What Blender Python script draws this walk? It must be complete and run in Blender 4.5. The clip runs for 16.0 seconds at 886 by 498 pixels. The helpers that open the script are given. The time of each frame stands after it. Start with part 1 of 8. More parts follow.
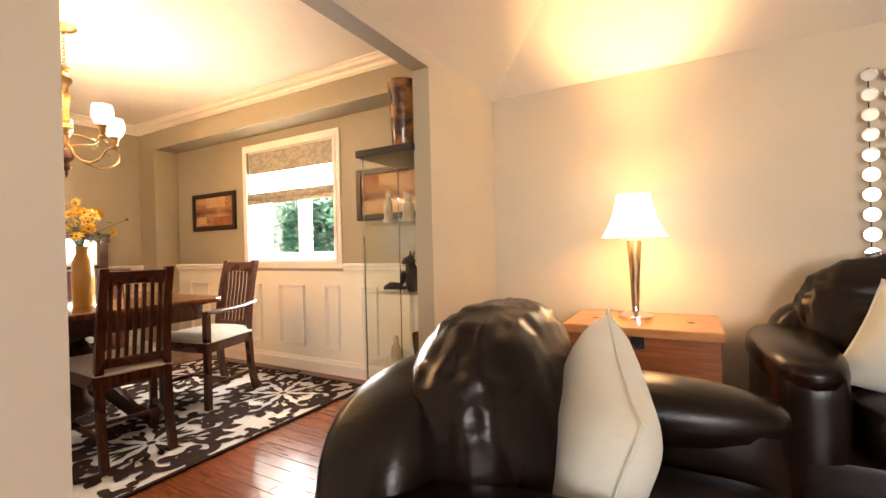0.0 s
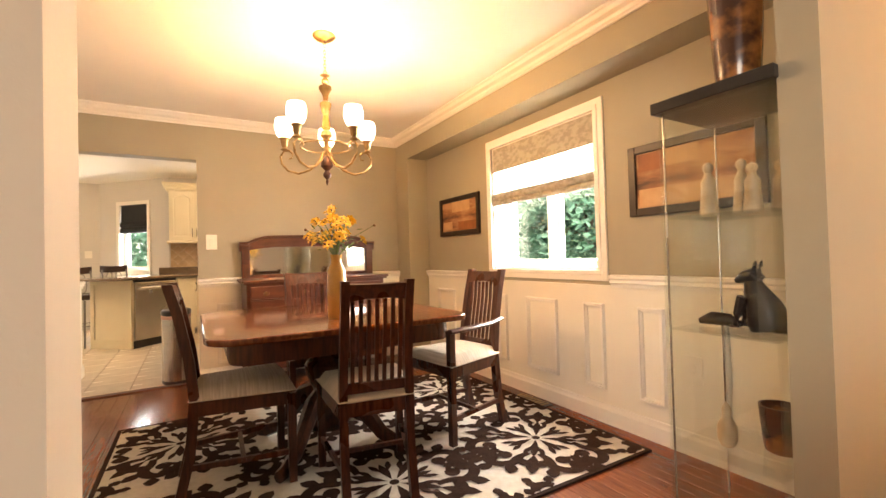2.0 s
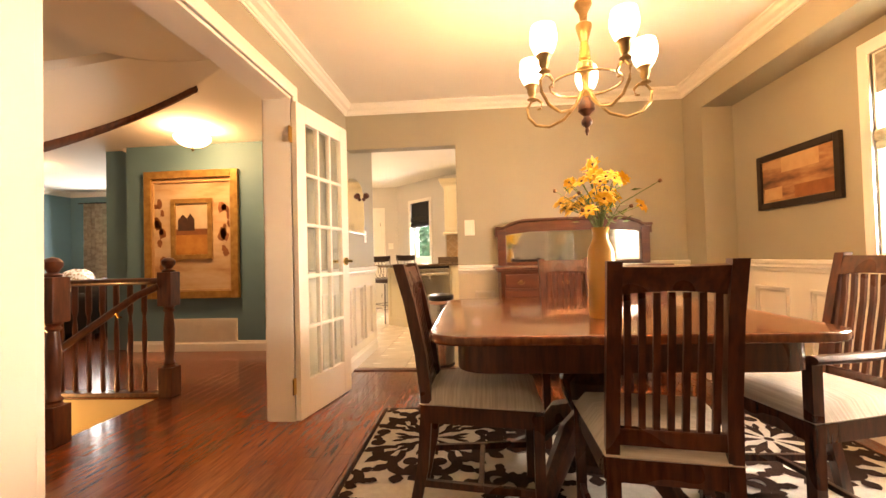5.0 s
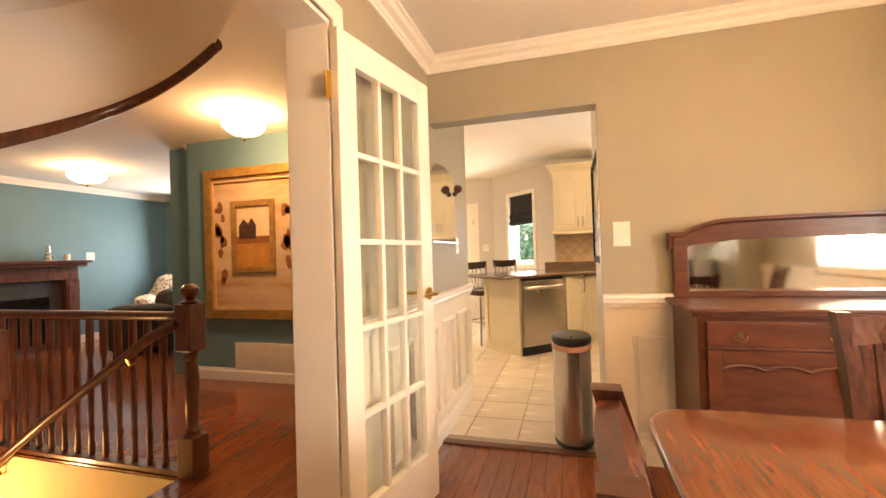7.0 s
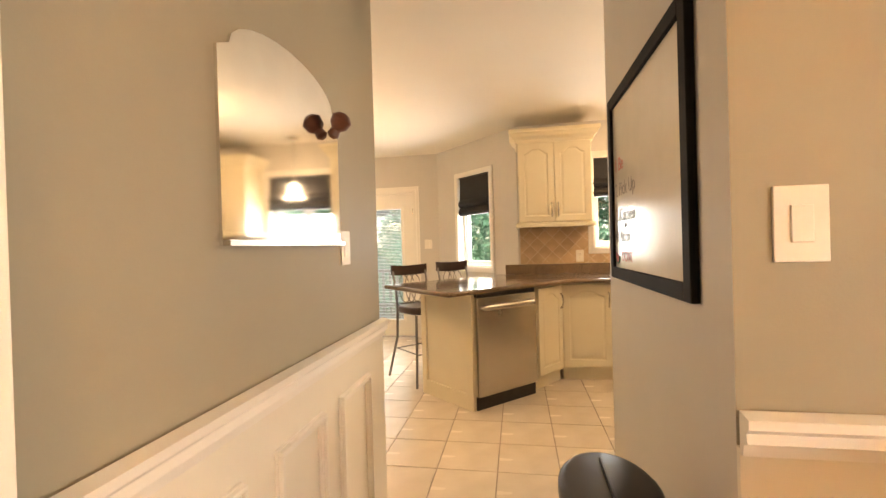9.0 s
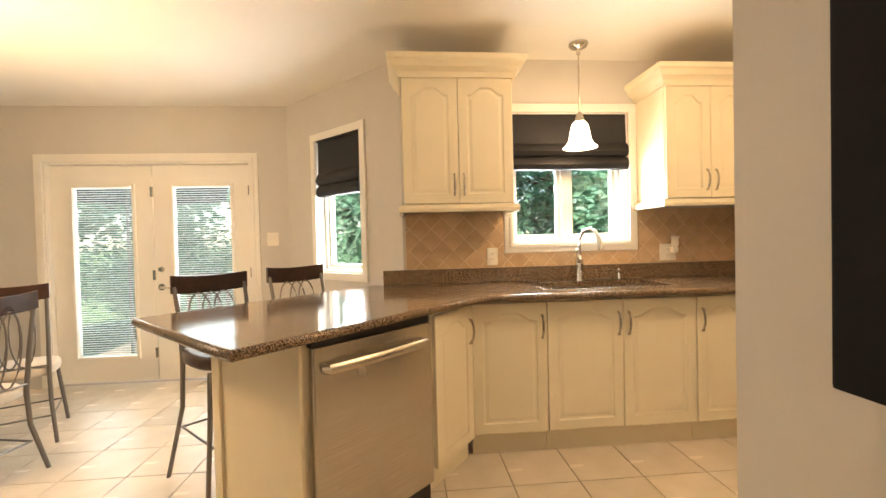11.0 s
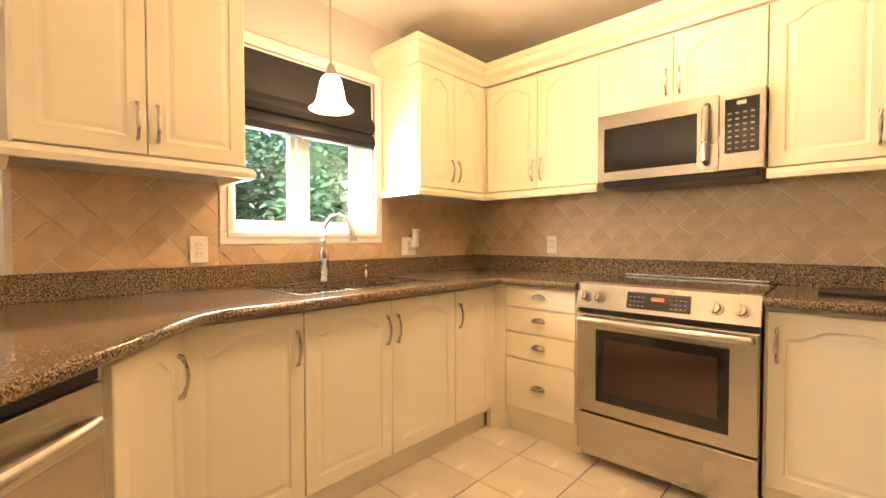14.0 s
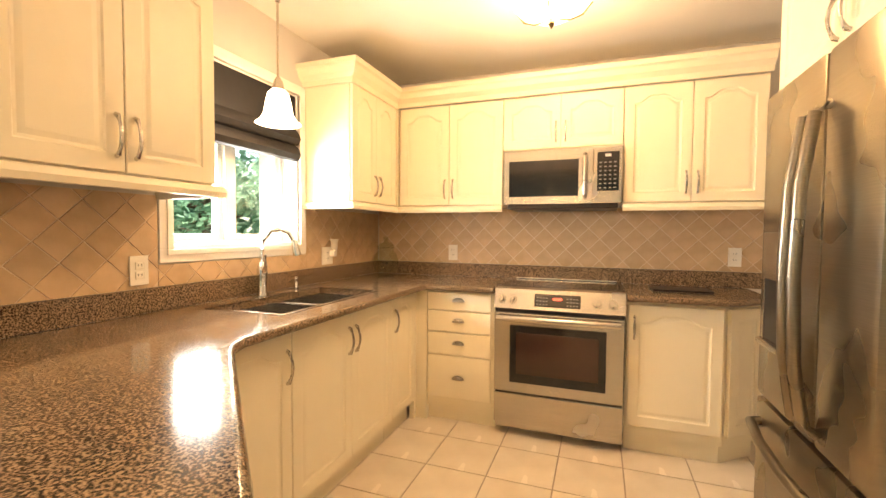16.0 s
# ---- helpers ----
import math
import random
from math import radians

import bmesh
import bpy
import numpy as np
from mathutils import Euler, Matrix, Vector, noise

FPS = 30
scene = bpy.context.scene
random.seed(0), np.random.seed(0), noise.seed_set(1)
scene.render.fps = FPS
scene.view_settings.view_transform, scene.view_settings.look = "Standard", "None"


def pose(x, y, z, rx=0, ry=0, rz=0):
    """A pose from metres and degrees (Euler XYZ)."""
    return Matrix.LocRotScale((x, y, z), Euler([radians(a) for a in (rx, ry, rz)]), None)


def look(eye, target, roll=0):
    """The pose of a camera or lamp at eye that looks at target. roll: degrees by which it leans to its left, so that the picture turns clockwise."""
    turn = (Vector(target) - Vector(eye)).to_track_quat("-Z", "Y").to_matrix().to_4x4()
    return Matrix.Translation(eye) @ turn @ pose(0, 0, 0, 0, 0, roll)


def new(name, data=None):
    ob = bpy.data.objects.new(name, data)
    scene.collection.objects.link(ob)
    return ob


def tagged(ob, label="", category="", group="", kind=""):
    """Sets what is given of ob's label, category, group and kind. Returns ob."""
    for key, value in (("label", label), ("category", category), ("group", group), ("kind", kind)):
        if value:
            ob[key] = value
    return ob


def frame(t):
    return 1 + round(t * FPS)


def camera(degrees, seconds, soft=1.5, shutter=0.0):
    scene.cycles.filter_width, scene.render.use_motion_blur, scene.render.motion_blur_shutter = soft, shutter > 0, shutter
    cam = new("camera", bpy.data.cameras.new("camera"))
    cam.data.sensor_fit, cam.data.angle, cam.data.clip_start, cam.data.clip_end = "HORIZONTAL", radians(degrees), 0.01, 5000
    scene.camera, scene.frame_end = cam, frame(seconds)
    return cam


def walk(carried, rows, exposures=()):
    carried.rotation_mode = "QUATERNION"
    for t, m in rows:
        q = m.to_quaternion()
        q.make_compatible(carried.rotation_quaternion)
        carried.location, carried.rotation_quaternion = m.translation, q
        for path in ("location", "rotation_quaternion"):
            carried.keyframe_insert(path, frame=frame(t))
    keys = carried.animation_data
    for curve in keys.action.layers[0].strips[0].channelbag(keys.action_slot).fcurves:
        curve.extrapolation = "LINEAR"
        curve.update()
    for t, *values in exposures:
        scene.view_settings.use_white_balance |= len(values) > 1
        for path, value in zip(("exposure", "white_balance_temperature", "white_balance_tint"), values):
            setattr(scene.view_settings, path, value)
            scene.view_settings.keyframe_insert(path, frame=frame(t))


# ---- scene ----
import itertools

# camera and its walk
cam = camera(92.0, 16.0)
PATH = [
    (0, (1.119, 0.608, 1.035), (0.144, 2.354, 1.029), -1.4),
    (0.5, (0.934, 0.768, 1.049), (-0.272, 2.364, 1.039), -1.4),
    (1, (0.743, 0.891, 1.057), (-0.672, 2.303, 1.061), -1.5),
    (1.5, (0.588, 1.002, 1.065), (-1.011, 2.203, 1.09), -1.7),
    (2, (0.464, 1.05, 1.063), (-1.263, 2.058, 1.101), -1.6),
    (2.5, (0.383, 1.072, 1.04), (-1.426, 1.922, 1.088), -1.5),
    (3, (0.325, 1.11, 1.016), (-1.556, 1.786, 1.072), -1.5),
    (3.5, (0.276, 1.139, 1.001), (-1.665, 1.618, 1.058), -1.5),
    (4, (0.176, 1.187, 1.004), (-1.804, 1.467, 1.054), -1.4),
    (4.5, (0.021, 1.222, 1.014), (-1.977, 1.303, 1.05), -1.5),
    (5, (-0.161, 1.244, 0.991), (-2.154, 1.091, 1.036), -1.5),
    (7.3, (-1.636, 0.858, 1.2), (-3.553, 0.29, 1.225), -1.8),
    (7.5, (-1.797, 0.829, 1.212), (-3.722, 0.286, 1.233), -1.8),
    (8, (-2.175, 0.757, 1.22), (-4.12, 0.293, 1.233), -1.8),
    (10.3, (-4.289, 0.69, 1.256), (-6.286, 0.599, 1.213), -1.4),
    (10.5, (-4.424, 0.707, 1.245), (-6.423, 0.679, 1.202), -1.4),
    (11, (-4.721, 0.744, 1.217), (-6.714, 0.91, 1.178), -1.4),
    (11.5, (-4.957, 0.748, 1.197), (-6.92, 1.129, 1.153), -1.1),
    (12, (-5.139, 0.773, 1.175), (-7.029, 1.425, 1.135), -0.8),
    (12.5, (-5.273, 0.783, 1.179), (-7.049, 1.7, 1.133), -0.6),
    (13, (-5.388, 0.773, 1.166), (-7.032, 1.911, 1.125), -0.3),
    (13.5, (-5.458, 0.741, 1.157), (-6.97, 2.05, 1.12), -0.3),
    (14, (-5.524, 0.676, 1.146), (-6.893, 2.133, 1.097), -0.1),
    (14.5, (-5.571, 0.589, 1.169), (-6.818, 2.151, 1.101), 0.0),
    (15, (-5.653, 0.439, 1.201), (-6.774, 2.094, 1.126), 0.1),
    (15.5, (-5.794, 0.29, 1.241), (-6.724, 2.059, 1.16), 0.3),
    (16, (-5.904, 0.127, 1.262), (-6.591, 2.004, 1.184), 0.4),
]
walk(cam, [(t, look(eye, target, roll)) for t, eye, target, roll in PATH], [(0.0, 2.15, 6700, 15), (2.5, 2.15, 7500, 18), (5.0, 2.3, 8200, 20), (7.5, 2.15, 7700, 19), (8.0, 2.05, 8100, 19), (10.5, 1.9, 7000, 15), (11.0, 1.95, 7100, 15), (12.5, 2.12, 7600, 18), (15.0, 2.25, 8000, 19), (16.0, 2.25, 8000, 19)])

# world, sun and daylight
world = bpy.data.worlds.new("sky")
scene.world = world
world.use_nodes = True
wn, wl = world.node_tree.nodes, world.node_tree.links
sky = wn.new("ShaderNodeTexSky")
sky.sky_type = "NISHITA"
sky.sun_disc = False
sky.sun_elevation, sky.sun_rotation = radians(52), radians(141)
wn["Background"].inputs["Strength"].default_value = 0.15
wl.new(sky.outputs["Color"], wn["Background"].inputs["Color"])
sun_data = bpy.data.lights.new("sun", "SUN")
sun_data.energy, sun_data.angle, sun_data.color = 5.0, radians(8), (1.0, 0.95, 0.88)
sun_ob = new("sun", sun_data)
sun_ob.matrix_world = look((0, 0, 30), (-3.9, 4.9, 22))

WARM = (1.0, 0.56, 0.23)
KWARM = (1.0, 0.63, 0.31)
LAMPS = 0.34


def window_light(name, w, h, eye, target, watts, color=(0.86, 0.94, 1.0)):
    data = bpy.data.lights.new(name, "AREA")
    data.shape, data.size, data.size_y = "RECTANGLE", w, h
    data.energy, data.color = watts * LAMPS, color
    ob = new(name, data)
    ob.matrix_world = look(eye, target)
    return ob


def bulb(name, p, watts, radius=0.04, color=WARM):
    data = bpy.data.lights.new(name, "POINT")
    data.energy, data.color, data.shadow_soft_size = watts * LAMPS, color, radius
    ob = new(name, data)
    ob.location = p
    return ob


window_light("daylight_dining", 1.06, 1.0, (-1.93, 3.60, 1.48), (-1.93, 0, 1.0), 150, (1.0, 0.97, 0.93))
window_light("daylight_sink", 0.8, 0.5, (-7.95, 2.0, 1.4), (-5, 2.0, 1.0), 45)
window_light("daylight_patio", 1.6, 1.6, (-8.95, -1.44, 1.1), (-5, -1.35, 0.9), 32)
window_light("daylight_bay", 0.5, 0.8, (-8.3, 0.45, 1.3), (-7, -0.9, 1.0), 40)
window_light("daylight_living", 2.2, 1.4, (3.2, -2.8, 1.5), (0.6, 2.6, 0.9), 85, (1.0, 0.97, 0.93))
window_light("daylight_family", 1.2, 1.2, (-7.5, -5.2, 1.4), (-4, -4.5, 1.2), 45)

# lamps of the rooms
for k in range(5):
    a = radians(20 + 72 * k)
    bulb("chandelier_bulb", (-2.04 + 0.255 * math.cos(a), 1.738 + 0.255 * math.sin(a), 1.855), 10)
bulb("table_lamp_bulb", (0.90, 3.06, 1.105), 105, 0.04)
bulb("pendant_bulb", (-7.43, 1.965, 1.86), 3.5, 0.03, KWARM)
bulb("kitchen_ceiling_bulb", (-6.14, 2.32, 2.25), 16, 0.1, KWARM)
bulb("hall_ceiling_bulb", (-4.305, -1.614, 2.31), 32, 0.08)
bulb("family_ceiling_bulb", (-5.25, -4.8, 2.31), 30, 0.08)
bulb("dinette_bulb", (-6.70, -1.44, 1.64), 34, 0.08, KWARM)
# unseen lamp without a fixture, added to brighten the stairwell walls
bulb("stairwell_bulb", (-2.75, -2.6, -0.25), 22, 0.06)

# materials
def material(name, color, rough=0.5, metal=0.0, color2=None, scale=8.0, stretch=(1, 1, 1), bump=0.0, bump_scale=60.0,
             spec=0.5, coat=0.0, emit=0.0, vary=0.0, trans=0.0, ior=1.45, sheen=0.0, detail=5.0, mixat=(0.35, 0.65), grime=0.06):
    m = bpy.data.materials.new(name)
    m.use_nodes = True
    n, l = m.node_tree.nodes, m.node_tree.links
    b = n["Principled BSDF"]
    b.inputs["Roughness"].default_value, b.inputs["Metallic"].default_value = rough, metal
    b.inputs["Specular IOR Level"].default_value, b.inputs["IOR"].default_value = spec, ior
    b.inputs["Coat Weight"].default_value, b.inputs["Transmission Weight"].default_value = coat, trans
    b.inputs["Coat Roughness"].default_value = 0.08
    b.inputs["Sheen Weight"].default_value = sheen
    tc = n.new("ShaderNodeTexCoord")
    mp = n.new("ShaderNodeMapping")
    mp.inputs["Scale"].default_value = stretch
    l.new(tc.outputs["Object"], mp.inputs["Vector"])
    noi = n.new("ShaderNodeTexNoise")
    noi.inputs["Scale"].default_value, noi.inputs["Detail"].default_value = scale, detail
    l.new(mp.outputs["Vector"], noi.inputs["Vector"])
    ramp = n.new("ShaderNodeValToRGB")
    c2 = color2 or tuple(c * (1 - grime) for c in color)
    ramp.color_ramp.elements[0].position, ramp.color_ramp.elements[1].position = mixat
    ramp.color_ramp.elements[0].color, ramp.color_ramp.elements[1].color = (*c2, 1), (*color, 1)
    l.new(noi.outputs["Fac"], ramp.inputs["Fac"])
    out = ramp.outputs["Color"]
    if vary:
        info = n.new("ShaderNodeObjectInfo")
        isl = n.new("ShaderNodeNewGeometry")
        add = n.new("ShaderNodeMath")
        add.operation = "ADD"
        l.new(info.outputs["Random"], add.inputs[0]), l.new(isl.outputs["Random Per Island"], add.inputs[1])
        fr = n.new("ShaderNodeMath")
        fr.operation = "FRACT"
        l.new(add.outputs[0], fr.inputs[0])
        rng = n.new("ShaderNodeMapRange")
        rng.inputs["To Min"].default_value, rng.inputs["To Max"].default_value = 1 - vary, 1 + vary
        l.new(fr.outputs[0], rng.inputs["Value"])
        hsv = n.new("ShaderNodeHueSaturation")
        l.new(rng.outputs[0], hsv.inputs["Value"]), l.new(out, hsv.inputs["Color"])
        out = hsv.outputs["Color"]
    l.new(out, b.inputs["Base Color"])
    r2 = n.new("ShaderNodeMapRange")
    r2.inputs["To Min"].default_value, r2.inputs["To Max"].default_value = max(rough - 0.06, 0.02), min(rough + 0.08, 1)
    big = n.new("ShaderNodeTexNoise")
    big.inputs["Scale"].default_value = 3.0
    l.new(tc.outputs["Object"], big.inputs["Vector"]), l.new(big.outputs["Fac"], r2.inputs["Value"])
    l.new(r2.outputs[0], b.inputs["Roughness"])
    if bump:
        fine = n.new("ShaderNodeTexNoise")
        fine.inputs["Scale"].default_value, fine.inputs["Detail"].default_value = bump_scale, 4
        l.new(mp.outputs["Vector"], fine.inputs["Vector"])
        bp = n.new("ShaderNodeBump")
        bp.inputs["Strength"].default_value, bp.inputs["Distance"].default_value = min(bump, 1), 0.004
        l.new(fine.outputs["Fac"], bp.inputs["Height"]), l.new(bp.outputs["Normal"], b.inputs["Normal"])
    if emit:
        b.inputs["Emission Strength"].default_value = emit
        b.inputs["Emission Color"].default_value = (*color, 1)
    return m


def glass(name, tint=(0.95, 0.98, 0.97), rough=0.0):
    m = bpy.data.materials.new(name)
    m.use_nodes = True
    n, l = m.node_tree.nodes, m.node_tree.links
    n.remove(n["Principled BSDF"])
    tr, gl, mix, fr = n.new("ShaderNodeBsdfTransparent"), n.new("ShaderNodeBsdfGlossy"), n.new("ShaderNodeMixShader"), n.new("ShaderNodeMapRange")
    lw, pw = n.new("ShaderNodeLayerWeight"), n.new("ShaderNodeMath")
    pw.operation = "POWER"
    pw.inputs[1].default_value = 4.0
    l.new(lw.outputs["Facing"], pw.inputs[0]), l.new(pw.outputs[0], fr.inputs["Value"])
    fr.inputs["To Min"].default_value, fr.inputs["To Max"].default_value = 0.035, 0.6
    tr.inputs["Color"].default_value = (*tint, 1)
    gl.inputs["Roughness"].default_value = rough + 0.01
    l.new(fr.outputs[0], mix.inputs[0]), l.new(tr.outputs[0], mix.inputs[1]), l.new(gl.outputs[0], mix.inputs[2])
    l.new(mix.outputs[0], n["Material Output"].inputs["Surface"])
    return m


M_DINWALL = material("taupe_wall_paint", (0.36, 0.325, 0.24), 0.6, color2=(0.345, 0.31, 0.23), scale=3, bump=0.08, bump_scale=180)
M_LIVWALL = material("beige_wall_paint", (0.66, 0.58, 0.46), 0.65, color2=(0.64, 0.56, 0.445), scale=3, bump=0.08, bump_scale=180)
M_KITWALL = material("pale_grey_wall_paint", (0.60, 0.57, 0.52), 0.6, color2=(0.58, 0.55, 0.50), scale=3, bump=0.08, bump_scale=180)
M_BLUEWALL = material("blue_wall_paint", (0.13, 0.24, 0.28), 0.6, color2=(0.12, 0.225, 0.265), scale=3, bump=0.08, bump_scale=180)
M_CEIL = material("ceiling_paint", (0.80, 0.76, 0.68), 0.8, color2=(0.78, 0.74, 0.66), scale=2, bump=0.1, bump_scale=140)
M_TRIM = material("white_trim_paint", (0.82, 0.79, 0.72), 0.35, color2=(0.80, 0.765, 0.695), scale=4, bump=0.03, bump_scale=90)
M_WAINSCOT = material("cream_wainscot_paint", (0.80, 0.76, 0.66), 0.42, color2=(0.78, 0.74, 0.64), scale=4, bump=0.03, bump_scale=90)
M_FLOORWOOD = material("cherry_hardwood", (0.23, 0.062, 0.022), 0.19, color2=(0.14, 0.036, 0.013), scale=5, stretch=(1.2, 14, 6), bump=0.06, bump_scale=20, vary=0.16, coat=0.25)
M_TILE = material("beige_floor_tile", (0.74, 0.66, 0.54), 0.24, color2=(0.67, 0.59, 0.47), scale=5, bump=0.04, bump_scale=50, vary=0.04)
M_GROUT = material("grey_brown_grout", (0.40, 0.33, 0.26), 0.85, scale=20, bump=0.2)
M_DARKWOOD = material("dark_stained_oak", (0.090, 0.030, 0.016), 0.28, color2=(0.036, 0.012, 0.008), scale=6, stretch=(9, 9, 1.3), bump=0.12, bump_scale=30, coat=0.2)
M_TABLEWOOD = material("polished_walnut_top", (0.20, 0.066, 0.026), 0.14, color2=(0.11, 0.034, 0.015), scale=5, stretch=(1.2, 12, 4), bump=0.03, bump_scale=20, coat=0.5)
M_SIDEWOOD = material("antique_mahogany", (0.12, 0.036, 0.016), 0.34, color2=(0.075, 0.023, 0.012), scale=5, stretch=(6, 1.3, 6), bump=0.05, bump_scale=20, coat=0.08)
M_STAIRWOOD = material("red_stained_oak", (0.12, 0.036, 0.017), 0.32, color2=(0.06, 0.017, 0.009), scale=6, stretch=(6, 6, 1.2), bump=0.06, bump_scale=25, coat=0.25)
M_SEAT = material("cream_striped_seat_fabric", (0.74, 0.69, 0.60), 0.85, color2=(0.56, 0.50, 0.41), scale=10, stretch=(0.4, 14, 1), bump=0.3, bump_scale=120, sheen=0.2)
M_CAB = material("cream_cabinet_paint", (0.82, 0.745, 0.56), 0.38, color2=(0.80, 0.72, 0.535), scale=5, bump=0.03, bump_scale=70)
M_STEEL = material("brushed_stainless", (0.58, 0.545, 0.49), 0.24, 1.0, color2=(0.50, 0.465, 0.415), scale=6, stretch=(0.6, 0.6, 60), bump=0.05, bump_scale=60)
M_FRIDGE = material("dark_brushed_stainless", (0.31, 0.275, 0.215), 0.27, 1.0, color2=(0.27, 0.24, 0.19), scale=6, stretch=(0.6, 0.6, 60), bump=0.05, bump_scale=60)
M_NICKEL = material("satin_nickel", (0.60, 0.56, 0.50), 0.25, 1.0)
M_CHROME = material("chrome", (0.75, 0.75, 0.74), 0.08, 1.0)
M_BRASS = material("polished_brass", (0.80, 0.55, 0.20), 0.18, 1.0)
M_BRONZE = material("antique_brass", (0.42, 0.30, 0.15), 0.3, 1.0, color2=(0.25, 0.17, 0.08), scale=20)
M_BLACK = material("black_satin", (0.012, 0.011, 0.011), 0.3, color2=(0.02, 0.018, 0.017), scale=12)
M_BLACKGLASS = material("black_glass", (0.008, 0.007, 0.007), 0.06, coat=0.5)
M_BLIND = material("black_blind_fabric", (0.005, 0.0045, 0.0055), 0.55, color2=(0.008, 0.007, 0.0075), scale=30, bump=0.2, bump_scale=200)
M_LEATHER = material("dark_brown_leather", (0.011, 0.006, 0.004), 0.23, color2=(0.007, 0.004, 0.003), scale=6, bump=0.2, bump_scale=160, spec=0.32)
M_PILLOW = material("cream_cotton", (0.74, 0.72, 0.62), 0.85, color2=(0.69, 0.67, 0.57), scale=5, bump=0.3, bump_scale=200, sheen=0.2)
M_GLASS = glass("window_glass")


def backlit(name, c1, c2, scale, through_share):
    """Cloth that lets some light through."""
    m = material(name, c1, 0.9, color2=c2, scale=scale, bump=0.25, bump_scale=160, mixat=(0.42, 0.58), stretch=(1, 1, 1.6))
    n, l = m.node_tree.nodes, m.node_tree.links
    b, out = n["Principled BSDF"], n["Material Output"]
    tl, mix = n.new("ShaderNodeBsdfTranslucent"), n.new("ShaderNodeMixShader")
    l.new(b.inputs["Base Color"].links[0].from_socket, tl.inputs["Color"])
    mix.inputs[0].default_value = through_share
    l.new(b.outputs[0], mix.inputs[1]), l.new(tl.outputs[0], mix.inputs[2]), l.new(mix.outputs[0], out.inputs["Surface"])
    return m
M_SLAT = backlit("white_mini_blind", (0.80, 0.82, 0.82), (0.76, 0.78, 0.78), 6, 0.6)
M_ROMAN = backlit("grey_patterned_roman_fabric", (0.60, 0.58, 0.52), (0.46, 0.43, 0.37), 22, 0.7)
# same cloth doubled; the missing daylight behind it is put into a darker colour
M_ROMANTOP = material("lined_unlit_roman_fabric", (0.40, 0.375, 0.31), 0.9, color2=(0.30, 0.28, 0.225), scale=22, bump=0.25, bump_scale=160, mixat=(0.42, 0.58), stretch=(1, 1, 1.6))
M_CABGLASS = glass("pale_green_glass", (0.975, 0.988, 0.97))
M_MIRROR = material("mirror_silver", (0.86, 0.86, 0.84), 0.02, 1.0)
M_GRANITE = material("brown_granite", (0.34, 0.235, 0.145), 0.12, color2=(0.030, 0.019, 0.012), scale=180, detail=5, coat=0.2, mixat=(0.41, 0.62))
M_SPLASH = material("tumbled_beige_tile", (0.60, 0.43, 0.27), 0.4, color2=(0.50, 0.35, 0.21), scale=9, bump=0.12, bump_scale=60, vary=0.07)
M_SPLASHGROUT = material("pale_grout", (0.72, 0.60, 0.45), 0.85, scale=20, bump=0.2)
M_PLASTIC = material("ivory_plastic", (0.82, 0.78, 0.69), 0.4)
M_FROST = material("lit_frosted_glass", (1.0, 0.86, 0.66), 0.4, emit=2.2)
M_SHADE = material("lit_cream_lampshade", (1.0, 0.82, 0.54), 0.8, emit=1.5)


# mesh helpers
def box(bm, x0, y0, z0, x1, y1, z1, bev=0.0):
    r = bmesh.ops.create_cube(bm, size=1.0, matrix=Matrix.Translation(((x0 + x1) / 2, (y0 + y1) / 2, (z0 + z1) / 2)) @ Matrix.Diagonal((abs(x1 - x0), abs(y1 - y0), abs(z1 - z0), 1)))
    if bev:
        es = list({e for v in r["verts"] for e in v.link_edges})
        bmesh.ops.bevel(bm, geom=es, offset=bev, segments=2, affect="EDGES", profile=0.6)
    return bm


def cyl(bm, p0, p1, r0, r1=None, seg=16, caps=True):
    p0, p1 = Vector(p0), Vector(p1)
    r1 = r0 if r1 is None else r1
    d = p1 - p0
    m = Matrix.Translation((p0 + p1) / 2) @ d.to_track_quat("Z", "Y").to_matrix().to_4x4()
    bmesh.ops.create_cone(bm, cap_ends=caps, segments=seg, radius1=max(r0, 1e-4), radius2=max(r1, 1e-4), depth=d.length, matrix=m)
    return bm


def lathe(bm, profile, at=(0, 0, 0), seg=20, m=None):
    """Turned shape: profile rows are (radius, height)."""
    rings = []
    for r, z in profile:
        ring = []
        for k in range(seg):
            a = 2 * math.pi * k / seg
            v = Vector((r * math.cos(a), r * math.sin(a), z))
            v = (m @ v) if m else v + Vector(at)
            ring.append(bm.verts.new(v))
        rings.append(ring)
    for a, b in zip(rings, rings[1:]):
        for k in range(seg):
            bm.faces.new((a[k], a[(k + 1) % seg], b[(k + 1) % seg], b[k]))
    if profile[0][0] > 1e-5:
        bm.faces.new(rings[0][::-1])
    if profile[-1][0] > 1e-5:
        bm.faces.new(rings[-1])
    return bm


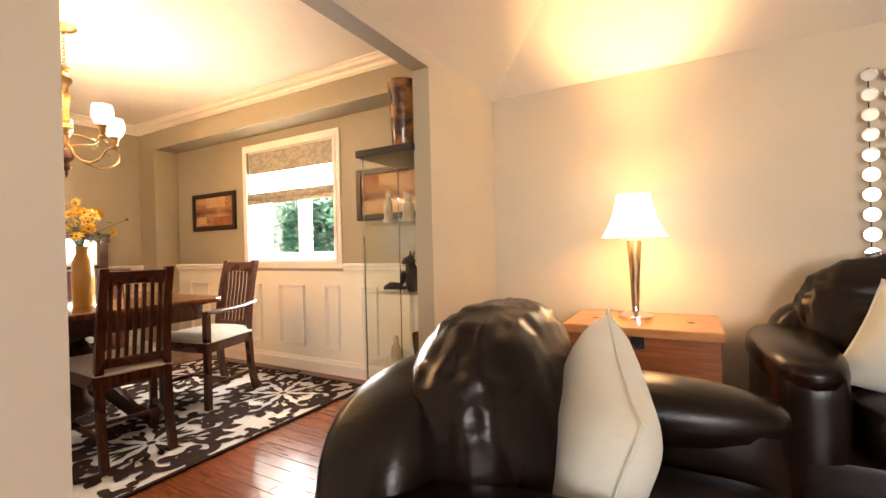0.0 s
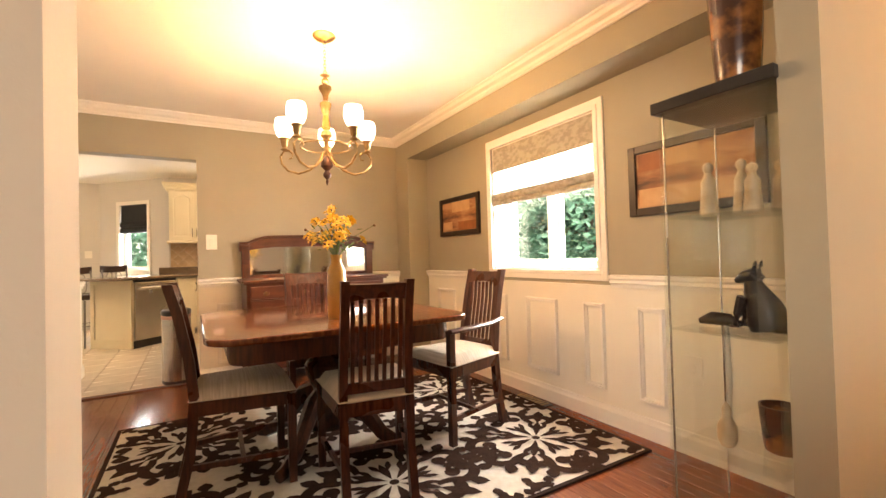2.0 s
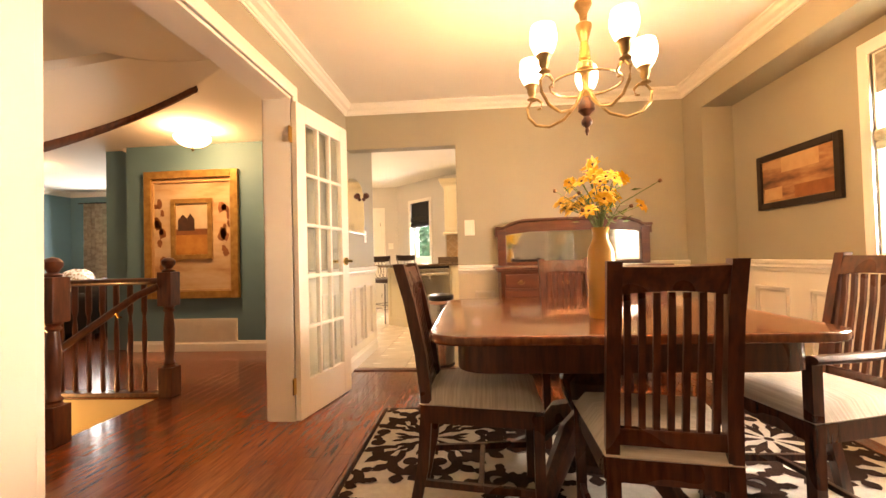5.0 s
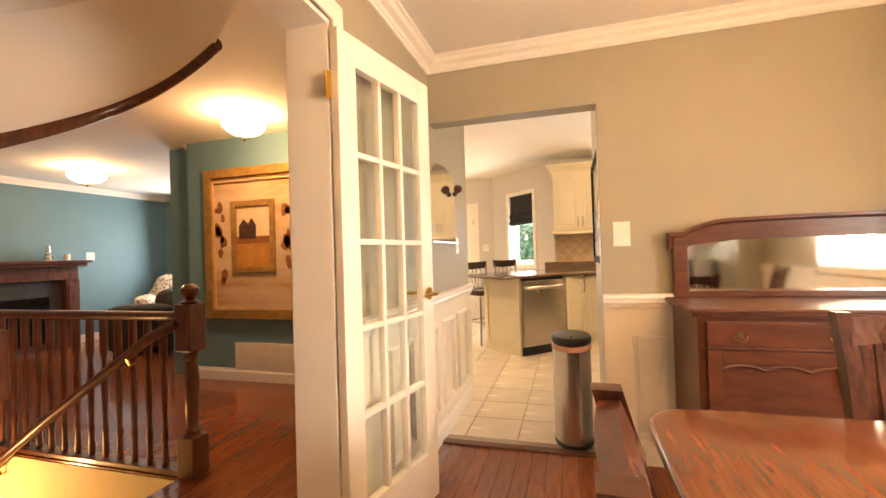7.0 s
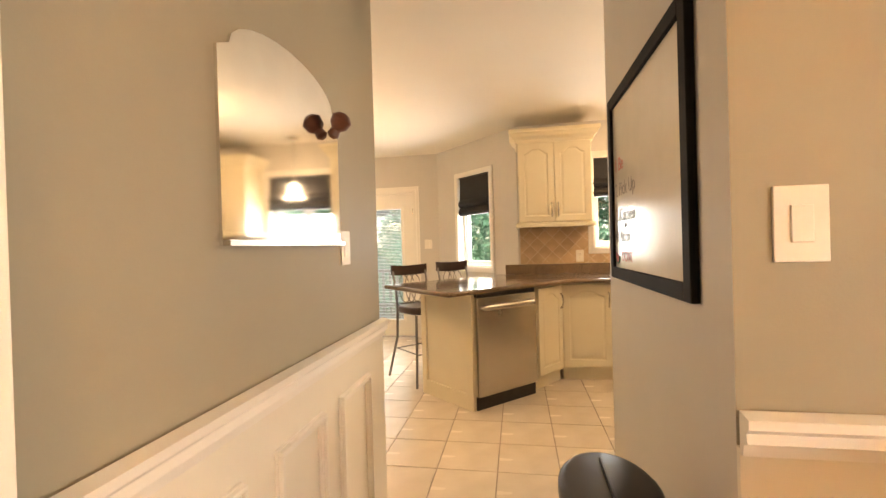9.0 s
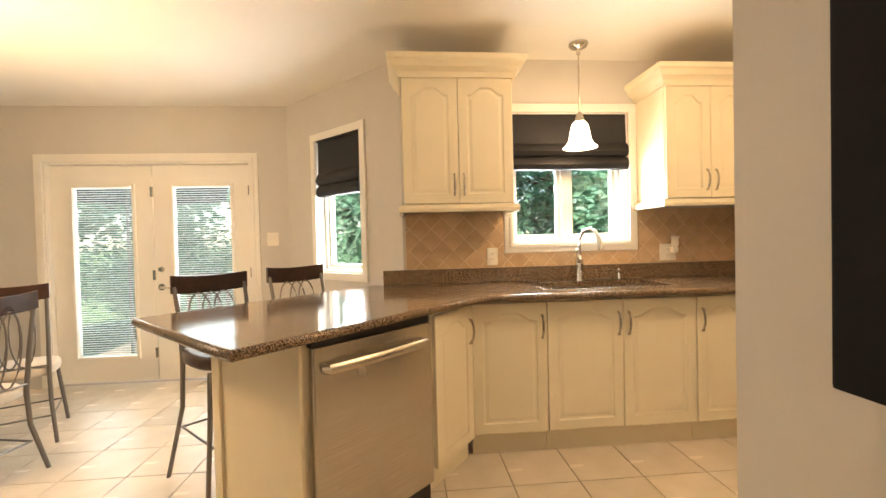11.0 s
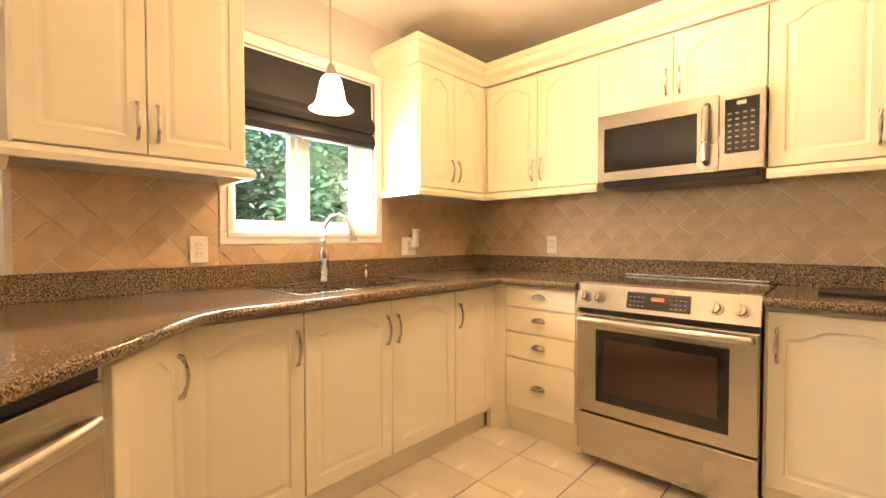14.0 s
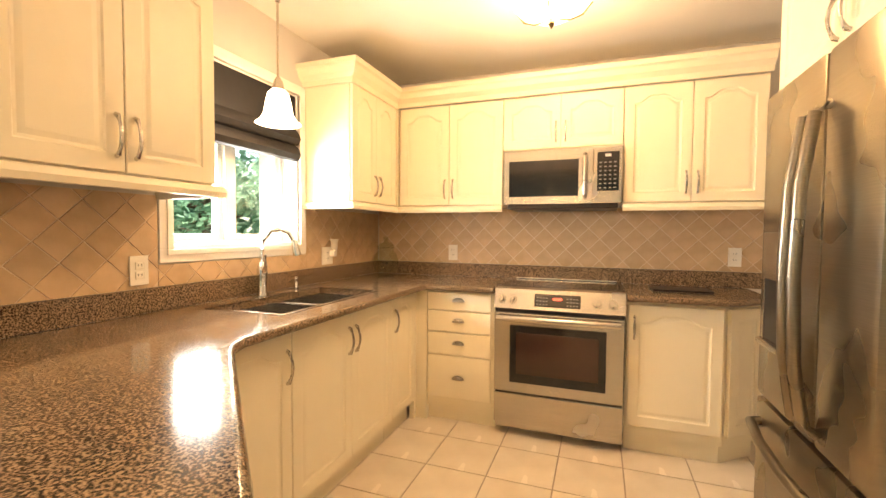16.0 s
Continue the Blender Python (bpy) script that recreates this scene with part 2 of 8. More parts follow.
def tube(bm, pts, r, seg=8, flat=1.0):
    """A round bar along points; r a number or one per point."""
    pts = [Vector(p) for p in pts]
    rs = r if isinstance(r, (list, tuple)) else [r] * len(pts)
    rings = []
    up = Vector((0, 0, 1))
    for i, p in enumerate(pts):
        d = (pts[min(i + 1, len(pts) - 1)] - pts[max(i - 1, 0)]).normalized()
        ref = up if abs(d.z) < 0.95 else Vector((1, 0, 0))
        s = d.cross(ref).normalized()
        u = s.cross(d)
        rings.append([bm.verts.new(p + rs[i] * (math.cos(2 * math.pi * k / seg) * s + flat * math.sin(2 * math.pi * k / seg) * u)) for k in range(seg)])
    for a, b in zip(rings, rings[1:]):
        for k in range(seg):
            bm.faces.new((a[k], a[(k + 1) % seg], b[(k + 1) % seg], b[k]))
    bm.faces.new(rings[0][::-1]), bm.faces.new(rings[-1])
    return bm


def prism(bm, poly, z0, z1, bev=0.0, m=None):
    """An upright block over a plan polygon."""
    lo = [bm.verts.new((x, y, z0)) for x, y in poly]
    hi = [bm.verts.new((x, y, z1)) for x, y in poly]
    fs = [bm.faces.new(lo[::-1]), bm.faces.new(hi)]
    n = len(poly)
    fs += [bm.faces.new((lo[k], lo[(k + 1) % n], hi[(k + 1) % n], hi[k])) for k in range(n)]
    bmesh.ops.recalc_face_normals(bm, faces=fs)
    if bev:
        es = [e for e in bm.edges if e.verts[0] in hi and e.verts[1] in hi or e.verts[0] in lo and e.verts[1] in lo]
        bmesh.ops.bevel(bm, geom=es, offset=bev, segments=3, affect="EDGES", profile=0.6)
    if m:
        bmesh.ops.transform(bm, matrix=m, verts=bm.verts)
    return bm


def sweep(bm, path, prof, closed=False):
    """A moulding: profile (out, up) swept along a level path; out points to the path's left."""
    n = len(path)
    rings = []
    for i in range(n):
        p = Vector(path[i])
        a = Vector(path[i - 1]) if (i or closed) else None
        b = Vector(path[(i + 1) % n]) if (i < n - 1 or closed) else None
        d0 = (p - a).normalized() if a else None
        d1 = (b - p).normalized() if b else None
        n0 = Vector((-d0.y, d0.x, 0)) if d0 else None
        n1 = Vector((-d1.y, d1.x, 0)) if d1 else None
        if n0 and n1:
            o = (n0 + n1).normalized()
            o = o / max(o.dot(n0), 0.3)
        else:
            o = n0 or n1
        rings.append([bm.verts.new(p + o * u + Vector((0, 0, v))) for u, v in prof])
    k = len(prof)
    pairs = list(zip(rings, rings[1:])) + ([(rings[-1], rings[0])] if closed else [])
    fs = []
    for a, b in pairs:
        for j in range(k):
            fs.append(bm.faces.new((a[j], b[j], b[(j + 1) % k], a[(j + 1) % k])))
    if not closed:
        fs += [bm.faces.new(rings[0]), bm.faces.new(rings[-1][::-1])]
    bmesh.ops.recalc_face_normals(bm, faces=fs)
    return bm


def mesh_of(name, bm, mat, smooth=False):
    me = bpy.data.meshes.new(name)
    bm.to_mesh(me)
    bm.free()
    for mm in (mat if isinstance(mat, (list, tuple)) else [mat]):
        me.materials.append(mm)
    if smooth:
        me.polygons.foreach_set("use_smooth", [True] * len(me.polygons))
        me.set_sharp_from_angle(angle=radians(smooth if smooth > 1 else 40))
    return me


def part(name, bm, mat, parent=None, label="", smooth=False, loc=None):
    ob = new(name, mesh_of(name, bm, mat, smooth))
    if parent:
        ob.parent = parent
    if loc:
        ob.location = loc
    if label:
        ob["label"] = label
    return ob


def thing(name, label, category, at=(0, 0, 0), rz=0.0, group="", kind=""):
    ob = new(name)
    ob.empty_display_size = 0.1
    ob.matrix_basis = pose(*at, 0, 0, rz)
    return tagged(ob, label, category, group, kind)


def structure(name, bm, mat, label="", category="", smooth=False):
    return tagged(part(name, bm, mat, None, label, smooth), label, category, "", "structure")


B = bmesh.new

# ---- the large structure ----
CEIL = 2.395


def wall_box(bm, axis, c0, c1, a0, a1, z0, z1, openings=()):
    """A wall between the planes c0 and c1 along a0..a1 with openings (u0, u1, v0, v1) cut through it."""
    us = sorted({a0, a1, *[o[0] for o in openings], *[o[1] for o in openings]})
    for u0, u1 in zip(us, us[1:]):
        mid = (u0 + u1) / 2
        spans = [(z0, z1)]
        for o in openings:
            if o[0] <= mid <= o[1]:
                nxt = []
                for s0, s1 in spans:
                    if o[2] > s0:
                        nxt.append((s0, min(o[2], s1)))
                    if o[3] < s1:
                        nxt.append((max(o[3], s0), s1))
                spans = nxt
        for s0, s1 in spans:
            if axis == "x":
                box(bm, c0, u0, s0, c1, u1, s1)
            else:
                box(bm, u0, c0, s0, u1, c1, s1)
    bmesh.ops.remove_doubles(bm, verts=bm.verts, dist=1e-5)
    return bm


def paint(ob, rules):
    """Gives faces another coat by the way they face: rules are (axis index, sign, material slot, test)."""
    for p in ob.data.polygons:
        for ax, sg, slot, test in rules:
            if p.normal[ax] * sg > 0.9 and test(p.center):
                p.material_index = slot


def always(c):
    return True


# dining room, north side with the window recess
w = structure("wall_north_dining", wall_box(B(), "y", 3.28, 3.50, -4.08, -0.1, -0.02, CEIL, [(-2.48, -1.39, 0.955, 1.975)]), M_DINWALL, "taupe painted wall with white wainscot", "wall")
bm = B()
box(bm, -3.957, 3.045, -0.02, -3.66, 3.28, CEIL)
box(bm, -3.66, 3.045, 2.13, -0.1, 3.28, CEIL)
structure("wall_soffit", bm, M_DINWALL, "taupe boxed soffit over the window recess", "wall")
# between dining room and kitchen
w = structure("wall_west_dining", wall_box(B(), "x", -4.08, -3.957, 0.09, 3.28, -0.02, 2.60, [(0.09, 1.085, -0.02, 2.0)]), [M_DINWALL, M_KITWALL], "taupe wall with an open doorway to the kitchen", "wall")
paint(w, [(0, -1, 1, always), (1, -1, 1, lambda c: c.z < 2), (1, 1, 1, lambda c: c.z < 2)])
# between dining room and hall, with the double door
w = structure("wall_south_dining", wall_box(B(), "y", -0.075, 0.09, -4.93, 0.10, -0.02, 2.60, [(-2.785, -1.20, -0.02, 2.05)]), [M_DINWALL, M_LIVWALL], "taupe wall with a wide double door opening", "wall")
paint(w, [(1, -1, 1, always)])
# between dining room and living room
w = structure("wall_east_dining", wall_box(B(), "x", -0.1, 0.0, 0.968, 3.50, -0.02, 2.60, [(0.968, 2.505, -0.02, 1.965)]), [M_DINWALL, M_LIVWALL], "wall with a wide square opening, taupe towards the dining room and beige towards the living room", "wall")
paint(w, [(0, 1, 1, always)])
w = structure("wall_east_pier", wall_box(B(), "x", 0.003, 0.10, 0.09, 0.968, -0.02, 2.60), [M_DINWALL, M_LIVWALL], "short wall beside the wide opening, taupe towards the dining room and beige towards the living room", "wall")
paint(w, [(0, 1, 1, always), (1, 1, 1, always)])
w = structure("wall_hall_east", wall_box(B(), "x", -0.1, 0.0, -6.4, -0.075, -0.02, 2.60), M_LIVWALL, "beige hall wall", "wall")
# living room
structure("wall_north_living", wall_box(B(), "y", 3.36, 3.50, 0.0, 4.6, -0.02, 3.0), M_LIVWALL, "beige living room wall", "wall")
structure("wall_east_living", wall_box(B(), "x", 4.6, 4.72, -3.2, 3.5, -0.02, 3.0), M_LIVWALL, "beige living room wall", "wall")
structure("wall_south_living", wall_box(B(), "y", -3.2, -3.05, 0.0, 4.6, -0.02, 3.0, [(2.0, 4.2, 0.7, 2.1)]), M_LIVWALL, "beige living room wall with a window opening", "wall")
# hall and family room
w = structure("wall_blue", wall_box(B(), "x", -5.0, -4.876, -2.83, -0.075, -0.02, 2.60, [(-0.95, -0.105, -0.02, 2.03)]), [M_BLUEWALL, M_KITWALL], "dusty blue hall wall", "wall")
paint(w, [(0, -1, 1, always), (1, 1, 1, always), (1, -1, 1, lambda c: c.y > -0.5)])
structure("wall_family_north", wall_box(B(), "y", -3.2, -2.83, -7.75, -5.0, -0.02, 2.60), [M_BLUEWALL], "dusty blue wall of the family room", "wall")
structure("wall_family_south", wall_box(B(), "y", -6.42, -6.3, -7.75, -0.1, -0.02, 2.60), M_BLUEWALL, "dusty blue wall of the family room", "wall")
structure("wall_family_west", wall_box(B(), "x", -7.75, -7.6, -6.3, -3.2, -0.02, 2.60, [(-5.75, -4.3, 0.75, 2.1)]), M_BLUEWALL, "dusty blue wall with a window", "wall")
# kitchen
structure("wall_kitchen_north", wall_box(B(), "y", 3.44, 3.60, -7.86, -3.957, -0.02, 2.62), M_KITWALL, "pale grey kitchen wall", "wall")
structure("wall_kitchen_sink", wall_box(B(), "x", -7.86, -7.68, 0.80, 3.44, -0.02, 2.62, [(1.57, 2.42, 1.18, 2.10)]), M_KITWALL, "pale grey kitchen wall with the sink window", "wall")
structure("wall_kitchen_patio", wall_box(B(), "x", -8.87, -8.73, -2.863, -0.237, -0.02, 2.62, [(-2.311, -0.569, -0.02, 1.98)]), M_KITWALL, "pale grey wall with the patio doors", "wall")


def diagonal_wall(name, p, q, openings, label):
    """A wall on the slant from p to q, inner face on the left of the way; openings along it."""
    bm = B()
    d = Vector((q[0] - p[0], q[1] - p[1], 0))
    wall_box(bm, "y", -0.14, 0.0, 0, d.length, -0.02, 2.62, openings)
    ob = structure(name, bm, M_KITWALL, label, "wall")
    ob.matrix_basis = Matrix.Translation((p[0], p[1], 0)) @ pose(0, 0, 0, 0, 0, math.degrees(math.atan2(d.y, d.x)))
    return ob


BAY_R = ((-7.68, 0.80), (-8.73, -0.237))
BAY_L = ((-8.73, -2.863), (-7.70, -3.893))
diagonal_wall("wall_bay_right", *BAY_R, [(0.43, 1.02, 0.98, 2.07)], "pale grey slanted bay wall with a narrow window")
diagonal_wall("wall_bay_left", *BAY_L, [(0.36, 1.04, 0.98, 2.07)], "pale grey slanted bay wall with a narrow window")
structure("wall_fridge", wall_box(B(), "y", 1.21, 1.315, -5.19, -4.08, -0.02, 2.60), M_KITWALL, "pale grey stub wall beside the refrigerator", "wall")
structure("wall_pantry", wall_box(B(), "x", -4.62, -4.5, 1.315, 3.44, -0.02, 2.60), M_KITWALL, "pale grey wall behind the refrigerator", "wall")

# ceilings
bm = B()
box(bm, -4.08, 0.09, CEIL, 0.0, 3.5, CEIL + 0.1)
structure("ceiling_dining", bm, M_CEIL, "warm white painted ceiling", "ceiling")
bm = B()
box(bm, -9.0, -3.2, 2.47, -3.957, 3.7, 2.47 + 0.1)
box(bm, -9.0, -4.1, 2.47, -7.6, -3.2, 2.47 + 0.1)
structure("ceiling_kitchen", bm, M_CEIL, "warm white painted ceiling", "ceiling")
bm = B()
box(bm, -4.876, -6.42, CEIL, -0.1, -0.075, CEIL + 0.1)
box(bm, -7.75, -6.42, CEIL, -4.876, -2.83, CEIL + 0.1)
structure("ceiling_hall", bm, M_CEIL, "warm white painted ceiling", "ceiling")
# living room ceiling: hipped slopes that rise from the wall tops
bm = B()
zl, zh, run = 2.035, 2.75, 1.3
pts = [(0, 3.36), (4.6, 3.36), (4.6, -3.05), (0, -3.05)]
inn = [(run, 3.36 - run), (4.6 - run, 3.36 - run), (4.6 - run, -3.05 + run), (run, -3.05 + run)]
lo = [bm.verts.new((x, y, zl)) for x, y in pts]
hi = [bm.verts.new((x, y, zh)) for x, y in inn]
for k in range(4):
    bm.faces.new((lo[k], hi[k], hi[(k + 1) % 4], lo[(k + 1) % 4]))
bm.faces.new(hi[::-1])
r = bmesh.ops.extrude_face_region(bm, geom=list(bm.faces))
bmesh.ops.translate(bm, vec=(0, 0, 0.08), verts=[v for v in r["geom"] if isinstance(v, bmesh.types.BMVert)])
bmesh.ops.recalc_face_normals(bm, faces=bm.faces)
structure("ceiling_living", bm, M_CEIL, "hipped warm white ceiling", "ceiling")

# ground slab under the floors, with the stairwell left open
bm = B()
for x0, y0, x1, y1 in ((-4.02, -0.105, 4.72, 3.5), (0.0, -3.2, 4.72, -0.105), (-2.45, -6.42, 0.0, -0.105), (-7.75, -6.42, -3.23, -2.83), (-4.876, -2.83, -3.23, -0.105), (-3.23, -1.17, -2.45, -0.105), (-3.23, -6.42, -2.45, -3.6)):
    box(bm, x0, y0, -0.30, x1, y1, -0.012)
structure("floor_slab", bm, M_DARKWOOD, "sub-floor under the hardwood", "floor")
bm = B()
prism(bm, [(-4.02, -0.105), (-4.02, 3.5), (-7.86, 3.5), (-7.86, 0.82), (-8.87, -0.18), (-8.87, -2.92), (-7.80, -3.99), (-7.60, -3.99), (-7.60, -3.2), (-5.0, -3.2), (-5.0, -0.105)], -0.30, -0.006)
structure("floor_kitchen", bm, M_GROUT, "grout bed of the tiled kitchen floor", "floor")

# ---- trim, doors and windows ----
CROWN = [(0, 0), (0.08, 0), (0.08, -0.013), (0.068, -0.018), (0.055, -0.038), (0.028, -0.05), (0.02, -0.066), (0.012, -0.07), (0.012, -0.085), (0, -0.085)]
BASE = [(0, 0), (0.016, 0), (0.016, 0.085), (0.009, 0.10), (0.006, 0.118), (0, 0.12)]
RAIL = [(0, 0), (0.010, 0), (0.014, 0.022), (0.026, 0.028), (0.022, 0.045), (0.032, 0.055), (0.032, 0.072), (0, 0.078)]


def moulding(name, path, prof, mat=M_TRIM, label="white painted moulding", category="trim", closed=False):
    return structure(name, sweep(B(), path, prof, closed), mat, label, category)


moulding("crown_dining", [(-0.1, 3.045, CEIL), (-3.957, 3.045, CEIL), (-3.957, 0.09, CEIL), (-0.1, 0.09, CEIL)], CROWN, label="white crown moulding of the dining room")
moulding("crown_family", [(-4.9, -2.83, CEIL), (-7.6, -2.83, CEIL), (-7.6, -6.3, CEIL), (-0.1, -6.3, CEIL)], CROWN, label="white crown moulding of the family room")
moulding("baseboard_north_dining", [(-0.1, 3.268, 0), (-3.648, 3.268, 0), (-3.648, 3.033, 0), (-3.945, 3.033, 0), (-3.945, 1.085, 0)], BASE, label="white baseboard", category="baseboard")
moulding("baseboard_passage", [(-2.93, 0.102, 0), (-4.93, 0.102, 0)][::-1], [(u, v) for u, v in BASE], label="white baseboard", category="baseboard")
moulding("baseboard_blue", [(-4.876, -2.83, 0), (-4.876, -0.97, 0)][::-1], BASE, label="white baseboard", category="baseboard")
moulding("baseboard_living", [(4.6, 3.36, 0), (0.0, 3.36, 0), (0.0, 2.51, 0)], BASE, label="white baseboard", category="baseboard")
moulding("baseboard_fridge_wall", [(-4.08, 1.21, 0), (-5.15, 1.21, 0)][::-1], [(-u, v) for u, v in BASE], label="white baseboard", category="baseboard")
moulding("baseboard_family", [(-7.6, -2.83, 0), (-7.6, -6.3, 0), (-0.1, -6.3, 0)], BASE, label="white baseboard", category="baseboard")
moulding("chair_rail_north", [(-0.1, 3.268, 0.85), (-1.29, 3.268, 0.85)], RAIL, label="white chair rail")
moulding("chair_rail_west", [(-2.58, 3.268, 0.85), (-3.80, 3.268, 0.85), (-3.80, 3.12, 0.85), (-3.945, 3.12, 0.85), (-3.945, 1.085, 0.85)], RAIL, label="white chair rail")
moulding("chair_rail_passage", [(-4.93, 0.102, 0.85), (-2.93, 0.102, 0.85)], [(u, v) for u, v in RAIL], label="white chair rail")
bm = B()
box(bm, -3.80, 3.268, 0, -0.1, 3.28, 0.86)
structure("wainscot_north", bm, M_WAINSCOT, "cream painted wainscot boarding", "wainscot")
bm = B()
box(bm, -3.957, 1.085, 0, -3.945, 3.13, 0.86)
box(bm, -3.945, 3.12, 0, -3.79, 3.13, 0.86)
structure("wainscot_west", bm, M_WAINSCOT, "cream painted wainscot boarding", "wainscot")
bm = B()
box(bm, -4.93, 0.09, 0, -2.93, 0.102, 0.86)
structure("wainscot_passage", bm, M_WAINSCOT, "cream painted wainscot boarding", "wainscot")


def panel_frame(axis, c, sgn, a0, a1, z0=0.205, z1=0.745):
    """A raised picture-frame moulding on the wainscot."""
    bm = B()
    for e, w, d in ((0.0, 0.030, 0.010), (0.003, 0.012, 0.022), (0.017, 0.008, 0.016)):
        b0, b1, y0, y1 = a0 + e, a1 - e, z0 + e, z1 - e
        for u0, u1, v0, v1 in ((b0, b1, y0, y0 + w), (b0, b1, y1 - w, y1), (b0, b0 + w, y0 + w, y1 - w), (b1 - w, b1, y0 + w, y1 - w)):
            if axis == "y":
                box(bm, u0, c, v0, u1, c + sgn * d, v1, 0.003)
            else:
                box(bm, c, u0, v0, c + sgn * d, u1, v1, 0.003)
    bmesh.ops.recalc_face_normals(bm, faces=bm.faces)
    return structure("wainscot_panel", bm, M_TRIM, "white raised panel moulding on the wainscot", "panel moulding")


for a0, a1 in ((-1.115, -0.955), (-1.51, -1.35), (-2.07, -1.75), (-2.44, -2.31), (-2.92, -2.62), (-3.43, -3.11), (-0.66, -0.24)):
    panel_frame("y", 3.268, -1, a0, a1)
for a0, a1 in ((1.23, 1.40), (2.72, 3.02)):
    panel_frame("x", -3.945, 1, a0, a1, 0.15 if a0 < 2 else 0.205, 0.70 if a0 < 2 else 0.745)
for a0, a1 in ((-3.93, -3.78), (-4.32, -4.06), (-4.72, -4.44), (-3.5, -3.2)):
    panel_frame("y", 0.102, 1, a0, a1)


def casing(name, axis, c, sgn, a0, a1, z0, z1, w=0.075, sill=False, label="white door casing"):
    """Flat moulded casing round an opening."""
    bm = B()
    for k, (ww, d) in enumerate(((w, 0.014), (w * 0.45, 0.022))):
        for u0, u1, v0, v1 in ((a0 - ww, a0, z0, z1), (a1, a1 + ww, z0, z1), (a0 - ww, a1 + ww, z1, z1 + ww)) + (((a0 - ww, a1 + ww, z0 - ww, z0),) if sill else ()):
            if axis == "y":
                box(bm, u0, c, v0, u1, c + sgn * d, v1, 0.003)
            else:
                box(bm, c, u0, v0, c + sgn * d, u1, v1, 0.003)
    bmesh.ops.recalc_face_normals(bm, faces=bm.faces)
    return structure(name, bm, M_TRIM, label, "casing")


def lining(name, axis, c0, c1, a0, a1, z0, z1, t=0.02, bottom=False):
    bm = B()
    spans = [(a0, a0 + t, z0, z1), (a1 - t, a1, z0, z1), (a0 + t, a1 - t, z1 - t, z1)] + ([(a0 + t, a1 - t, z0, z0 + t)] if bottom else [])
    for u0, u1, v0, v1 in spans:
        if axis == "y":
            box(bm, u0, c0, v0, u1, c1, v1)
        else:
            box(bm, c0, u0, v0, c1, u1, v1)
    return structure(name, bm, M_TRIM, "white painted jamb lining", "jamb")


casing("trim_double_door", "y", 0.09, 1, -2.785, -1.20, 0.0, 2.05, 0.085)
casing("trim_double_door_hall", "y", -0.075, -1, -2.785, -1.20, 0.0, 2.05, 0.085)
lining("jamb_double_door", "y", -0.079, 0.094, -2.787, -1.198, 0.0, 2.052)
casing("trim_hall_kitchen", "x", -4.876, 1, -0.95, -0.19, 0.0, 2.03, 0.07)


def glazed_leaf(name, at, rz, mirror, label):
    """A fifteen-light door leaf, 0.66 wide, hinged at its origin, reaching along local +x."""
    d = thing(name, label, "door", at, rz, kind="structure")
    s = -1 if mirror else 1
    W, H, T = 0.66, 2.01, 0.036
    st, tp, bt = 0.10, 0.115, 0.24
    bm = B()
    for x0, x1, z0, z1 in ((0, st, 0.008, H), (W - st, W, 0.008, H), (st, W - st, H - tp, H), (st, W - st, 0.008, bt)):
        box(bm, s * x0, -T / 2, z0, s * x1, T / 2, z1, 0.003)
    part("door_frame", bm, M_TRIM, d)
    gw, gh = (W - 2 * st) / 3, (H - tp - bt) / 5
    for k in (1, 2):
        bm = B()
        box(bm, s * (st + k * gw - 0.011), -T / 2 + 0.002, bt, s * (st + k * gw + 0.011), T / 2 - 0.002, H - tp, 0.004)
        part("glazing_bar", bm, M_TRIM, d)
    for k in range(1, 5):
        for j in range(3):
            bm = B()
            box(bm, s * (st + j * gw + 0.011 * (j > 0)), -T / 2 + 0.003, bt + k * gh - 0.011, s * (st + (j + 1) * gw - 0.011 * (j < 2)), T / 2 - 0.003, bt + k * gh + 0.011, 0.004)
            part("glazing_bar", bm, M_TRIM, d)
    for j in range(3):
        for k in range(5):
            bm = B()
            box(bm, s * (st + j * gw), -0.002, bt + k * gh, s * (st + (j + 1) * gw), 0.002, bt + (k + 1) * gh)
            p = part("pane", bm, M_GLASS, d)
            p.visible_shadow = False
    for z in (0.22, 1.80):
        bm = B()
        box(bm, s * -0.03, T / 2 - 0.004, z - 0.05, s * 0.035, T / 2 + 0.004, z + 0.05, 0.002)
        cyl(bm, (0, T / 2 + 0.004, z - 0.05), (0, T / 2 + 0.004, z + 0.05), 0.008, seg=10)
        part("hinge", bm, M_BRASS, d, "polished brass hinge")
    for sy in (1, -1):
        bm = B()
        hx = s * (W - 0.06)
        cyl(bm, (hx, sy * T / 2, 0.99), (hx, sy * (T / 2 + 0.012), 0.99), 0.03, seg=18)
        cyl(bm, (hx, sy * (T / 2 + 0.01), 0.99), (hx, sy * (T / 2 + 0.05), 0.99), 0.009, seg=10)
        tube(bm, [(hx, sy * (T / 2 + 0.05), 0.99), (hx - s * 0.05, sy * (T / 2 + 0.052), 0.992), (hx - s * 0.11, sy * (T / 2 + 0.045), 0.985)], [0.011, 0.010, 0.007])
        part("door_handle", bm, M_BRASS, d, "polished brass lever handle", smooth=True)
    bm = B()
    box(bm, s * (W - 0.03), T / 2, H - 0.06, s * (W - 0.002), T / 2 + 0.02, H - 0.012, 0.003)
    part("flush_bolt", bm, M_BRASS, d, "brass bolt at the top corner")
    return d


glazed_leaf("door_1", (-2.765, 0.120, 0), 169.0, False, "white fifteen-light glazed door folded open against the wall")
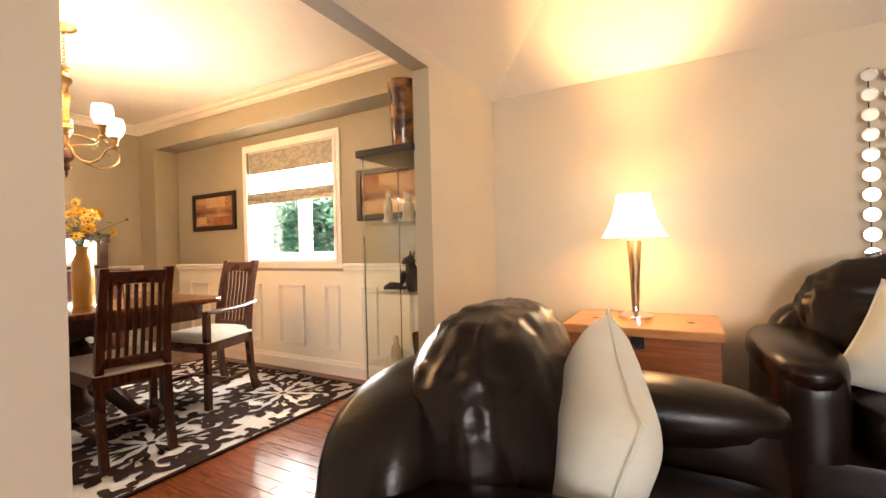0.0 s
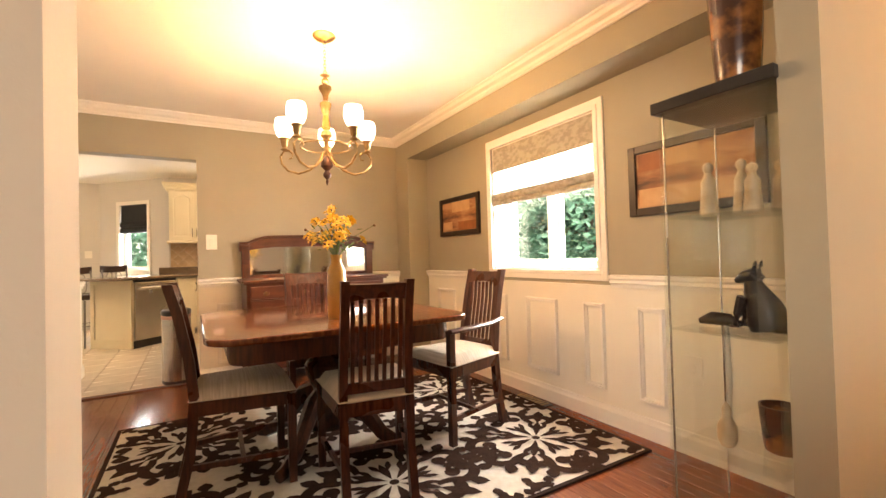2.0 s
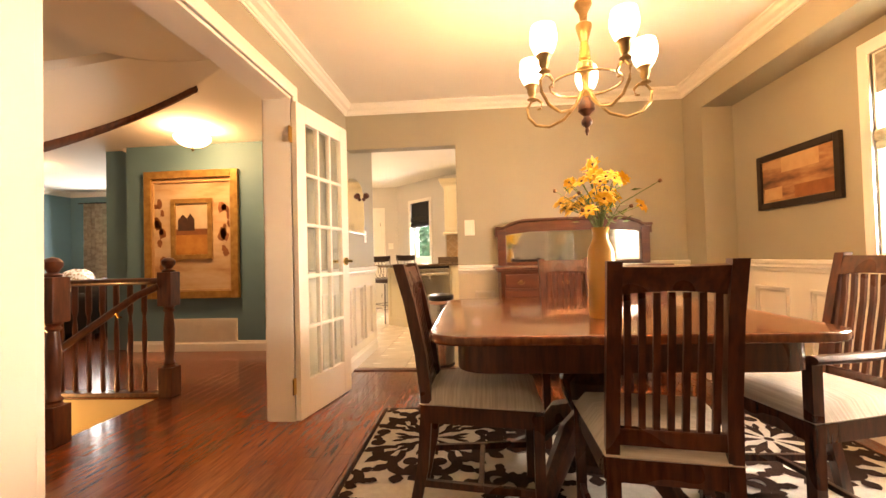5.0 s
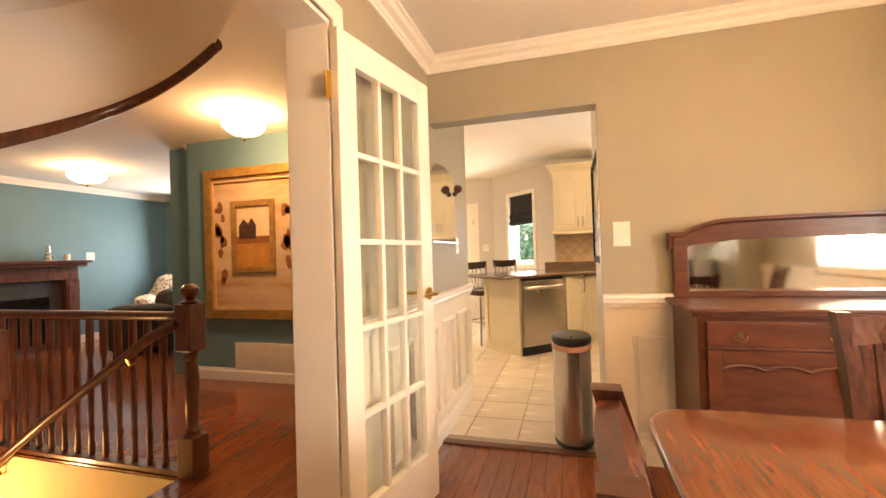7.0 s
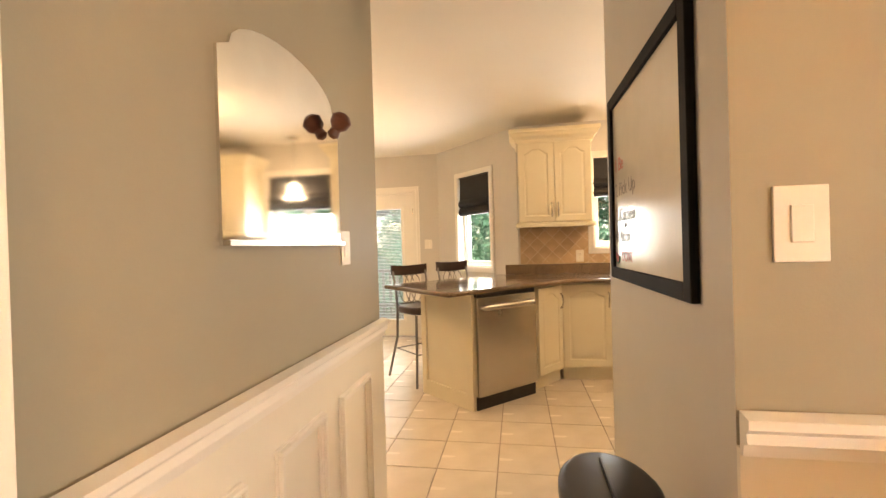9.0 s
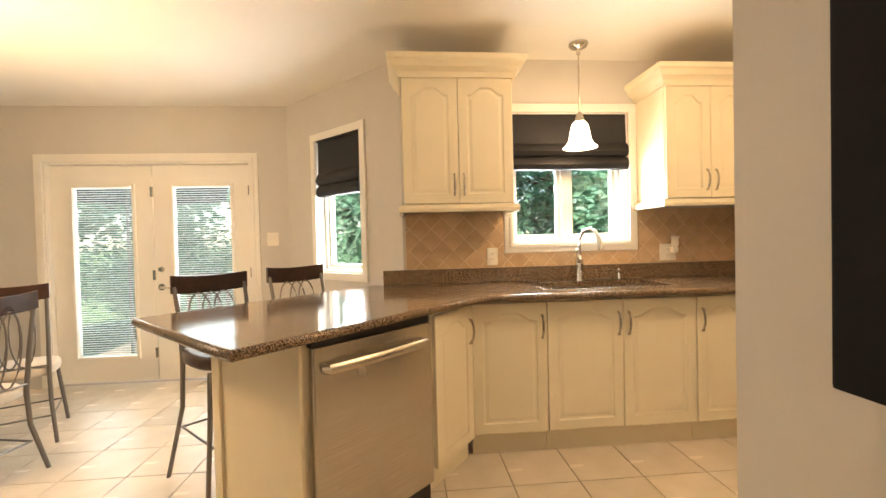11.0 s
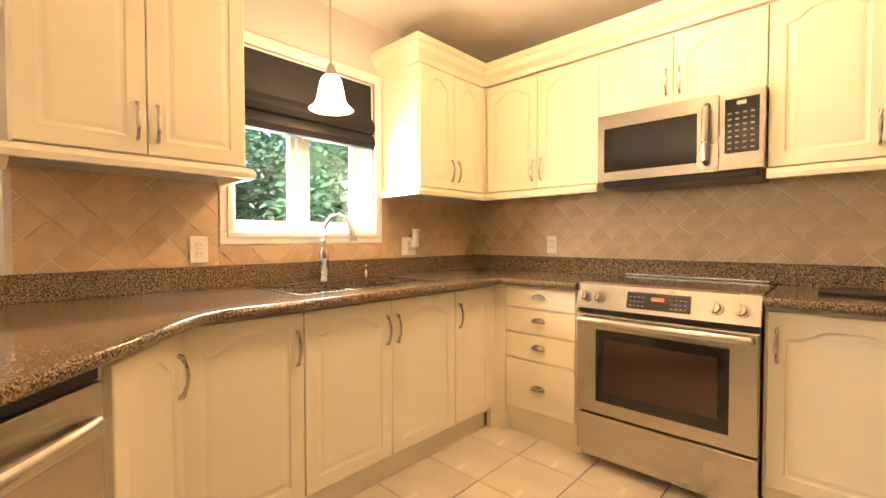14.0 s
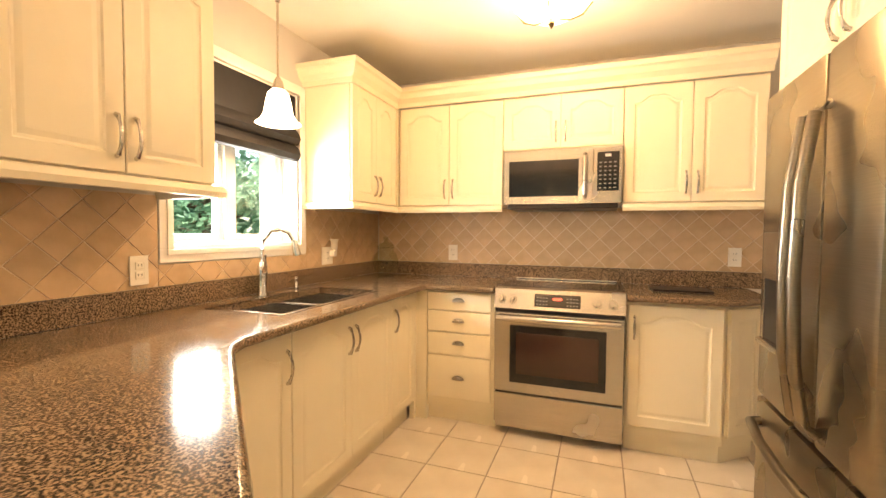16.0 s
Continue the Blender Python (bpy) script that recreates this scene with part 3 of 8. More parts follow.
glazed_leaf("door_2", (-1.15, 0.128, 0), 5.0, False, "white fifteen-light glazed door folded open against the wall")


def sash_window(name, m, w, h, depth, mullions, label, frame_w=0.05, sash=0.045):
    """Local: x across, z up from the sill, y towards the room; the glass plane at y=0."""
    wdw = thing(name, label, "window", kind="structure")
    wdw.matrix_basis = m
    bm = B()
    for x0, x1, z0, z1 in ((0, frame_w, 0, h), (w - frame_w, w, 0, h), (frame_w, w - frame_w, 0, frame_w), (frame_w, w - frame_w, h - frame_w, h)):
        box(bm, x0, -0.05, z0, x1, 0.03, z1, 0.003)
    part("window_frame", bm, M_TRIM, wdw)
    xs = [frame_w, *mullions, w - frame_w]
    for k in mullions:
        bm = B()
        box(bm, k - 0.03, -0.05, frame_w, k + 0.03, 0.035, h - frame_w, 0.003)
        part("mullion", bm, M_TRIM, wdw)
    for k, (a, b) in enumerate(zip(xs, xs[1:])):
        a2, b2 = a + (0.03 if k else 0), b - (0.03 if k < len(xs) - 2 else 0)
        bm = B()
        for x0, x1, z0, z1 in ((a2, a2 + sash, frame_w, h - frame_w), (b2 - sash, b2, frame_w, h - frame_w), (a2 + sash, b2 - sash, frame_w, frame_w + sash), (a2 + sash, b2 - sash, h - frame_w - sash, h - frame_w)):
            box(bm, x0, -0.03, z0, x1, 0.015, z1, 0.003)
        part("sash", bm, M_TRIM, wdw)
        bm = B()
        box(bm, a2 + sash - 0.004, -0.012, frame_w + sash - 0.004, b2 - sash + 0.004, -0.008, h - frame_w - sash + 0.004)
        p = part("pane", bm, M_GLASS, wdw)
        p.visible_shadow = False
    bm = B()
    box(bm, 0.0, 0.03, -0.001, w, depth - 0.004, 0.018, 0.003)
    part("window_sill", bm, M_TRIM, wdw)
    return wdw


# dining window
sash_window("window_1", Matrix.Translation((-1.39, 3.455, 0.955)) @ pose(0, 0, 0, 0, 0, 180), 1.09, 1.02, 0.175, [0.545], "white two-light casement window with garden beyond", 0.035, 0.035)
lining("window_reveal", "y", 3.283, 3.49, -2.484, -1.386, 0.951, 1.979, 0.012, True)
casing("trim_window_dining", "y", 3.28, -1, -2.48, -1.39, 0.955, 1.975, 0.07, True, "white window casing")
# sink window
sash_window("window_2", Matrix.Translation((-7.82, 2.42, 1.18)) @ pose(0, 0, 0, 0, 0, -90), 0.85, 0.92, 0.12, [0.425], "white sliding window above the sink", 0.035, 0.03)
lining("window_reveal_sink", "x", -7.855, -7.683, 1.566, 2.424, 1.176, 2.104, 0.012, True)
casing("trim_window_sink", "x", -7.68, 1, 1.57, 2.42, 1.18, 2.10, 0.06, True, "white window casing")


def on_bay(bay, u, v, z):
    p, q = Vector((*bay[0], 0)), Vector((*bay[1], 0))
    d = (q - p).normalized()
    return p + d * u + Vector((-d.y, d.x, 0)) * v + Vector((0, 0, z)), math.degrees(math.atan2(d.y, d.x))


for k, (bay, u0, u1) in enumerate(((BAY_R, 0.43, 1.02), (BAY_L, 0.36, 1.04))):
    p, a = on_bay(bay, u0, -0.10, 0.98)
    sash_window("window_%d" % (3 + k), Matrix.Translation(p) @ pose(0, 0, 0, 0, 0, a), u1 - u0, 1.09, 0.10, [], "narrow white bay window", 0.035, 0.03)
    p, a = on_bay(bay, 0, 0, 0)
    bm = B()
    for x0, x1, z0, z1 in ((u0 - 0.06, u0, 0.98, 2.07), (u1, u1 + 0.06, 0.98, 2.07), (u0 - 0.06, u1 + 0.06, 2.07, 2.13), (u0 - 0.06, u1 + 0.06, 0.92, 0.98)):
        box(bm, x0, 0.0, z0, x1, 0.018, z1, 0.004)
    o = structure("trim_bay_window", bm, M_TRIM, "white window casing", "casing")
    o.matrix_basis = Matrix.Translation(p) @ pose(0, 0, 0, 0, 0, a)

# patio doors
casing("trim_patio", "x", -8.73, 1, -2.311, -0.569, 0.0, 1.98, 0.07)
lining("jamb_patio", "x", -8.865, -8.733, -2.313, -0.567, 0.0, 1.982, 0.02)


def patio_leaf(name, y0, y1, handle, label):
    d = thing(name, label, "door", (-8.80, y0, 0.02), 0, kind="structure")
    w, h, gx, gz0, gz1 = y1 - y0, 1.935, 0.145, 0.20, 1.77
    bm = B()
    for a0, a1, z0, z1 in ((0.002, gx, 0, h), (w - gx, w - 0.002, 0, h), (gx, w - gx, 0, gz0), (gx, w - gx, gz1, h)):
        box(bm, -0.022, a0, z0, 0.022, a1, z1)
    part("door_frame", bm, M_TRIM, d)
    bm = B()
    for a0, a1, z0, z1 in ((gx, gx + 0.03, gz0, gz1), (w - gx - 0.03, w - gx, gz0, gz1), (gx + 0.03, w - gx - 0.03, gz0, gz0 + 0.03), (gx + 0.03, w - gx - 0.03, gz1 - 0.03, gz1)):
        box(bm, -0.03, a0, z0, 0.034, a1, z1, 0.006)
    part("glazing_bead", bm, M_TRIM, d)
    bm = B()
    box(bm, 0.008, gx + 0.03, gz0 + 0.03, 0.012, w - gx - 0.03, gz1 - 0.03)
    p = part("pane", bm, M_GLASS, d)
    p.visible_shadow = False
    bm = B()
    n = 74
    for k in range(n):
        z = gz0 + 0.04 + (gz1 - gz0 - 0.08) * k / (n - 1)
        box(bm, -0.009, gx + 0.032, z, 0.001, w - gx - 0.032, z + 0.007)
    part("blind_slats", bm, M_SLAT, d, "white horizontal mini blind slats between the glass")
    for z in (0.25, 0.95, 1.7):
        bm = B()
        yy = w - 0.004 if not handle else 0.004
        box(bm, 0.02, yy - 0.012, z - 0.045, 0.034, yy + 0.012, z + 0.045, 0.003)
        part("hinge", bm, M_NICKEL, d)
    if handle:
        yy = w - 0.055
        bm = B()
        cyl(bm, (0.022, yy, 0.83), (0.034, yy, 0.83), 0.03, seg=16)
        cyl(bm, (0.03, yy, 0.83), (0.07, yy, 0.83), 0.009, seg=8)
        tube(bm, [(0.07, yy, 0.83), (0.072, yy - 0.05, 0.828), (0.066, yy - 0.11, 0.822)], [0.011, 0.01, 0.007])
        part("door_handle", bm, M_NICKEL, d, "satin nickel lever", smooth=True)
        bm = B()
        cyl(bm, (0.022, yy, 0.96), (0.045, yy, 0.96), 0.026, 0.02, seg=16)
        part("deadbolt", bm, M_NICKEL, d, "satin nickel deadbolt", smooth=True)
    return d


patio_leaf("door_3", -2.289, -1.442, False, "white patio door with a long glazed light")
patio_leaf("door_4", -1.438, -0.591, False, "white patio door with a long glazed light and lever handle")
bm = B()
yy = -1.385
cyl(bm, (-8.778, yy, 0.86), (-8.766, yy, 0.86), 0.03, seg=16)
cyl(bm, (-8.77, yy, 0.86), (-8.73, yy, 0.86), 0.009, seg=8)
tube(bm, [(-8.73, yy, 0.86), (-8.728, yy + 0.05, 0.858), (-8.734, yy + 0.11, 0.85)], [0.011, 0.01, 0.007])
cyl(bm, (-8.778, yy, 1.02), (-8.755, yy, 1.02), 0.026, 0.02, seg=16)
h = part("door_handle", bm, M_NICKEL, bpy.data.objects["door_4"], "satin nickel lever and deadbolt", smooth=True)
h.matrix_parent_inverse = bpy.data.objects["door_4"].matrix_basis.inverted()


# blinds
def roman_blind(name, m, w, drop, folds, mat, label, fold_h=0.10):
    """Local x across, z down from 0, y towards the room."""
    t = thing(name, label, "blind")
    t.matrix_basis = m
    bm = B()
    prof = [(0.010, 0.0), (0.014, -drop * 0.45), (0.016, -(drop - folds * fold_h))]
    z = -(drop - folds * fold_h)
    for k in range(folds):
        prof += [(0.035, z - fold_h * 0.25), (0.045, z - fold_h * 0.6), (0.030, z - fold_h * 0.92), (0.014, z - fold_h)]
        z -= fold_h
    prof += [(0.004, z), (0.004, 0.0)]
    a = [bm.verts.new((0, y, zz)) for y, zz in prof]
    b = [bm.verts.new((w, y, zz)) for y, zz in prof]
    n = len(prof)
    for k in range(n):
        bm.faces.new((a[k], a[(k + 1) % n], b[(k + 1) % n], b[k]))
    bm.faces.new(a[::-1]), bm.faces.new(b)
    bmesh.ops.recalc_face_normals(bm, faces=bm.faces)
    part("fabric", bm, mat, t, smooth=30)
    bm = B()
    box(bm, 0.0, 0.0, -0.001, w, 0.03, 0.025, 0.003)
    part("headrail", bm, mat, t)
    return t


# dining blind: a lined head, a single sheet that the daylight comes through, and two gathered folds
b1 = thing("roman_blind", "grey patterned roman blind half drawn over the window", "blind")
b1.matrix_basis = Matrix.Translation((-1.40, 3.30, 1.955)) @ pose(0, 0, 0, 0, 0, 180)
bm = B()
box(bm, 0.0, 0.006, -0.185, 1.07, 0.016, 0.02, 0.003)
part("valance", bm, M_ROMANTOP, b1, "lined head of the blind")
bm = B()
rows = []
for k in range(13):
    z = -0.18 - 0.20 * k / 12
    rows.append([bm.verts.new((0.02 + 1.03 * i / 20, 0.004 + 0.004 * math.sin(i * 0.9 + k * 0.35) + 0.003 * math.sin(k * 0.55), z)) for i in range(21)])
for a, b in zip(rows, rows[1:]):
    for k in range(20):
        bm.faces.new((a[k], a[k + 1], b[k + 1], b[k]))
part("fabric", bm, M_ROMAN, b1, "thin daylit patterned cloth", smooth=True)
bm = B()
box(bm, 0.015, 0.009, -0.265, 1.055, 0.013, -0.259, 0.001)
part("fold_seam", bm, M_ROMANTOP, b1)
for z0, z1, y in ((-0.435, -0.365, 0.035), (-0.475, -0.425, 0.028)):
    bm = B()
    tube(bm, [(0.0, y * 0.5, (z0 + z1) / 2 + 0.004), (0.3, y * 0.55, (z0 + z1) / 2), (0.7, y * 0.5, (z0 + z1) / 2 + 0.003), (1.07, y * 0.55, (z0 + z1) / 2)], (z1 - z0) / 2 * 0.62, 12, 1.5)
    part("fold", bm, M_ROMANTOP, b1, smooth=True)
roman_blind("roman_blind", Matrix.Translation((-7.70, 2.42, 2.115)) @ pose(0, 0, 0, 0, 0, -90), 0.86, 0.42, 2, M_BLIND, "black roman blind gathered over the sink window", 0.095)
for bay, u0, u1 in ((BAY_R, 0.43, 1.02), (BAY_L, 0.36, 1.04)):
    p, a = on_bay(bay, u0 + 0.02, -0.02, 2.06)
    roman_blind("roman_blind", Matrix.Translation(p) @ pose(0, 0, 0, 0, 0, a), u1 - u0 - 0.04, 0.46, 2, M_BLIND, "black roman blind gathered at the bay window", 0.10)

# ---- dining room ----
M_RUGDARK = material("dark_brown_wool", (0.036, 0.017, 0.011), 0.95, color2=(0.025, 0.012, 0.008), scale=30, bump=0.5, bump_scale=250, spec=0.2)
M_RUGLIGHT = material("cream_wool", (0.64, 0.61, 0.55), 0.95, color2=(0.56, 0.53, 0.47), scale=30, bump=0.5, bump_scale=250, sheen=0.2)

rug = thing("area_rug", "dark brown area rug with cream floral scrolls under the dining table", "rug", (-1.975, 1.875, 0.0))
bm = B()
box(bm, -1.005, -1.255, 0.001, 1.005, 1.255, 0.010, 0.003)
part("rug_ground", bm, M_RUGLIGHT, rug, "cream wool ground")
bm = B()
for a0, b0, a1, b1 in ((-1.006, -1.256, 1.006, -1.235), (-1.006, 1.235, 1.006, 1.256), (-1.006, -1.235, -0.985, 1.235), (0.985, -1.235, 1.006, 1.235)):
    box(bm, a0, b0, 0.002, a1, b1, 0.0125)
part("binding", bm, M_RUGDARK, rug, "dark bound edge")


PILE = itertools.count()


def pile():
    """The woven pieces lie a hair above one another."""
    return 0.0122 + 0.000004 * (next(PILE) % 900)


def flat_poly(bm, pts):
    """A closed flat patch; pieces that reach over the rug's edge are pulled onto it."""
    cx, cy, z = sum(p[0] for p in pts) / len(pts), sum(p[1] for p in pts) / len(pts), pile()
    if abs(cx) > 0.99 or abs(cy) > 1.24:
        return
    vs = [bm.verts.new((min(max(x, -0.99), 0.99), min(max(y, -1.24), 1.24), z)) for x, y in pts]
    try:
        bm.faces.new(vs)
    except ValueError:
        pass


def ribbon(bm, fn, n, wfn):
    """A flat band along fn(s), half as wide as wfn(s), s from 0 to 1."""
    prev, z = None, pile()
    for k in range(n + 1):
        s = k / n
        p = Vector((*fn(s), 0))
        if abs(p.x) > 0.985 or abs(p.y) > 1.235:
            prev = None
            continue
        d = Vector((*fn(min(s + 0.01, 1)), 0)) - Vector((*fn(max(s - 0.01, 0)), 0))
        d.normalize()
        o = Vector((-d.y, d.x, 0)) * wfn(s)
        a, b = p + o, p - o
        cur = (bm.verts.new((min(max(a.x, -0.99), 0.99), min(max(a.y, -1.24), 1.24), z)), bm.verts.new((min(max(b.x, -0.99), 0.99), min(max(b.y, -1.24), 1.24), z)))
        if prev:
            try:
                bm.faces.new((prev[0], prev[1], cur[1], cur[0]))
            except ValueError:
                pass
        prev = cur


def leaf(bm, x, y, a, ln, wd):
    c, s = math.cos(a), math.sin(a)
    prof = [(0, 0), (0.25, 0.55), (0.5, 1.0), (0.78, 0.7), (1, 0), (0.78, -0.7), (0.5, -1.0), (0.25, -0.55)]
    flat_poly(bm, [(x + c * u * ln - s * v * wd, y + s * u * ln + c * v * wd) for u, v in prof])


def disc(bm, x, y, r):
    flat_poly(bm, [(x + r * math.cos(2 * math.pi * k / 14), y + r * math.sin(2 * math.pi * k / 14)) for k in range(14)])


def scroll(bm, x, y, a, size, hand):
    """A C-scroll: a thick band that leaves (x, y) along a, swings round and curls in on a round eye, with lobes on its back."""
    c, s = math.cos(a), math.sin(a)

    def at(u, v):
        v *= hand
        return (x + size * (c * u - s * v), y + size * (s * u + c * v))

    def curl(q):
        if q < 0.3:
            return at(q / 0.3 * 0.55, 0.06 * math.sin(q / 0.3 * math.pi))
        w = (q - 0.3) / 0.7
        ang = -math.pi / 2 + w * 5.2
        r = 0.42 * (1 - 0.66 * w)
        return at(0.55 + r * math.cos(ang), 0.42 + r * math.sin(ang))
    ribbon(bm, curl, 34, lambda q: size * (0.062 + 0.064 * math.sin(math.pi * min(q * 1.2, 1))))
    e = curl(1.0)
    disc(bm, e[0], e[1], size * 0.17)
    for u, v, da, ln in ((0.30, 0.0, -0.9, 0.40), (0.62, -0.02, -0.5, 0.46), (0.95, 0.30, 0.2, 0.40), (0.86, 0.72, 1.1, 0.38)):
        p = at(u, v)
        leaf(bm, p[0], p[1], a + hand * da, size * ln, size * 0.15)


bm = B()
for cx in (-0.545, 0.555):
    for cy in (-0.905, -0.025, 0.855):
        # star medallion: slim dark petals round an eye, ringed with pairs of scrolls
        for k in range(8):
            a = radians(45 * k)
            leaf(bm, cx + 0.03 * math.cos(a), cy + 0.03 * math.sin(a), a, 0.21 if k % 2 else 0.17, 0.024)
            for side in (-0.16, 0.16):
                leaf(bm, cx + 0.12 * math.cos(a + side), cy + 0.12 * math.sin(a + side), a + 2.2 * side, 0.10, 0.017)
        disc(bm, cx, cy, 0.024)
        for k in range(4):
            a = radians(45 + 90 * k)
            for hand in (1, -1):
                scroll(bm, cx + 0.205 * math.cos(a + hand * 0.12), cy + 0.205 * math.sin(a + hand * 0.12), a + hand * 0.55, 0.235, hand)
            leaf(bm, cx + 0.22 * math.cos(a), cy + 0.22 * math.sin(a), a, 0.20, 0.040)
            a = radians(90 * k)
            leaf(bm, cx + 0.26 * math.cos(a), cy + 0.26 * math.sin(a), a, 0.15, 0.045)
            for hand in (1, -1):
                leaf(bm, cx + 0.30 * math.cos(a), cy + 0.30 * math.sin(a), a + hand * 0.9, 0.12, 0.032)

# quatrefoils of small scrolls where four medallions meet
for cx in (-1.095, 0.005, 1.105):
    for cy in (-1.345, -0.465, 0.415, 1.295):
        disc(bm, cx, cy, 0.03)
        for k in range(4):
            a = radians(90 * k)
            leaf(bm, cx, cy, a, 0.16, 0.036)
            for hand in (1, -1):
                scroll(bm, cx + 0.07 * math.cos(a), cy + 0.07 * math.sin(a), a + hand * 0.75, 0.17, hand)
bmesh.ops.recalc_face_normals(bm, faces=bm.faces)
for f in bm.faces:
    if f.normal.z < 0:
        f.normal_flip()
part("scroll_pattern", bm, M_RUGDARK, rug, "dark brown woven scroll pattern")


def bar(bm, pts, w, d):
    """A square bar along points: w across x, d deep."""
    rings = []
    for i, p in enumerate(pts):
        p = Vector(p)
        k = 1.0
        rings.append([bm.verts.new(p + Vector((sx * w / 2 * k, sy * d / 2 * k, 0))) for sx, sy in ((-1, -1), (1, -1), (1, 1), (-1, 1))])
    for a, b in zip(rings, rings[1:]):
        for k in range(4):
            bm.faces.new((a[k], a[(k + 1) % 4], b[(k + 1) % 4], b[k]))
    bm.faces.new(rings[0][::-1]), bm.faces.new(rings[-1])
    return bm


def dining_chair(at, rz, arms, label):
    """Slat-back chair; local front is +y, origin on the floor under the seat's middle."""
    c = thing("dining_chair", label, "chair", at, rz, "chairs round the dining table")
    hw = 0.146
    sh = 0.44
    for sx in (-1, 1):
        bm = B()
        bar(bm, [(sx * hw, -0.27, 0), (sx * hw, -0.225, 0.20), (sx * hw, -0.205, sh), (sx * (hw - 0.004), -0.225, 0.62), (sx * (hw - 0.008), -0.265, 0.82), (sx * (hw - 0.008), -0.304, 0.962)], 0.036, 0.042)
        part("back_leg", bm, M_DARKWOOD, c)
        bm = B()
        bar(bm, [(sx * 0.205, 0.20, 0), (sx * 0.205, 0.20, 0.25), (sx * 0.205, 0.20, sh + (0.20 if arms else -0.02))], 0.036, 0.036)
        part("front_leg", bm, M_DARKWOOD, c)
        bm = B()
        prism(bm, [(sx * 0.150, -0.21), (sx * 0.195, 0.19), (sx * 0.215, 0.19), (sx * 0.168, -0.21)], sh - 0.07, sh - 0.005)
        part("side_rail", bm, M_DARKWOOD, c)
        bm = B()
        prism(bm, [(sx * 0.140, -0.225), (sx * 0.195, 0.19), (sx * 0.213, 0.19), (sx * 0.158, -0.225)], 0.13, 0.155)
        part("stretcher", bm, M_DARKWOOD, c)
        if arms:
            bm = B()
            pts = [(sx * 0.19, -0.235, 0.66), (sx * 0.215, -0.10, 0.645), (sx * 0.235, 0.08, 0.64), (sx * 0.225, 0.22, 0.635)]
            tube(bm, pts, [0.018, 0.024, 0.028, 0.026], 10, 0.55)
            part("armrest", bm, M_DARKWOOD, c, smooth=True)
    for nm, y0, hx in (("front_rail", 0.185, 0.19), ("back_rail", -0.222, 0.15)):
        bm = B()
        box(bm, -hx, y0, sh - 0.07, hx, y0 + 0.026, sh - 0.005, 0.003)
        part(nm, bm, M_DARKWOOD, c)
    bm = B()
    box(bm, -0.19, -0.02, 0.132, 0.19, 0.0, 0.152, 0.003)
    part("cross_stretcher", bm, M_DARKWOOD, c)
    # cushion with a domed top
    bm = B()
    n = 10
    grid = []
    for j in range(n + 1):
        row = []
        for i in range(n + 1):
            u, v = i / n * 2 - 1, j / n * 2 - 1
            e = max(abs(u), abs(v))
            w = 0.205 + 0.032 * v
            z = sh + 0.052 * (1 - e ** 6) ** 0.5 + 0.010 * (1 - u * u) * (1 - v * v)
            row.append(bm.verts.new((u * w * (1 - 0.03 * (e > 0.95)), -0.005 + v * 0.225, z)))
        grid.append(row)
    for j in range(n):
        for i in range(n):
            bm.faces.new((grid[j][i], grid[j][i + 1], grid[j + 1][i + 1], grid[j + 1][i]))
    edge = [grid[0][i] for i in range(n + 1)] + [grid[j][n] for j in range(1, n + 1)] + [grid[n][i] for i in range(n - 1, -1, -1)] + [grid[j][0] for j in range(n - 1, 0, -1)]
    low = [bm.verts.new((v.co.x * 0.97, v.co.y * 0.97, sh - 0.006)) for v in edge]
    for k in range(len(edge)):
        bm.faces.new((edge[k], low[k], low[(k + 1) % len(edge)], edge[(k + 1) % len(edge)]))
    bm.faces.new(low)
    bmesh.ops.recalc_face_normals(bm, faces=bm.faces)
    part("seat", bm, M_SEAT, c, "cream striped upholstered seat", smooth=50)
    # arched crest rail
    bm = B()
    n = 8
    rings = []
    for k in range(n + 1):
        x = -hw + 0.012 + (2 * hw - 0.024) * k / n
        lift = 0.016 * (1 - (x / (hw + 0.012)) ** 2)
        bow = -0.012 * (1 - (x / (hw + 0.012)) ** 2)
        rings.append([bm.verts.new((x, yy + bow, zz + lift * up)) for yy, zz, up in ((-0.278, 0.868, 1), (-0.252, 0.868, 1), (-0.282, 0.952, -0.2), (-0.312, 0.948, -0.2))])
    for a, b in zip(rings, rings[1:]):
        for k in range(4):
            bm.faces.new((a[k], b[k], b[(k + 1) % 4], a[(k + 1) % 4]))
    bm.faces.new(rings[0][::-1]), bm.faces.new(rings[-1])
    bmesh.ops.recalc_face_normals(bm, faces=bm.faces)
    part("crest_rail", bm, M_DARKWOOD, c)
    bm = B()
    box(bm, -hw + 0.01, -0.226, sh + 0.03, hw - 0.01, -0.202, sh + 0.075, 0.003)
    part("lower_rail", bm, M_DARKWOOD, c)
    for k in range(7):
        x = -0.105 + 0.035 * k
        bm = B()
        bar(bm, [(x, -0.214, sh + 0.07), (x, -0.232, 0.62), (x, -0.262, 0.78), (x, -0.272, 0.88)], 0.017, 0.012)
        part("slat", bm, M_DARKWOOD, c)
    return c


dining_chair((-1.545, 1.775, 0.012), 80.5, False, "dark-stained slat-back dining chair with a striped cream seat")
dining_chair((-1.915, 1.255, 0.012), -2.0, False, "dark-stained slat-back dining chair drawn up to the table's side")
dining_chair((-1.83, 2.45, 0.012), -171.0, True, "dark-stained slat-back armchair with a cream seat by the window")
dining_chair((-2.60, 1.79, 0.012), -90.0, False, "dark-stained slat-back dining chair beside the sideboard")

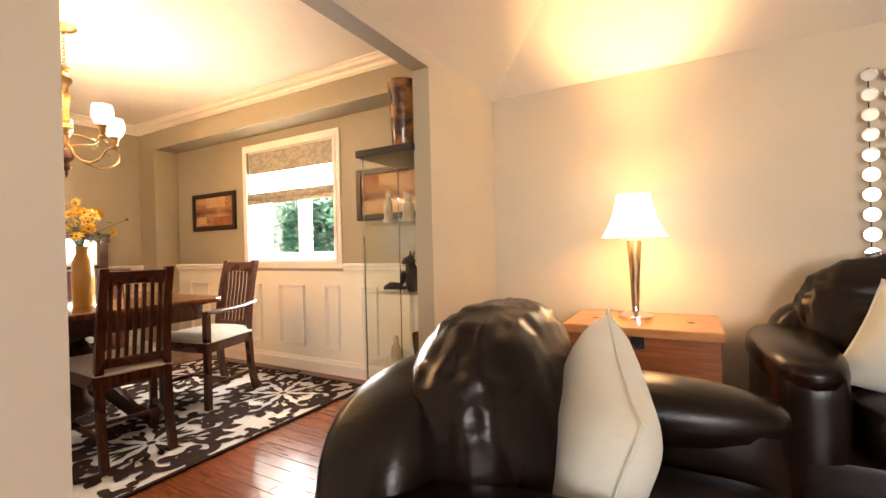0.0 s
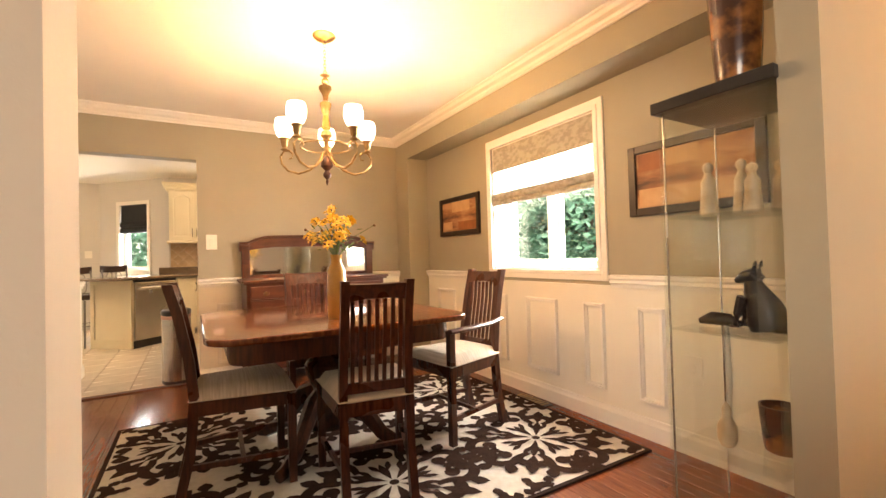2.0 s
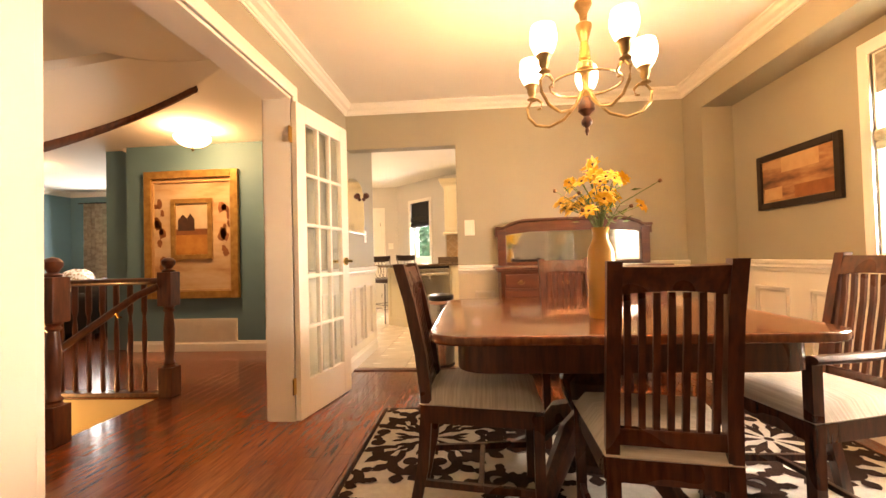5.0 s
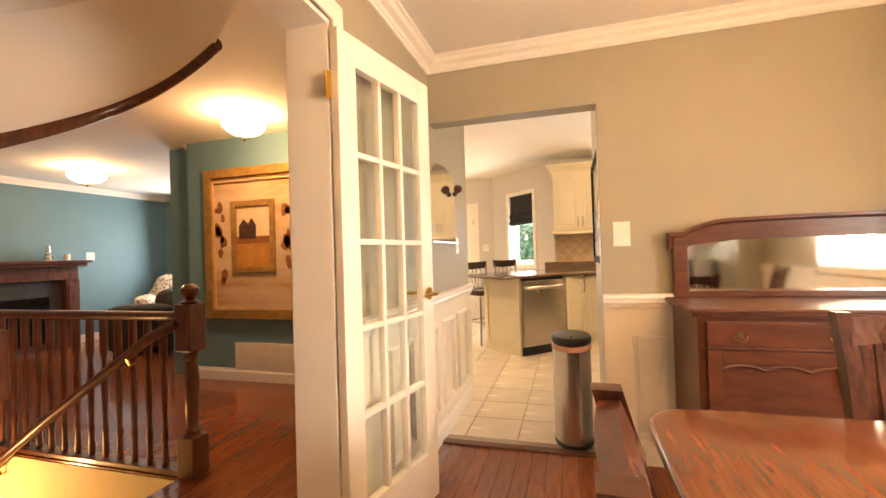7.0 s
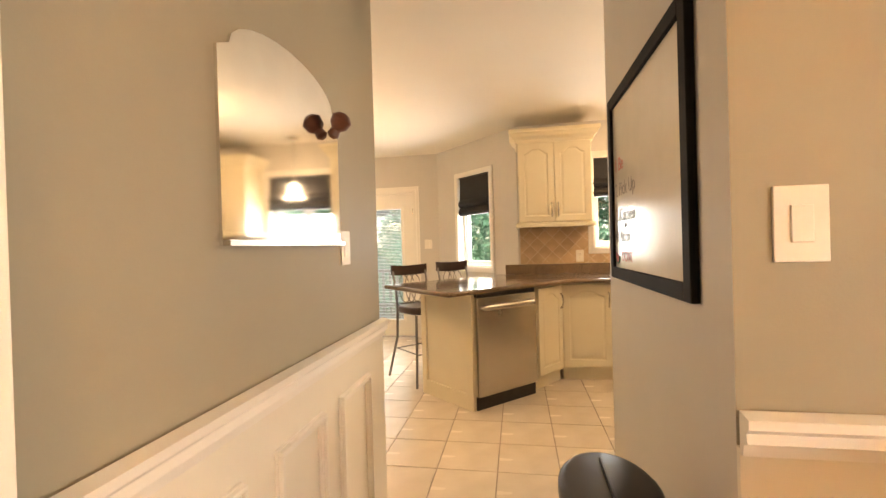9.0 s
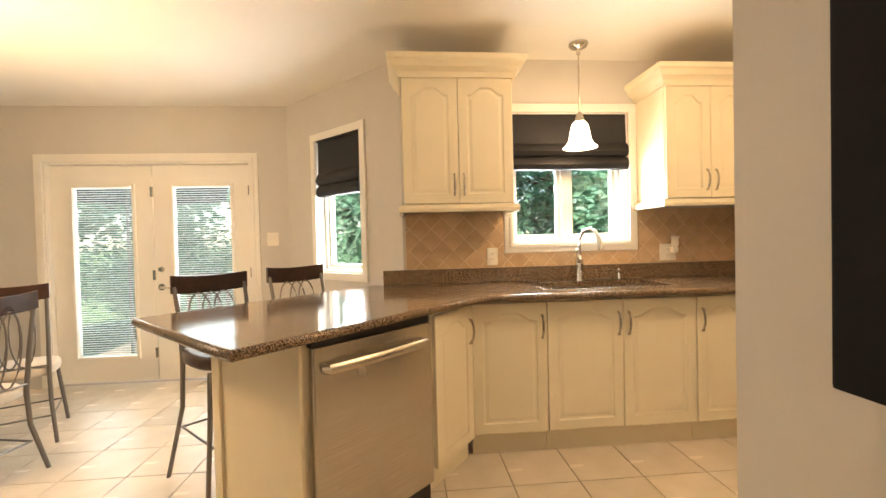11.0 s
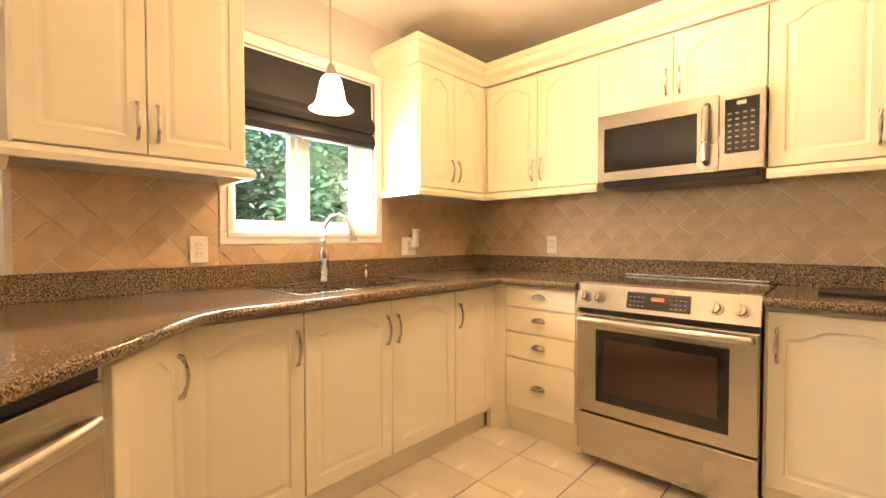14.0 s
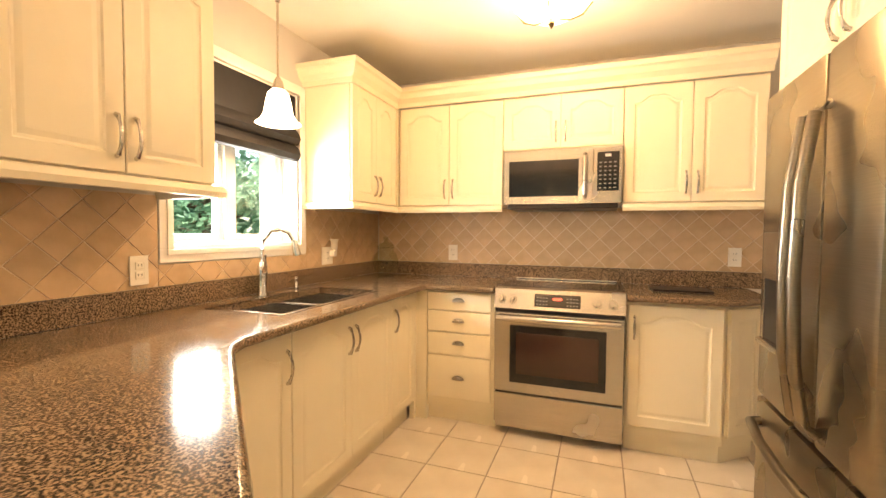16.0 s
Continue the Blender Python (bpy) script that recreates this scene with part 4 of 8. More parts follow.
# table with clipped corners on a twin pedestal
table = thing("dining_table", "polished dark wood dining table with clipped corners", "table", (-2.04, 1.715, 0.012))


def clipped(hx, hy, c):
    out = []
    for sx, sy in ((1, -1), (1, 1), (-1, 1), (-1, -1)):
        pts = []
        for k in range(5):
            a = math.pi / 2 * k / 4
            pts.append((hx - c + c * math.sin(a), hy - c + c * math.cos(a)))
        q = [(sx * x, sy * y) for x, y in pts]
        if sx * sy > 0:
            q = q[::-1]
        out += q
    return out


part("tabletop", prism(B(), clipped(0.605, 0.635, 0.13)[::-1], 0.715, 0.745, 0.010), M_TABLEWOOD, table, "polished reddish walnut top", smooth=40)
part("apron", prism(B(), clipped(0.53, 0.54, 0.10)[::-1], 0.615, 0.714, 0.004), M_DARKWOOD, table, smooth=40)
bm = B()
lathe(bm, [(0.11, 0.10), (0.13, 0.14), (0.09, 0.20), (0.075, 0.30), (0.12, 0.40), (0.13, 0.46), (0.08, 0.53), (0.14, 0.58), (0.16, 0.615)], seg=24)
part("pedestal", bm, M_DARKWOOD, table, smooth=40)
for k in range(4):
    a = radians(45 + 90 * k)
    bm = B()
    pts = [(math.cos(a) * r, math.sin(a) * r, z) for r, z in ((0.07, 0.30), (0.16, 0.27), (0.25, 0.17), (0.33, 0.08), (0.42, 0.035), (0.47, 0.03))]
    tube(bm, pts, [0.045, 0.045, 0.040, 0.034, 0.030, 0.026], 8, 1.2)
    part("foot", bm, M_DARKWOOD, table, smooth=True)

# vase of yellow flowers
M_VASE = material("amber_glazed_ceramic", (0.62, 0.36, 0.10), 0.22, color2=(0.50, 0.27, 0.06), scale=5, coat=0.5)
M_STEM = material("flower_stem", (0.13, 0.19, 0.05), 0.7, vary=0.2)
M_PETAL = material("yellow_petal", (0.80, 0.50, 0.04), 0.6, color2=(0.72, 0.40, 0.02), scale=20, vary=0.12)
M_SEED = material("brown_flower_eye", (0.16, 0.08, 0.03), 0.8)
vase = thing("vase_of_flowers", "tall amber ceramic vase holding yellow daisies on the table", "vase", (-1.80, 1.71, 0.757))
bm = B()
prof = [(0.046, 0.0), (0.050, 0.01), (0.054, 0.16), (0.048, 0.25), (0.030, 0.29), (0.028, 0.315), (0.034, 0.335), (0.030, 0.335), (0.024, 0.31), (0.02, 0.29)]
bmesh.ops.transform(lathe(bm, prof, seg=20), matrix=pose(0, 0, 0, 0, 0, 20), verts=bm.verts)
part("vase", bm, M_VASE, vase, smooth=40)
rnd = random.Random(5)
stems, petals, leaves = B(), B(), B()
for k in range(40):
    a, sp = rnd.uniform(0, 2 * math.pi), rnd.uniform(0.02, 0.165) if k < 34 else rnd.uniform(0.17, 0.25)
    hgt = 0.335 + rnd.uniform(0.10, 0.27) - sp * 0.35
    tip = Vector((sp * math.cos(a), sp * math.sin(a), hgt))
    tube(stems, [(0, 0, 0.30), (tip.x * 0.35, tip.y * 0.35, 0.33 + (hgt - 0.33) * 0.55), tip], 0.0016, 5)
    nrm = Vector((math.cos(a) * rnd.uniform(0.2, 1.1), math.sin(a) * rnd.uniform(0.2, 1.1), rnd.uniform(0.3, 1.0))).normalized()
    q = nrm.to_track_quat("Z", "Y").to_matrix().to_4x4()
    m = Matrix.Translation(tip) @ q
    big = k < 32
    if big:
        rr = rnd.uniform(0.030, 0.044)
        for j in range(9):
            t2 = 2 * math.pi * j / 9 + rnd.uniform(-0.1, 0.1)
            pts = [(0.006, -0.003, 0), (rr * 0.6, -0.009, rnd.uniform(0.0, 0.008)), (rr, 0, rnd.uniform(-0.006, 0.006)), (rr * 0.6, 0.009, rnd.uniform(0.0, 0.008)), (0.006, 0.003, 0)]
            petals.faces.new([petals.verts.new(m @ pose(0, 0, 0, 0, 0, math.degrees(t2)) @ Vector(p)) for p in pts])
    eye = B()
    bmesh.ops.create_icosphere(eye, subdivisions=1, radius=0.006 if big else 0.008, matrix=m)
    part("flower_eye", eye, M_SEED, vase)
for k in range(60):
    a, r, z = rnd.uniform(0, 6.28), rnd.uniform(0.02, 0.11), rnd.uniform(0.35, 0.50)
    m = Matrix.Translation((r * math.cos(a), r * math.sin(a), z)) @ pose(0, 0, 0, rnd.uniform(-60, 60), rnd.uniform(-60, 60), math.degrees(a))
    leaves.faces.new([leaves.verts.new(m @ Vector(p)) for p in ((0, 0, 0), (0.015, -0.006, 0.002), (0.04, 0, 0), (0.015, 0.006, 0.002))])
part("stems", stems, M_STEM, vase)
part("blossoms", petals, M_PETAL, vase, "yellow daisy petals")
part("leaves", leaves, M_STEM, vase)

# sideboard with a mirror gallery
sb = thing("sideboard", "antique mahogany sideboard with an oval-cornered mirror gallery", "sideboard", (-3.945, 1.41, 0))
D, W = 0.50, 1.27
bm = B()
box(bm, 0.01, 0.02, 0.14, D - 0.03, W - 0.02, 0.875, 0.004)
part("body", bm, M_SIDEWOOD, sb)
bm = B()
box(bm, 0.0, -0.005, 0.875, D, W + 0.005, 0.892, 0.006)
box(bm, 0.0, -0.018, 0.892, D + 0.015, W + 0.018, 0.912, 0.008)
part("top", bm, M_SIDEWOOD, sb)
for x in (0.04, D - 0.07):
    for y in (0.05, W - 0.05):
        bm = B()
        lathe(bm, [(0.022, 0.0), (0.03, 0.02), (0.022, 0.05), (0.034, 0.10), (0.038, 0.14)], (x, y, 0), 14)
        part("leg", bm, M_SIDEWOOD, sb, smooth=40)
for y0, y1 in ((0.05, 0.62), (0.65, 1.22)):
    bm = B()
    box(bm, D - 0.03, y0, 0.75, D - 0.008, y1, 0.855, 0.006)
    dr = part("drawer", bm, M_SIDEWOOD, sb)
    for yy in (y0 + 0.12, y1 - 0.12):
        bm = B()
        cyl(bm, (D - 0.008, yy, 0.80), (D + 0.004, yy, 0.80), 0.014, seg=12)
        tube(bm, [(D + 0.002, yy - 0.025, 0.80), (D + 0.012, yy - 0.02, 0.785), (D + 0.014, yy, 0.778), (D + 0.012, yy + 0.02, 0.785), (D + 0.002, yy + 0.025, 0.80)], 0.003, 6)
        part("pull", bm, M_BRONZE, dr, "antique brass bail pull")
    bm = B()
    for a0, a1, z0, z1 in ((y0, y0 + 0.055, 0.33, 0.735), (y1 - 0.055, y1, 0.33, 0.735), (y0 + 0.055, y1 - 0.055, 0.33, 0.385), (y0 + 0.055, y1 - 0.055, 0.68, 0.735)):
        box(bm, D - 0.03, a0, z0, D - 0.010, a1, z1, 0.003)
    box(bm, D - 0.03, y0 + 0.05, 0.38, D - 0.020, y1 - 0.05, 0.69)
    tube(bm, [(D - 0.012, y0 + 0.05 + (y1 - y0 - 0.1) * k / 12, 0.655 + 0.02 * abs(math.sin(k * math.pi / 4))) for k in range(13)], 0.006, 6)
    dd = part("door", bm, M_SIDEWOOD, sb)
    bm = B()
    yy = y1 - 0.10 if y0 < 0.3 else y0 + 0.10
    tube(bm, [(D - 0.008, yy, 0.66), (D + 0.01, yy, 0.63), (D + 0.006, yy, 0.60)], 0.004, 6)
    box(bm, D - 0.012, yy - 0.012, 0.60, D - 0.006, yy + 0.012, 0.68, 0.002)
    part("pull", bm, M_BRONZE, dd, "antique brass drop pull")
bm = B()
box(bm, D - 0.03, 0.05, 0.17, D - 0.008, W - 0.05, 0.315, 0.006)
part("lower_drawer", bm, M_SIDEWOOD, sb)
bm = B()
tube(bm, [(D - 0.006, 0.05 + k * 0.0975, 0.745) for k in range(13)], 0.006, 6)
tube(bm, [(D - 0.006, 0.05 + k * 0.0975, 0.323) for k in range(13)], 0.006, 6)
part("bead", bm, M_SIDEWOOD, sb)
# gallery: posts, shaped top rail and mirror
bm = B()
y0, y1, zt = 0.025, W + 0.03, 1.265
for a in (y0, y1 - 0.07):
    box(bm, 0.005, a, 0.913, 0.055, a + 0.07, 1.225, 0.004)
box(bm, 0.005, y0 + 0.07, 0.913, 0.05, y1 - 0.07, 0.945, 0.003)
n = 36
rings = []
for k in range(n + 1):
    u = k / n
    y = y0 - 0.02 + (y1 - y0 + 0.04) * u
    e = min(u, 1 - u)
    lift = 0.0 if e < 0.06 else 0.055 * min(1.0, (e - 0.06) / 0.12) ** 0.6 + 0.012 * math.sin(math.pi * u)
    dip = 0.02 if 0.065 < e < 0.20 else (0.045 if e <= 0.065 else 0.0)
    rings.append([bm.verts.new(p) for p in ((0.0, y, 1.180 + lift * 0.4 - dip * 0.3), (0.048, y, 1.180 + lift * 0.4 - dip * 0.3), (0.048, y, 1.225 + lift), (0.072, y, 1.235 + lift), (0.072, y, 1.252 + lift), (0.0, y, 1.252 + lift))])
for a, b in zip(rings, rings[1:]):
    for k in range(6):
        bm.faces.new((a[k], b[k], b[(k + 1) % 6], a[(k + 1) % 6]))
bm.faces.new(rings[0][::-1]), bm.faces.new(rings[-1])
bmesh.ops.recalc_face_normals(bm, faces=bm.faces)
part("mirror_frame", bm, M_SIDEWOOD, sb)
bm = B()
box(bm, 0.004, y0 + 0.06, 0.93, 0.024, y1 - 0.06, 1.22)
part("mirror", bm, M_MIRROR, sb, "silvered mirror glass")

# chandelier
M_AMBER = material("turned_copper_wood", (0.45, 0.20, 0.07), 0.25, 0.5)
ch = thing("chandelier", "antique brass chandelier with five lit frosted glass shades", "chandelier", (-2.043, 1.738, 0))
bm = B()
lathe(bm, [(0.066, CEIL - 0.001), (0.066, CEIL - 0.008), (0.045, CEIL - 0.026), (0.012, CEIL - 0.034), (0.006, CEIL - 0.05)], seg=24)
part("canopy", bm, M_BRONZE, ch, smooth=40)
bm = B()
for k in range(9):
    z = CEIL - 0.05 - 0.0200 * k
    pts = [(0.008 * math.cos(q) * (1 if k % 2 else 0.15), 0.008 * math.cos(q) * (0.15 if k % 2 else 1), z - 0.014 * math.sin(q) - 0.01) for q in [2 * math.pi * j / 8 for j in range(9)]]
    tube(bm, pts, 0.002, 5)
part("chain", bm, M_BRONZE, ch)
bm = B()
lathe(bm, [(0.004, 2.170), (0.03, 2.155), (0.008, 2.145), (0.02, 2.130), (0.022, 2.115), (0.012, 2.100), (0.036, 2.090), (0.038, 2.075), (0.018, 2.040), (0.014, 2.005), (0.034, 1.990), (0.034, 1.975), (0.024, 1.940), (0.016, 1.915)], seg=18)
part("upper_column", bm, M_BRONZE, ch, smooth=40)
bm = B()
lathe(bm, [(0.016, 1.915), (0.021, 1.885), (0.026, 1.840), (0.018, 1.830)], seg=18)
part("wood_column", bm, M_AMBER, ch, "copper coloured turned column", smooth=40)
bm = B()
lathe(bm, [(0.018, 1.830), (0.034, 1.820), (0.036, 1.795), (0.018, 1.775), (0.014, 1.735), (0.016, 1.675)], seg=18)
part("hub", bm, M_BRONZE, ch, smooth=40)
bm = B()
lathe(bm, [(0.016, 1.675), (0.036, 1.645), (0.036, 1.615), (0.012, 1.590), (0.024, 1.570), (0.022, 1.555), (0.006, 1.540), (0.009, 1.525), (0.002, 1.505)], seg=18)
part("finial", bm, M_DARKWOOD, ch, "dark turned finial", smooth=40)
bm = B()
tube(bm, [(0.15 * math.cos(2 * math.pi * k / 36), 0.15 * math.sin(2 * math.pi * k / 36), 1.730) for k in range(37)], 0.005, 6)
part("ring", bm, M_BRONZE, ch)
for k in range(5):
    a = radians(20 + 72 * k)
    c, s = math.cos(a), math.sin(a)
    bm = B()
    pts = [(0.02, 1.700), (0.05, 1.645), (0.10, 1.600), (0.17, 1.580), (0.235, 1.600), (0.275, 1.645), (0.28, 1.690), (0.255, 1.720), (0.225, 1.720), (0.205, 1.700), (0.21, 1.675), (0.228, 1.673)]
    tube(bm, [(c * r, s * r, z) for r, z in pts], [0.007] * 9 + [0.006, 0.005, 0.004], 7)
    arm = part("arm", bm, M_BRONZE, ch, smooth=True)
    bm = B()
    lathe(bm, [(0.012, 1.720), (0.024, 1.727), (0.012, 1.740), (0.020, 1.755), (0.022, 1.780), (0.034, 1.793), (0.03, 1.797)], (c * 0.255, s * 0.255, 0), 14)
    part("candle_cup", bm, M_BRONZE, arm, smooth=40)
    bm = B()
    lathe(bm, [(0.028, 1.797), (0.040, 1.810), (0.053, 1.845), (0.054, 1.875), (0.047, 1.910), (0.044, 1.910), (0.050, 1.875), (0.049, 1.845), (0.037, 1.813), (0.02, 1.801)], (c * 0.255, s * 0.255, 0), 20)
    sh = part("shade", bm, M_FROST, arm, "lit frosted glass shade", smooth=True)
    sh.visible_shadow = False


# pictures
M_PICFRAME = material("dark_picture_frame", (0.022, 0.012, 0.009), 0.35, color2=(0.014, 0.008, 0.006), scale=20)


def painting(name, base, dark, mid, scale):
    m = bpy.data.materials.new(name)
    m.use_nodes = True
    n, l = m.node_tree.nodes, m.node_tree.links
    b = n["Principled BSDF"]
    b.inputs["Roughness"].default_value = 0.55
    tc, mp, wv, no, rp = n.new("ShaderNodeTexCoord"), n.new("ShaderNodeMapping"), n.new("ShaderNodeTexNoise"), n.new("ShaderNodeTexNoise"), n.new("ShaderNodeValToRGB")
    mp.inputs["Scale"].default_value = (0.6, 0.6, 2.2)
    wv.inputs["Scale"].default_value, no.inputs["Scale"].default_value = scale, scale * 6
    l.new(tc.outputs["Object"], mp.inputs["Vector"]), l.new(mp.outputs["Vector"], wv.inputs["Vector"]), l.new(mp.outputs["Vector"], no.inputs["Vector"])
    ad = n.new("ShaderNodeMath")
    ad.operation = "MULTIPLY_ADD"
    ad.inputs[1].default_value = 0.25
    l.new(no.outputs["Fac"], ad.inputs[0]), l.new(wv.outputs["Fac"], ad.inputs[2])
    e = rp.color_ramp.elements
    e[0].position, e[0].color = 0.42, (*dark, 1)
    e[1].position, e[1].color = 0.75, (*base, 1)
    x = e.new(0.58)
    x.color = (*mid, 1)
    l.new(ad.outputs[0], rp.inputs["Fac"]), l.new(rp.outputs["Color"], b.inputs["Base Color"])
    return m


M_ART = painting("sepia_landscape_print", (0.46, 0.27, 0.13), (0.06, 0.025, 0.014), (0.28, 0.12, 0.05), 4.0)


def framed_picture(name, m, w, h, fw, art, frame_mat, label, depth=0.025, extras=None):
    """Local x across, z up from the lower corner, y towards the room."""
    p = thing(name, label, "picture")
    p.matrix_basis = m
    bm = B()
    for x0, x1, z0, z1 in ((0, fw, 0, h), (w - fw, w, 0, h), (fw, w - fw, 0, fw), (fw, w - fw, h - fw, h)):
        box(bm, x0, 0.002, z0, x1, depth, z1, 0.004)
    part("frame", bm, frame_mat, p)
    bm = B()
    box(bm, fw - 0.003, 0.004, fw - 0.003, w - fw + 0.003, 0.012, h - fw + 0.003)
    art_ob = part("print", bm, art, p)
    return p


M_DARKPATCH = material("dark_brown_print_ink", (0.07, 0.028, 0.015), 0.55, color2=(0.045, 0.02, 0.012), scale=12)
M_MIDPATCH = material("rust_print_ink", (0.30, 0.11, 0.04), 0.55, color2=(0.22, 0.08, 0.03), scale=12)
M_LIGHTPATCH = material("sand_print_ink", (0.55, 0.35, 0.18), 0.55, color2=(0.48, 0.29, 0.14), scale=12)


def patch(parent, x0, z0, x1, z1, mat, y=0.0125):
    bm = B()
    box(bm, x0, y - 0.002, z0, x1, y, z1)
    part("printed_field", bm, mat, parent)


pa = framed_picture("picture", Matrix.Translation((-2.665, 3.279, 1.27)) @ pose(0, 0, 0, 0, 0, 180), 0.70, 0.375, 0.045, M_ART, M_PICFRAME, "dark framed sepia landscape print on the wall")
patch(pa, 0.16, 0.23, 0.47, 0.33, M_LIGHTPATCH)
patch(pa, 0.47, 0.06, 0.64, 0.14, M_LIGHTPATCH)
patch(pa, 0.06, 0.05, 0.36, 0.13, M_MIDPATCH, 0.013)
pb = framed_picture("picture", Matrix.Translation((-0.44, 3.279, 1.265)) @ pose(0, 0, 0, 0, 0, 180), 0.70, 0.40, 0.045, M_ART, M_PICFRAME, "dark framed sepia landscape print behind the glass cabinet")
patch(pb, 0.30, 0.26, 0.52, 0.35, M_LIGHTPATCH)
patch(pb, 0.48, 0.25, 0.64, 0.35, M_MIDPATCH, 0.013)
patch(pb, 0.06, 0.05, 0.64, 0.15, M_LIGHTPATCH)

# glass display cabinet
gc = thing("display_cabinet", "tall frameless glass display cabinet with black top and base", "cabinet", (-0.46, 2.49, 0))
gw, gd, gh = 0.35, 0.37, 1.56
bm = B()
box(bm, 0, 0, 0.0, gw, gd, 0.06, 0.003)
part("base", bm, M_BLACK, gc)
bm = B()
box(bm, -0.015, -0.015, gh - 0.01, gw + 0.015, gd + 0.015, gh + 0.03, 0.004)
part("top", bm, M_BLACK, gc)
for x0, y0, x1, y1 in ((0.003, 0.003, 0.009, gd - 0.003), (gw - 0.009, 0.003, gw - 0.003, gd - 0.003), (0.010, 0.003, gw - 0.010, 0.009), (0.010, gd - 0.009, gw - 0.010, gd - 0.003)):
    bm = B()
    box(bm, x0, y0, 0.061, x1, y1, gh - 0.011)
    part("glass_pane", bm, M_CABGLASS, gc).visible_shadow = False
for z in (0.385, 0.785, 1.175):
    bm = B()
    box(bm, 0.012, 0.012, z, gw - 0.012, gd - 0.012, z + 0.006)
    part("glass_shelf", bm, M_CABGLASS, gc).visible_shadow = False
for x, y in ((0.014, 0.014), (0.014, gd - 0.014)):
    bm = B()
    cyl(bm, (x, y, 0.06), (x, y, gh - 0.01), 0.0035, seg=8)
    part("corner_rod", bm, M_NICKEL, gc)

M_FIGURE = material("carved_resin", (0.52, 0.42, 0.28), 0.6, color2=(0.40, 0.30, 0.18), scale=20, bump=0.3)
M_DARKFIG = material("black_carved_stone", (0.012, 0.010, 0.010), 0.35, bump=0.2)
M_TORTOISE = material("tortoiseshell_lacquer", (0.26, 0.10, 0.03), 0.22, color2=(0.05, 0.018, 0.010), scale=9, coat=0.5, mixat=(0.44, 0.58))
for x, y, h in ((-0.36, 2.62, 0.19), (-0.30, 2.72, 0.20), (-0.24, 2.66, 0.17), (-0.20, 2.76, 0.18)):
    bm = B()
    lathe(bm, [(0.026, 0), (0.030, 0.01), (0.022, h * 0.45), (0.024, h * 0.62), (0.012, h * 0.76), (0.010, h * 0.80), (0.017, h * 0.87), (0.015, h * 0.95), (0.003, h)], seg=12)
    o = part("figurine", bm, M_FIGURE, None, smooth=True, loc=(x, y, 1.181))
    tagged(o, "small carved pale wooden figurine on a glass shelf", "figurine", "figurines on the top shelf")
bm = B()
tube(bm, [(0.035, 0.01, 0.0), (0.030, 0.01, 0.03), (0.015, 0.005, 0.085), (-0.005, 0, 0.135), (-0.012, 0, 0.165)], [0.058, 0.064, 0.050, 0.034, 0.024], 14)
tube(bm, [(0.012, 0, 0.165), (-0.008, 0, 0.180), (-0.035, 0, 0.175), (-0.062, 0, 0.160)], [0.020, 0.030, 0.022, 0.009], 12)
for sy in (-0.016, 0.016):
    tube(bm, [(0.0, sy, 0.195), (0.006, sy * 1.2, 0.215), (0.010, sy * 1.3, 0.232)], [0.012, 0.008, 0.002], 8)
    tube(bm, [(-0.03, sy * 1.6, 0.11), (-0.048, sy * 1.6, 0.05), (-0.055, sy * 1.6, 0.012), (-0.075, sy * 1.6, 0.010)], [0.020, 0.015, 0.014, 0.010], 8)
tube(bm, [(0.085, 0.01, 0.012), (0.10, -0.03, 0.012), (0.075, -0.07, 0.012)], [0.014, 0.012, 0.006], 8)
tagged(part("figurine", bm, M_DARKFIG, None, smooth=True, loc=(-0.25, 2.68, 0.791)), "black carved stone figurine on a glass shelf", "figurine")
bm = B()
tube(bm, [(0, 0, 0.015), (0.04, 0.01, 0.028), (0.09, 0.02, 0.026), (0.13, 0.03, 0.012)], [0.010, 0.024, 0.022, 0.006], 10)
tagged(part("figurine", bm, M_DARKFIG, None, smooth=True, loc=(-0.42, 2.64, 0.791)), "low black carved stone figurine on a glass shelf", "figurine")
bm = B()
lathe(bm, [(0.045, 0), (0.05, 0.005), (0.060, 0.10), (0.063, 0.15), (0.057, 0.15), (0.05, 0.02)], seg=16)
tagged(part("pot", bm, M_TORTOISE, None, smooth=40, loc=(-0.21, 2.72, 0.391)), "small brown tortoiseshell pot on a glass shelf", "pot")
bm = B()
lathe(bm, [(0.02, 0), (0.03, 0.02), (0.030, 0.07), (0.014, 0.10), (0.016, 0.13), (0.003, 0.15)], seg=12)
tagged(part("figurine", bm, M_FIGURE, None, smooth=True, loc=(-0.33, 2.62, 0.391)), "small pale ceramic figurine on a glass shelf", "figurine")
bm = B()
lathe(bm, [(0.060, 0), (0.064, 0.01), (0.074, 0.16), (0.082, 0.34), (0.086, 0.385), (0.088, 0.40), (0.080, 0.40), (0.074, 0.32), (0.06, 0.05)], seg=24)
tagged(part("floor_vase", bm, M_TORTOISE, None, smooth=40, loc=(-0.27, 2.66, gh + 0.031)), "tall brown tortoiseshell vase on the glass cabinet", "vase")


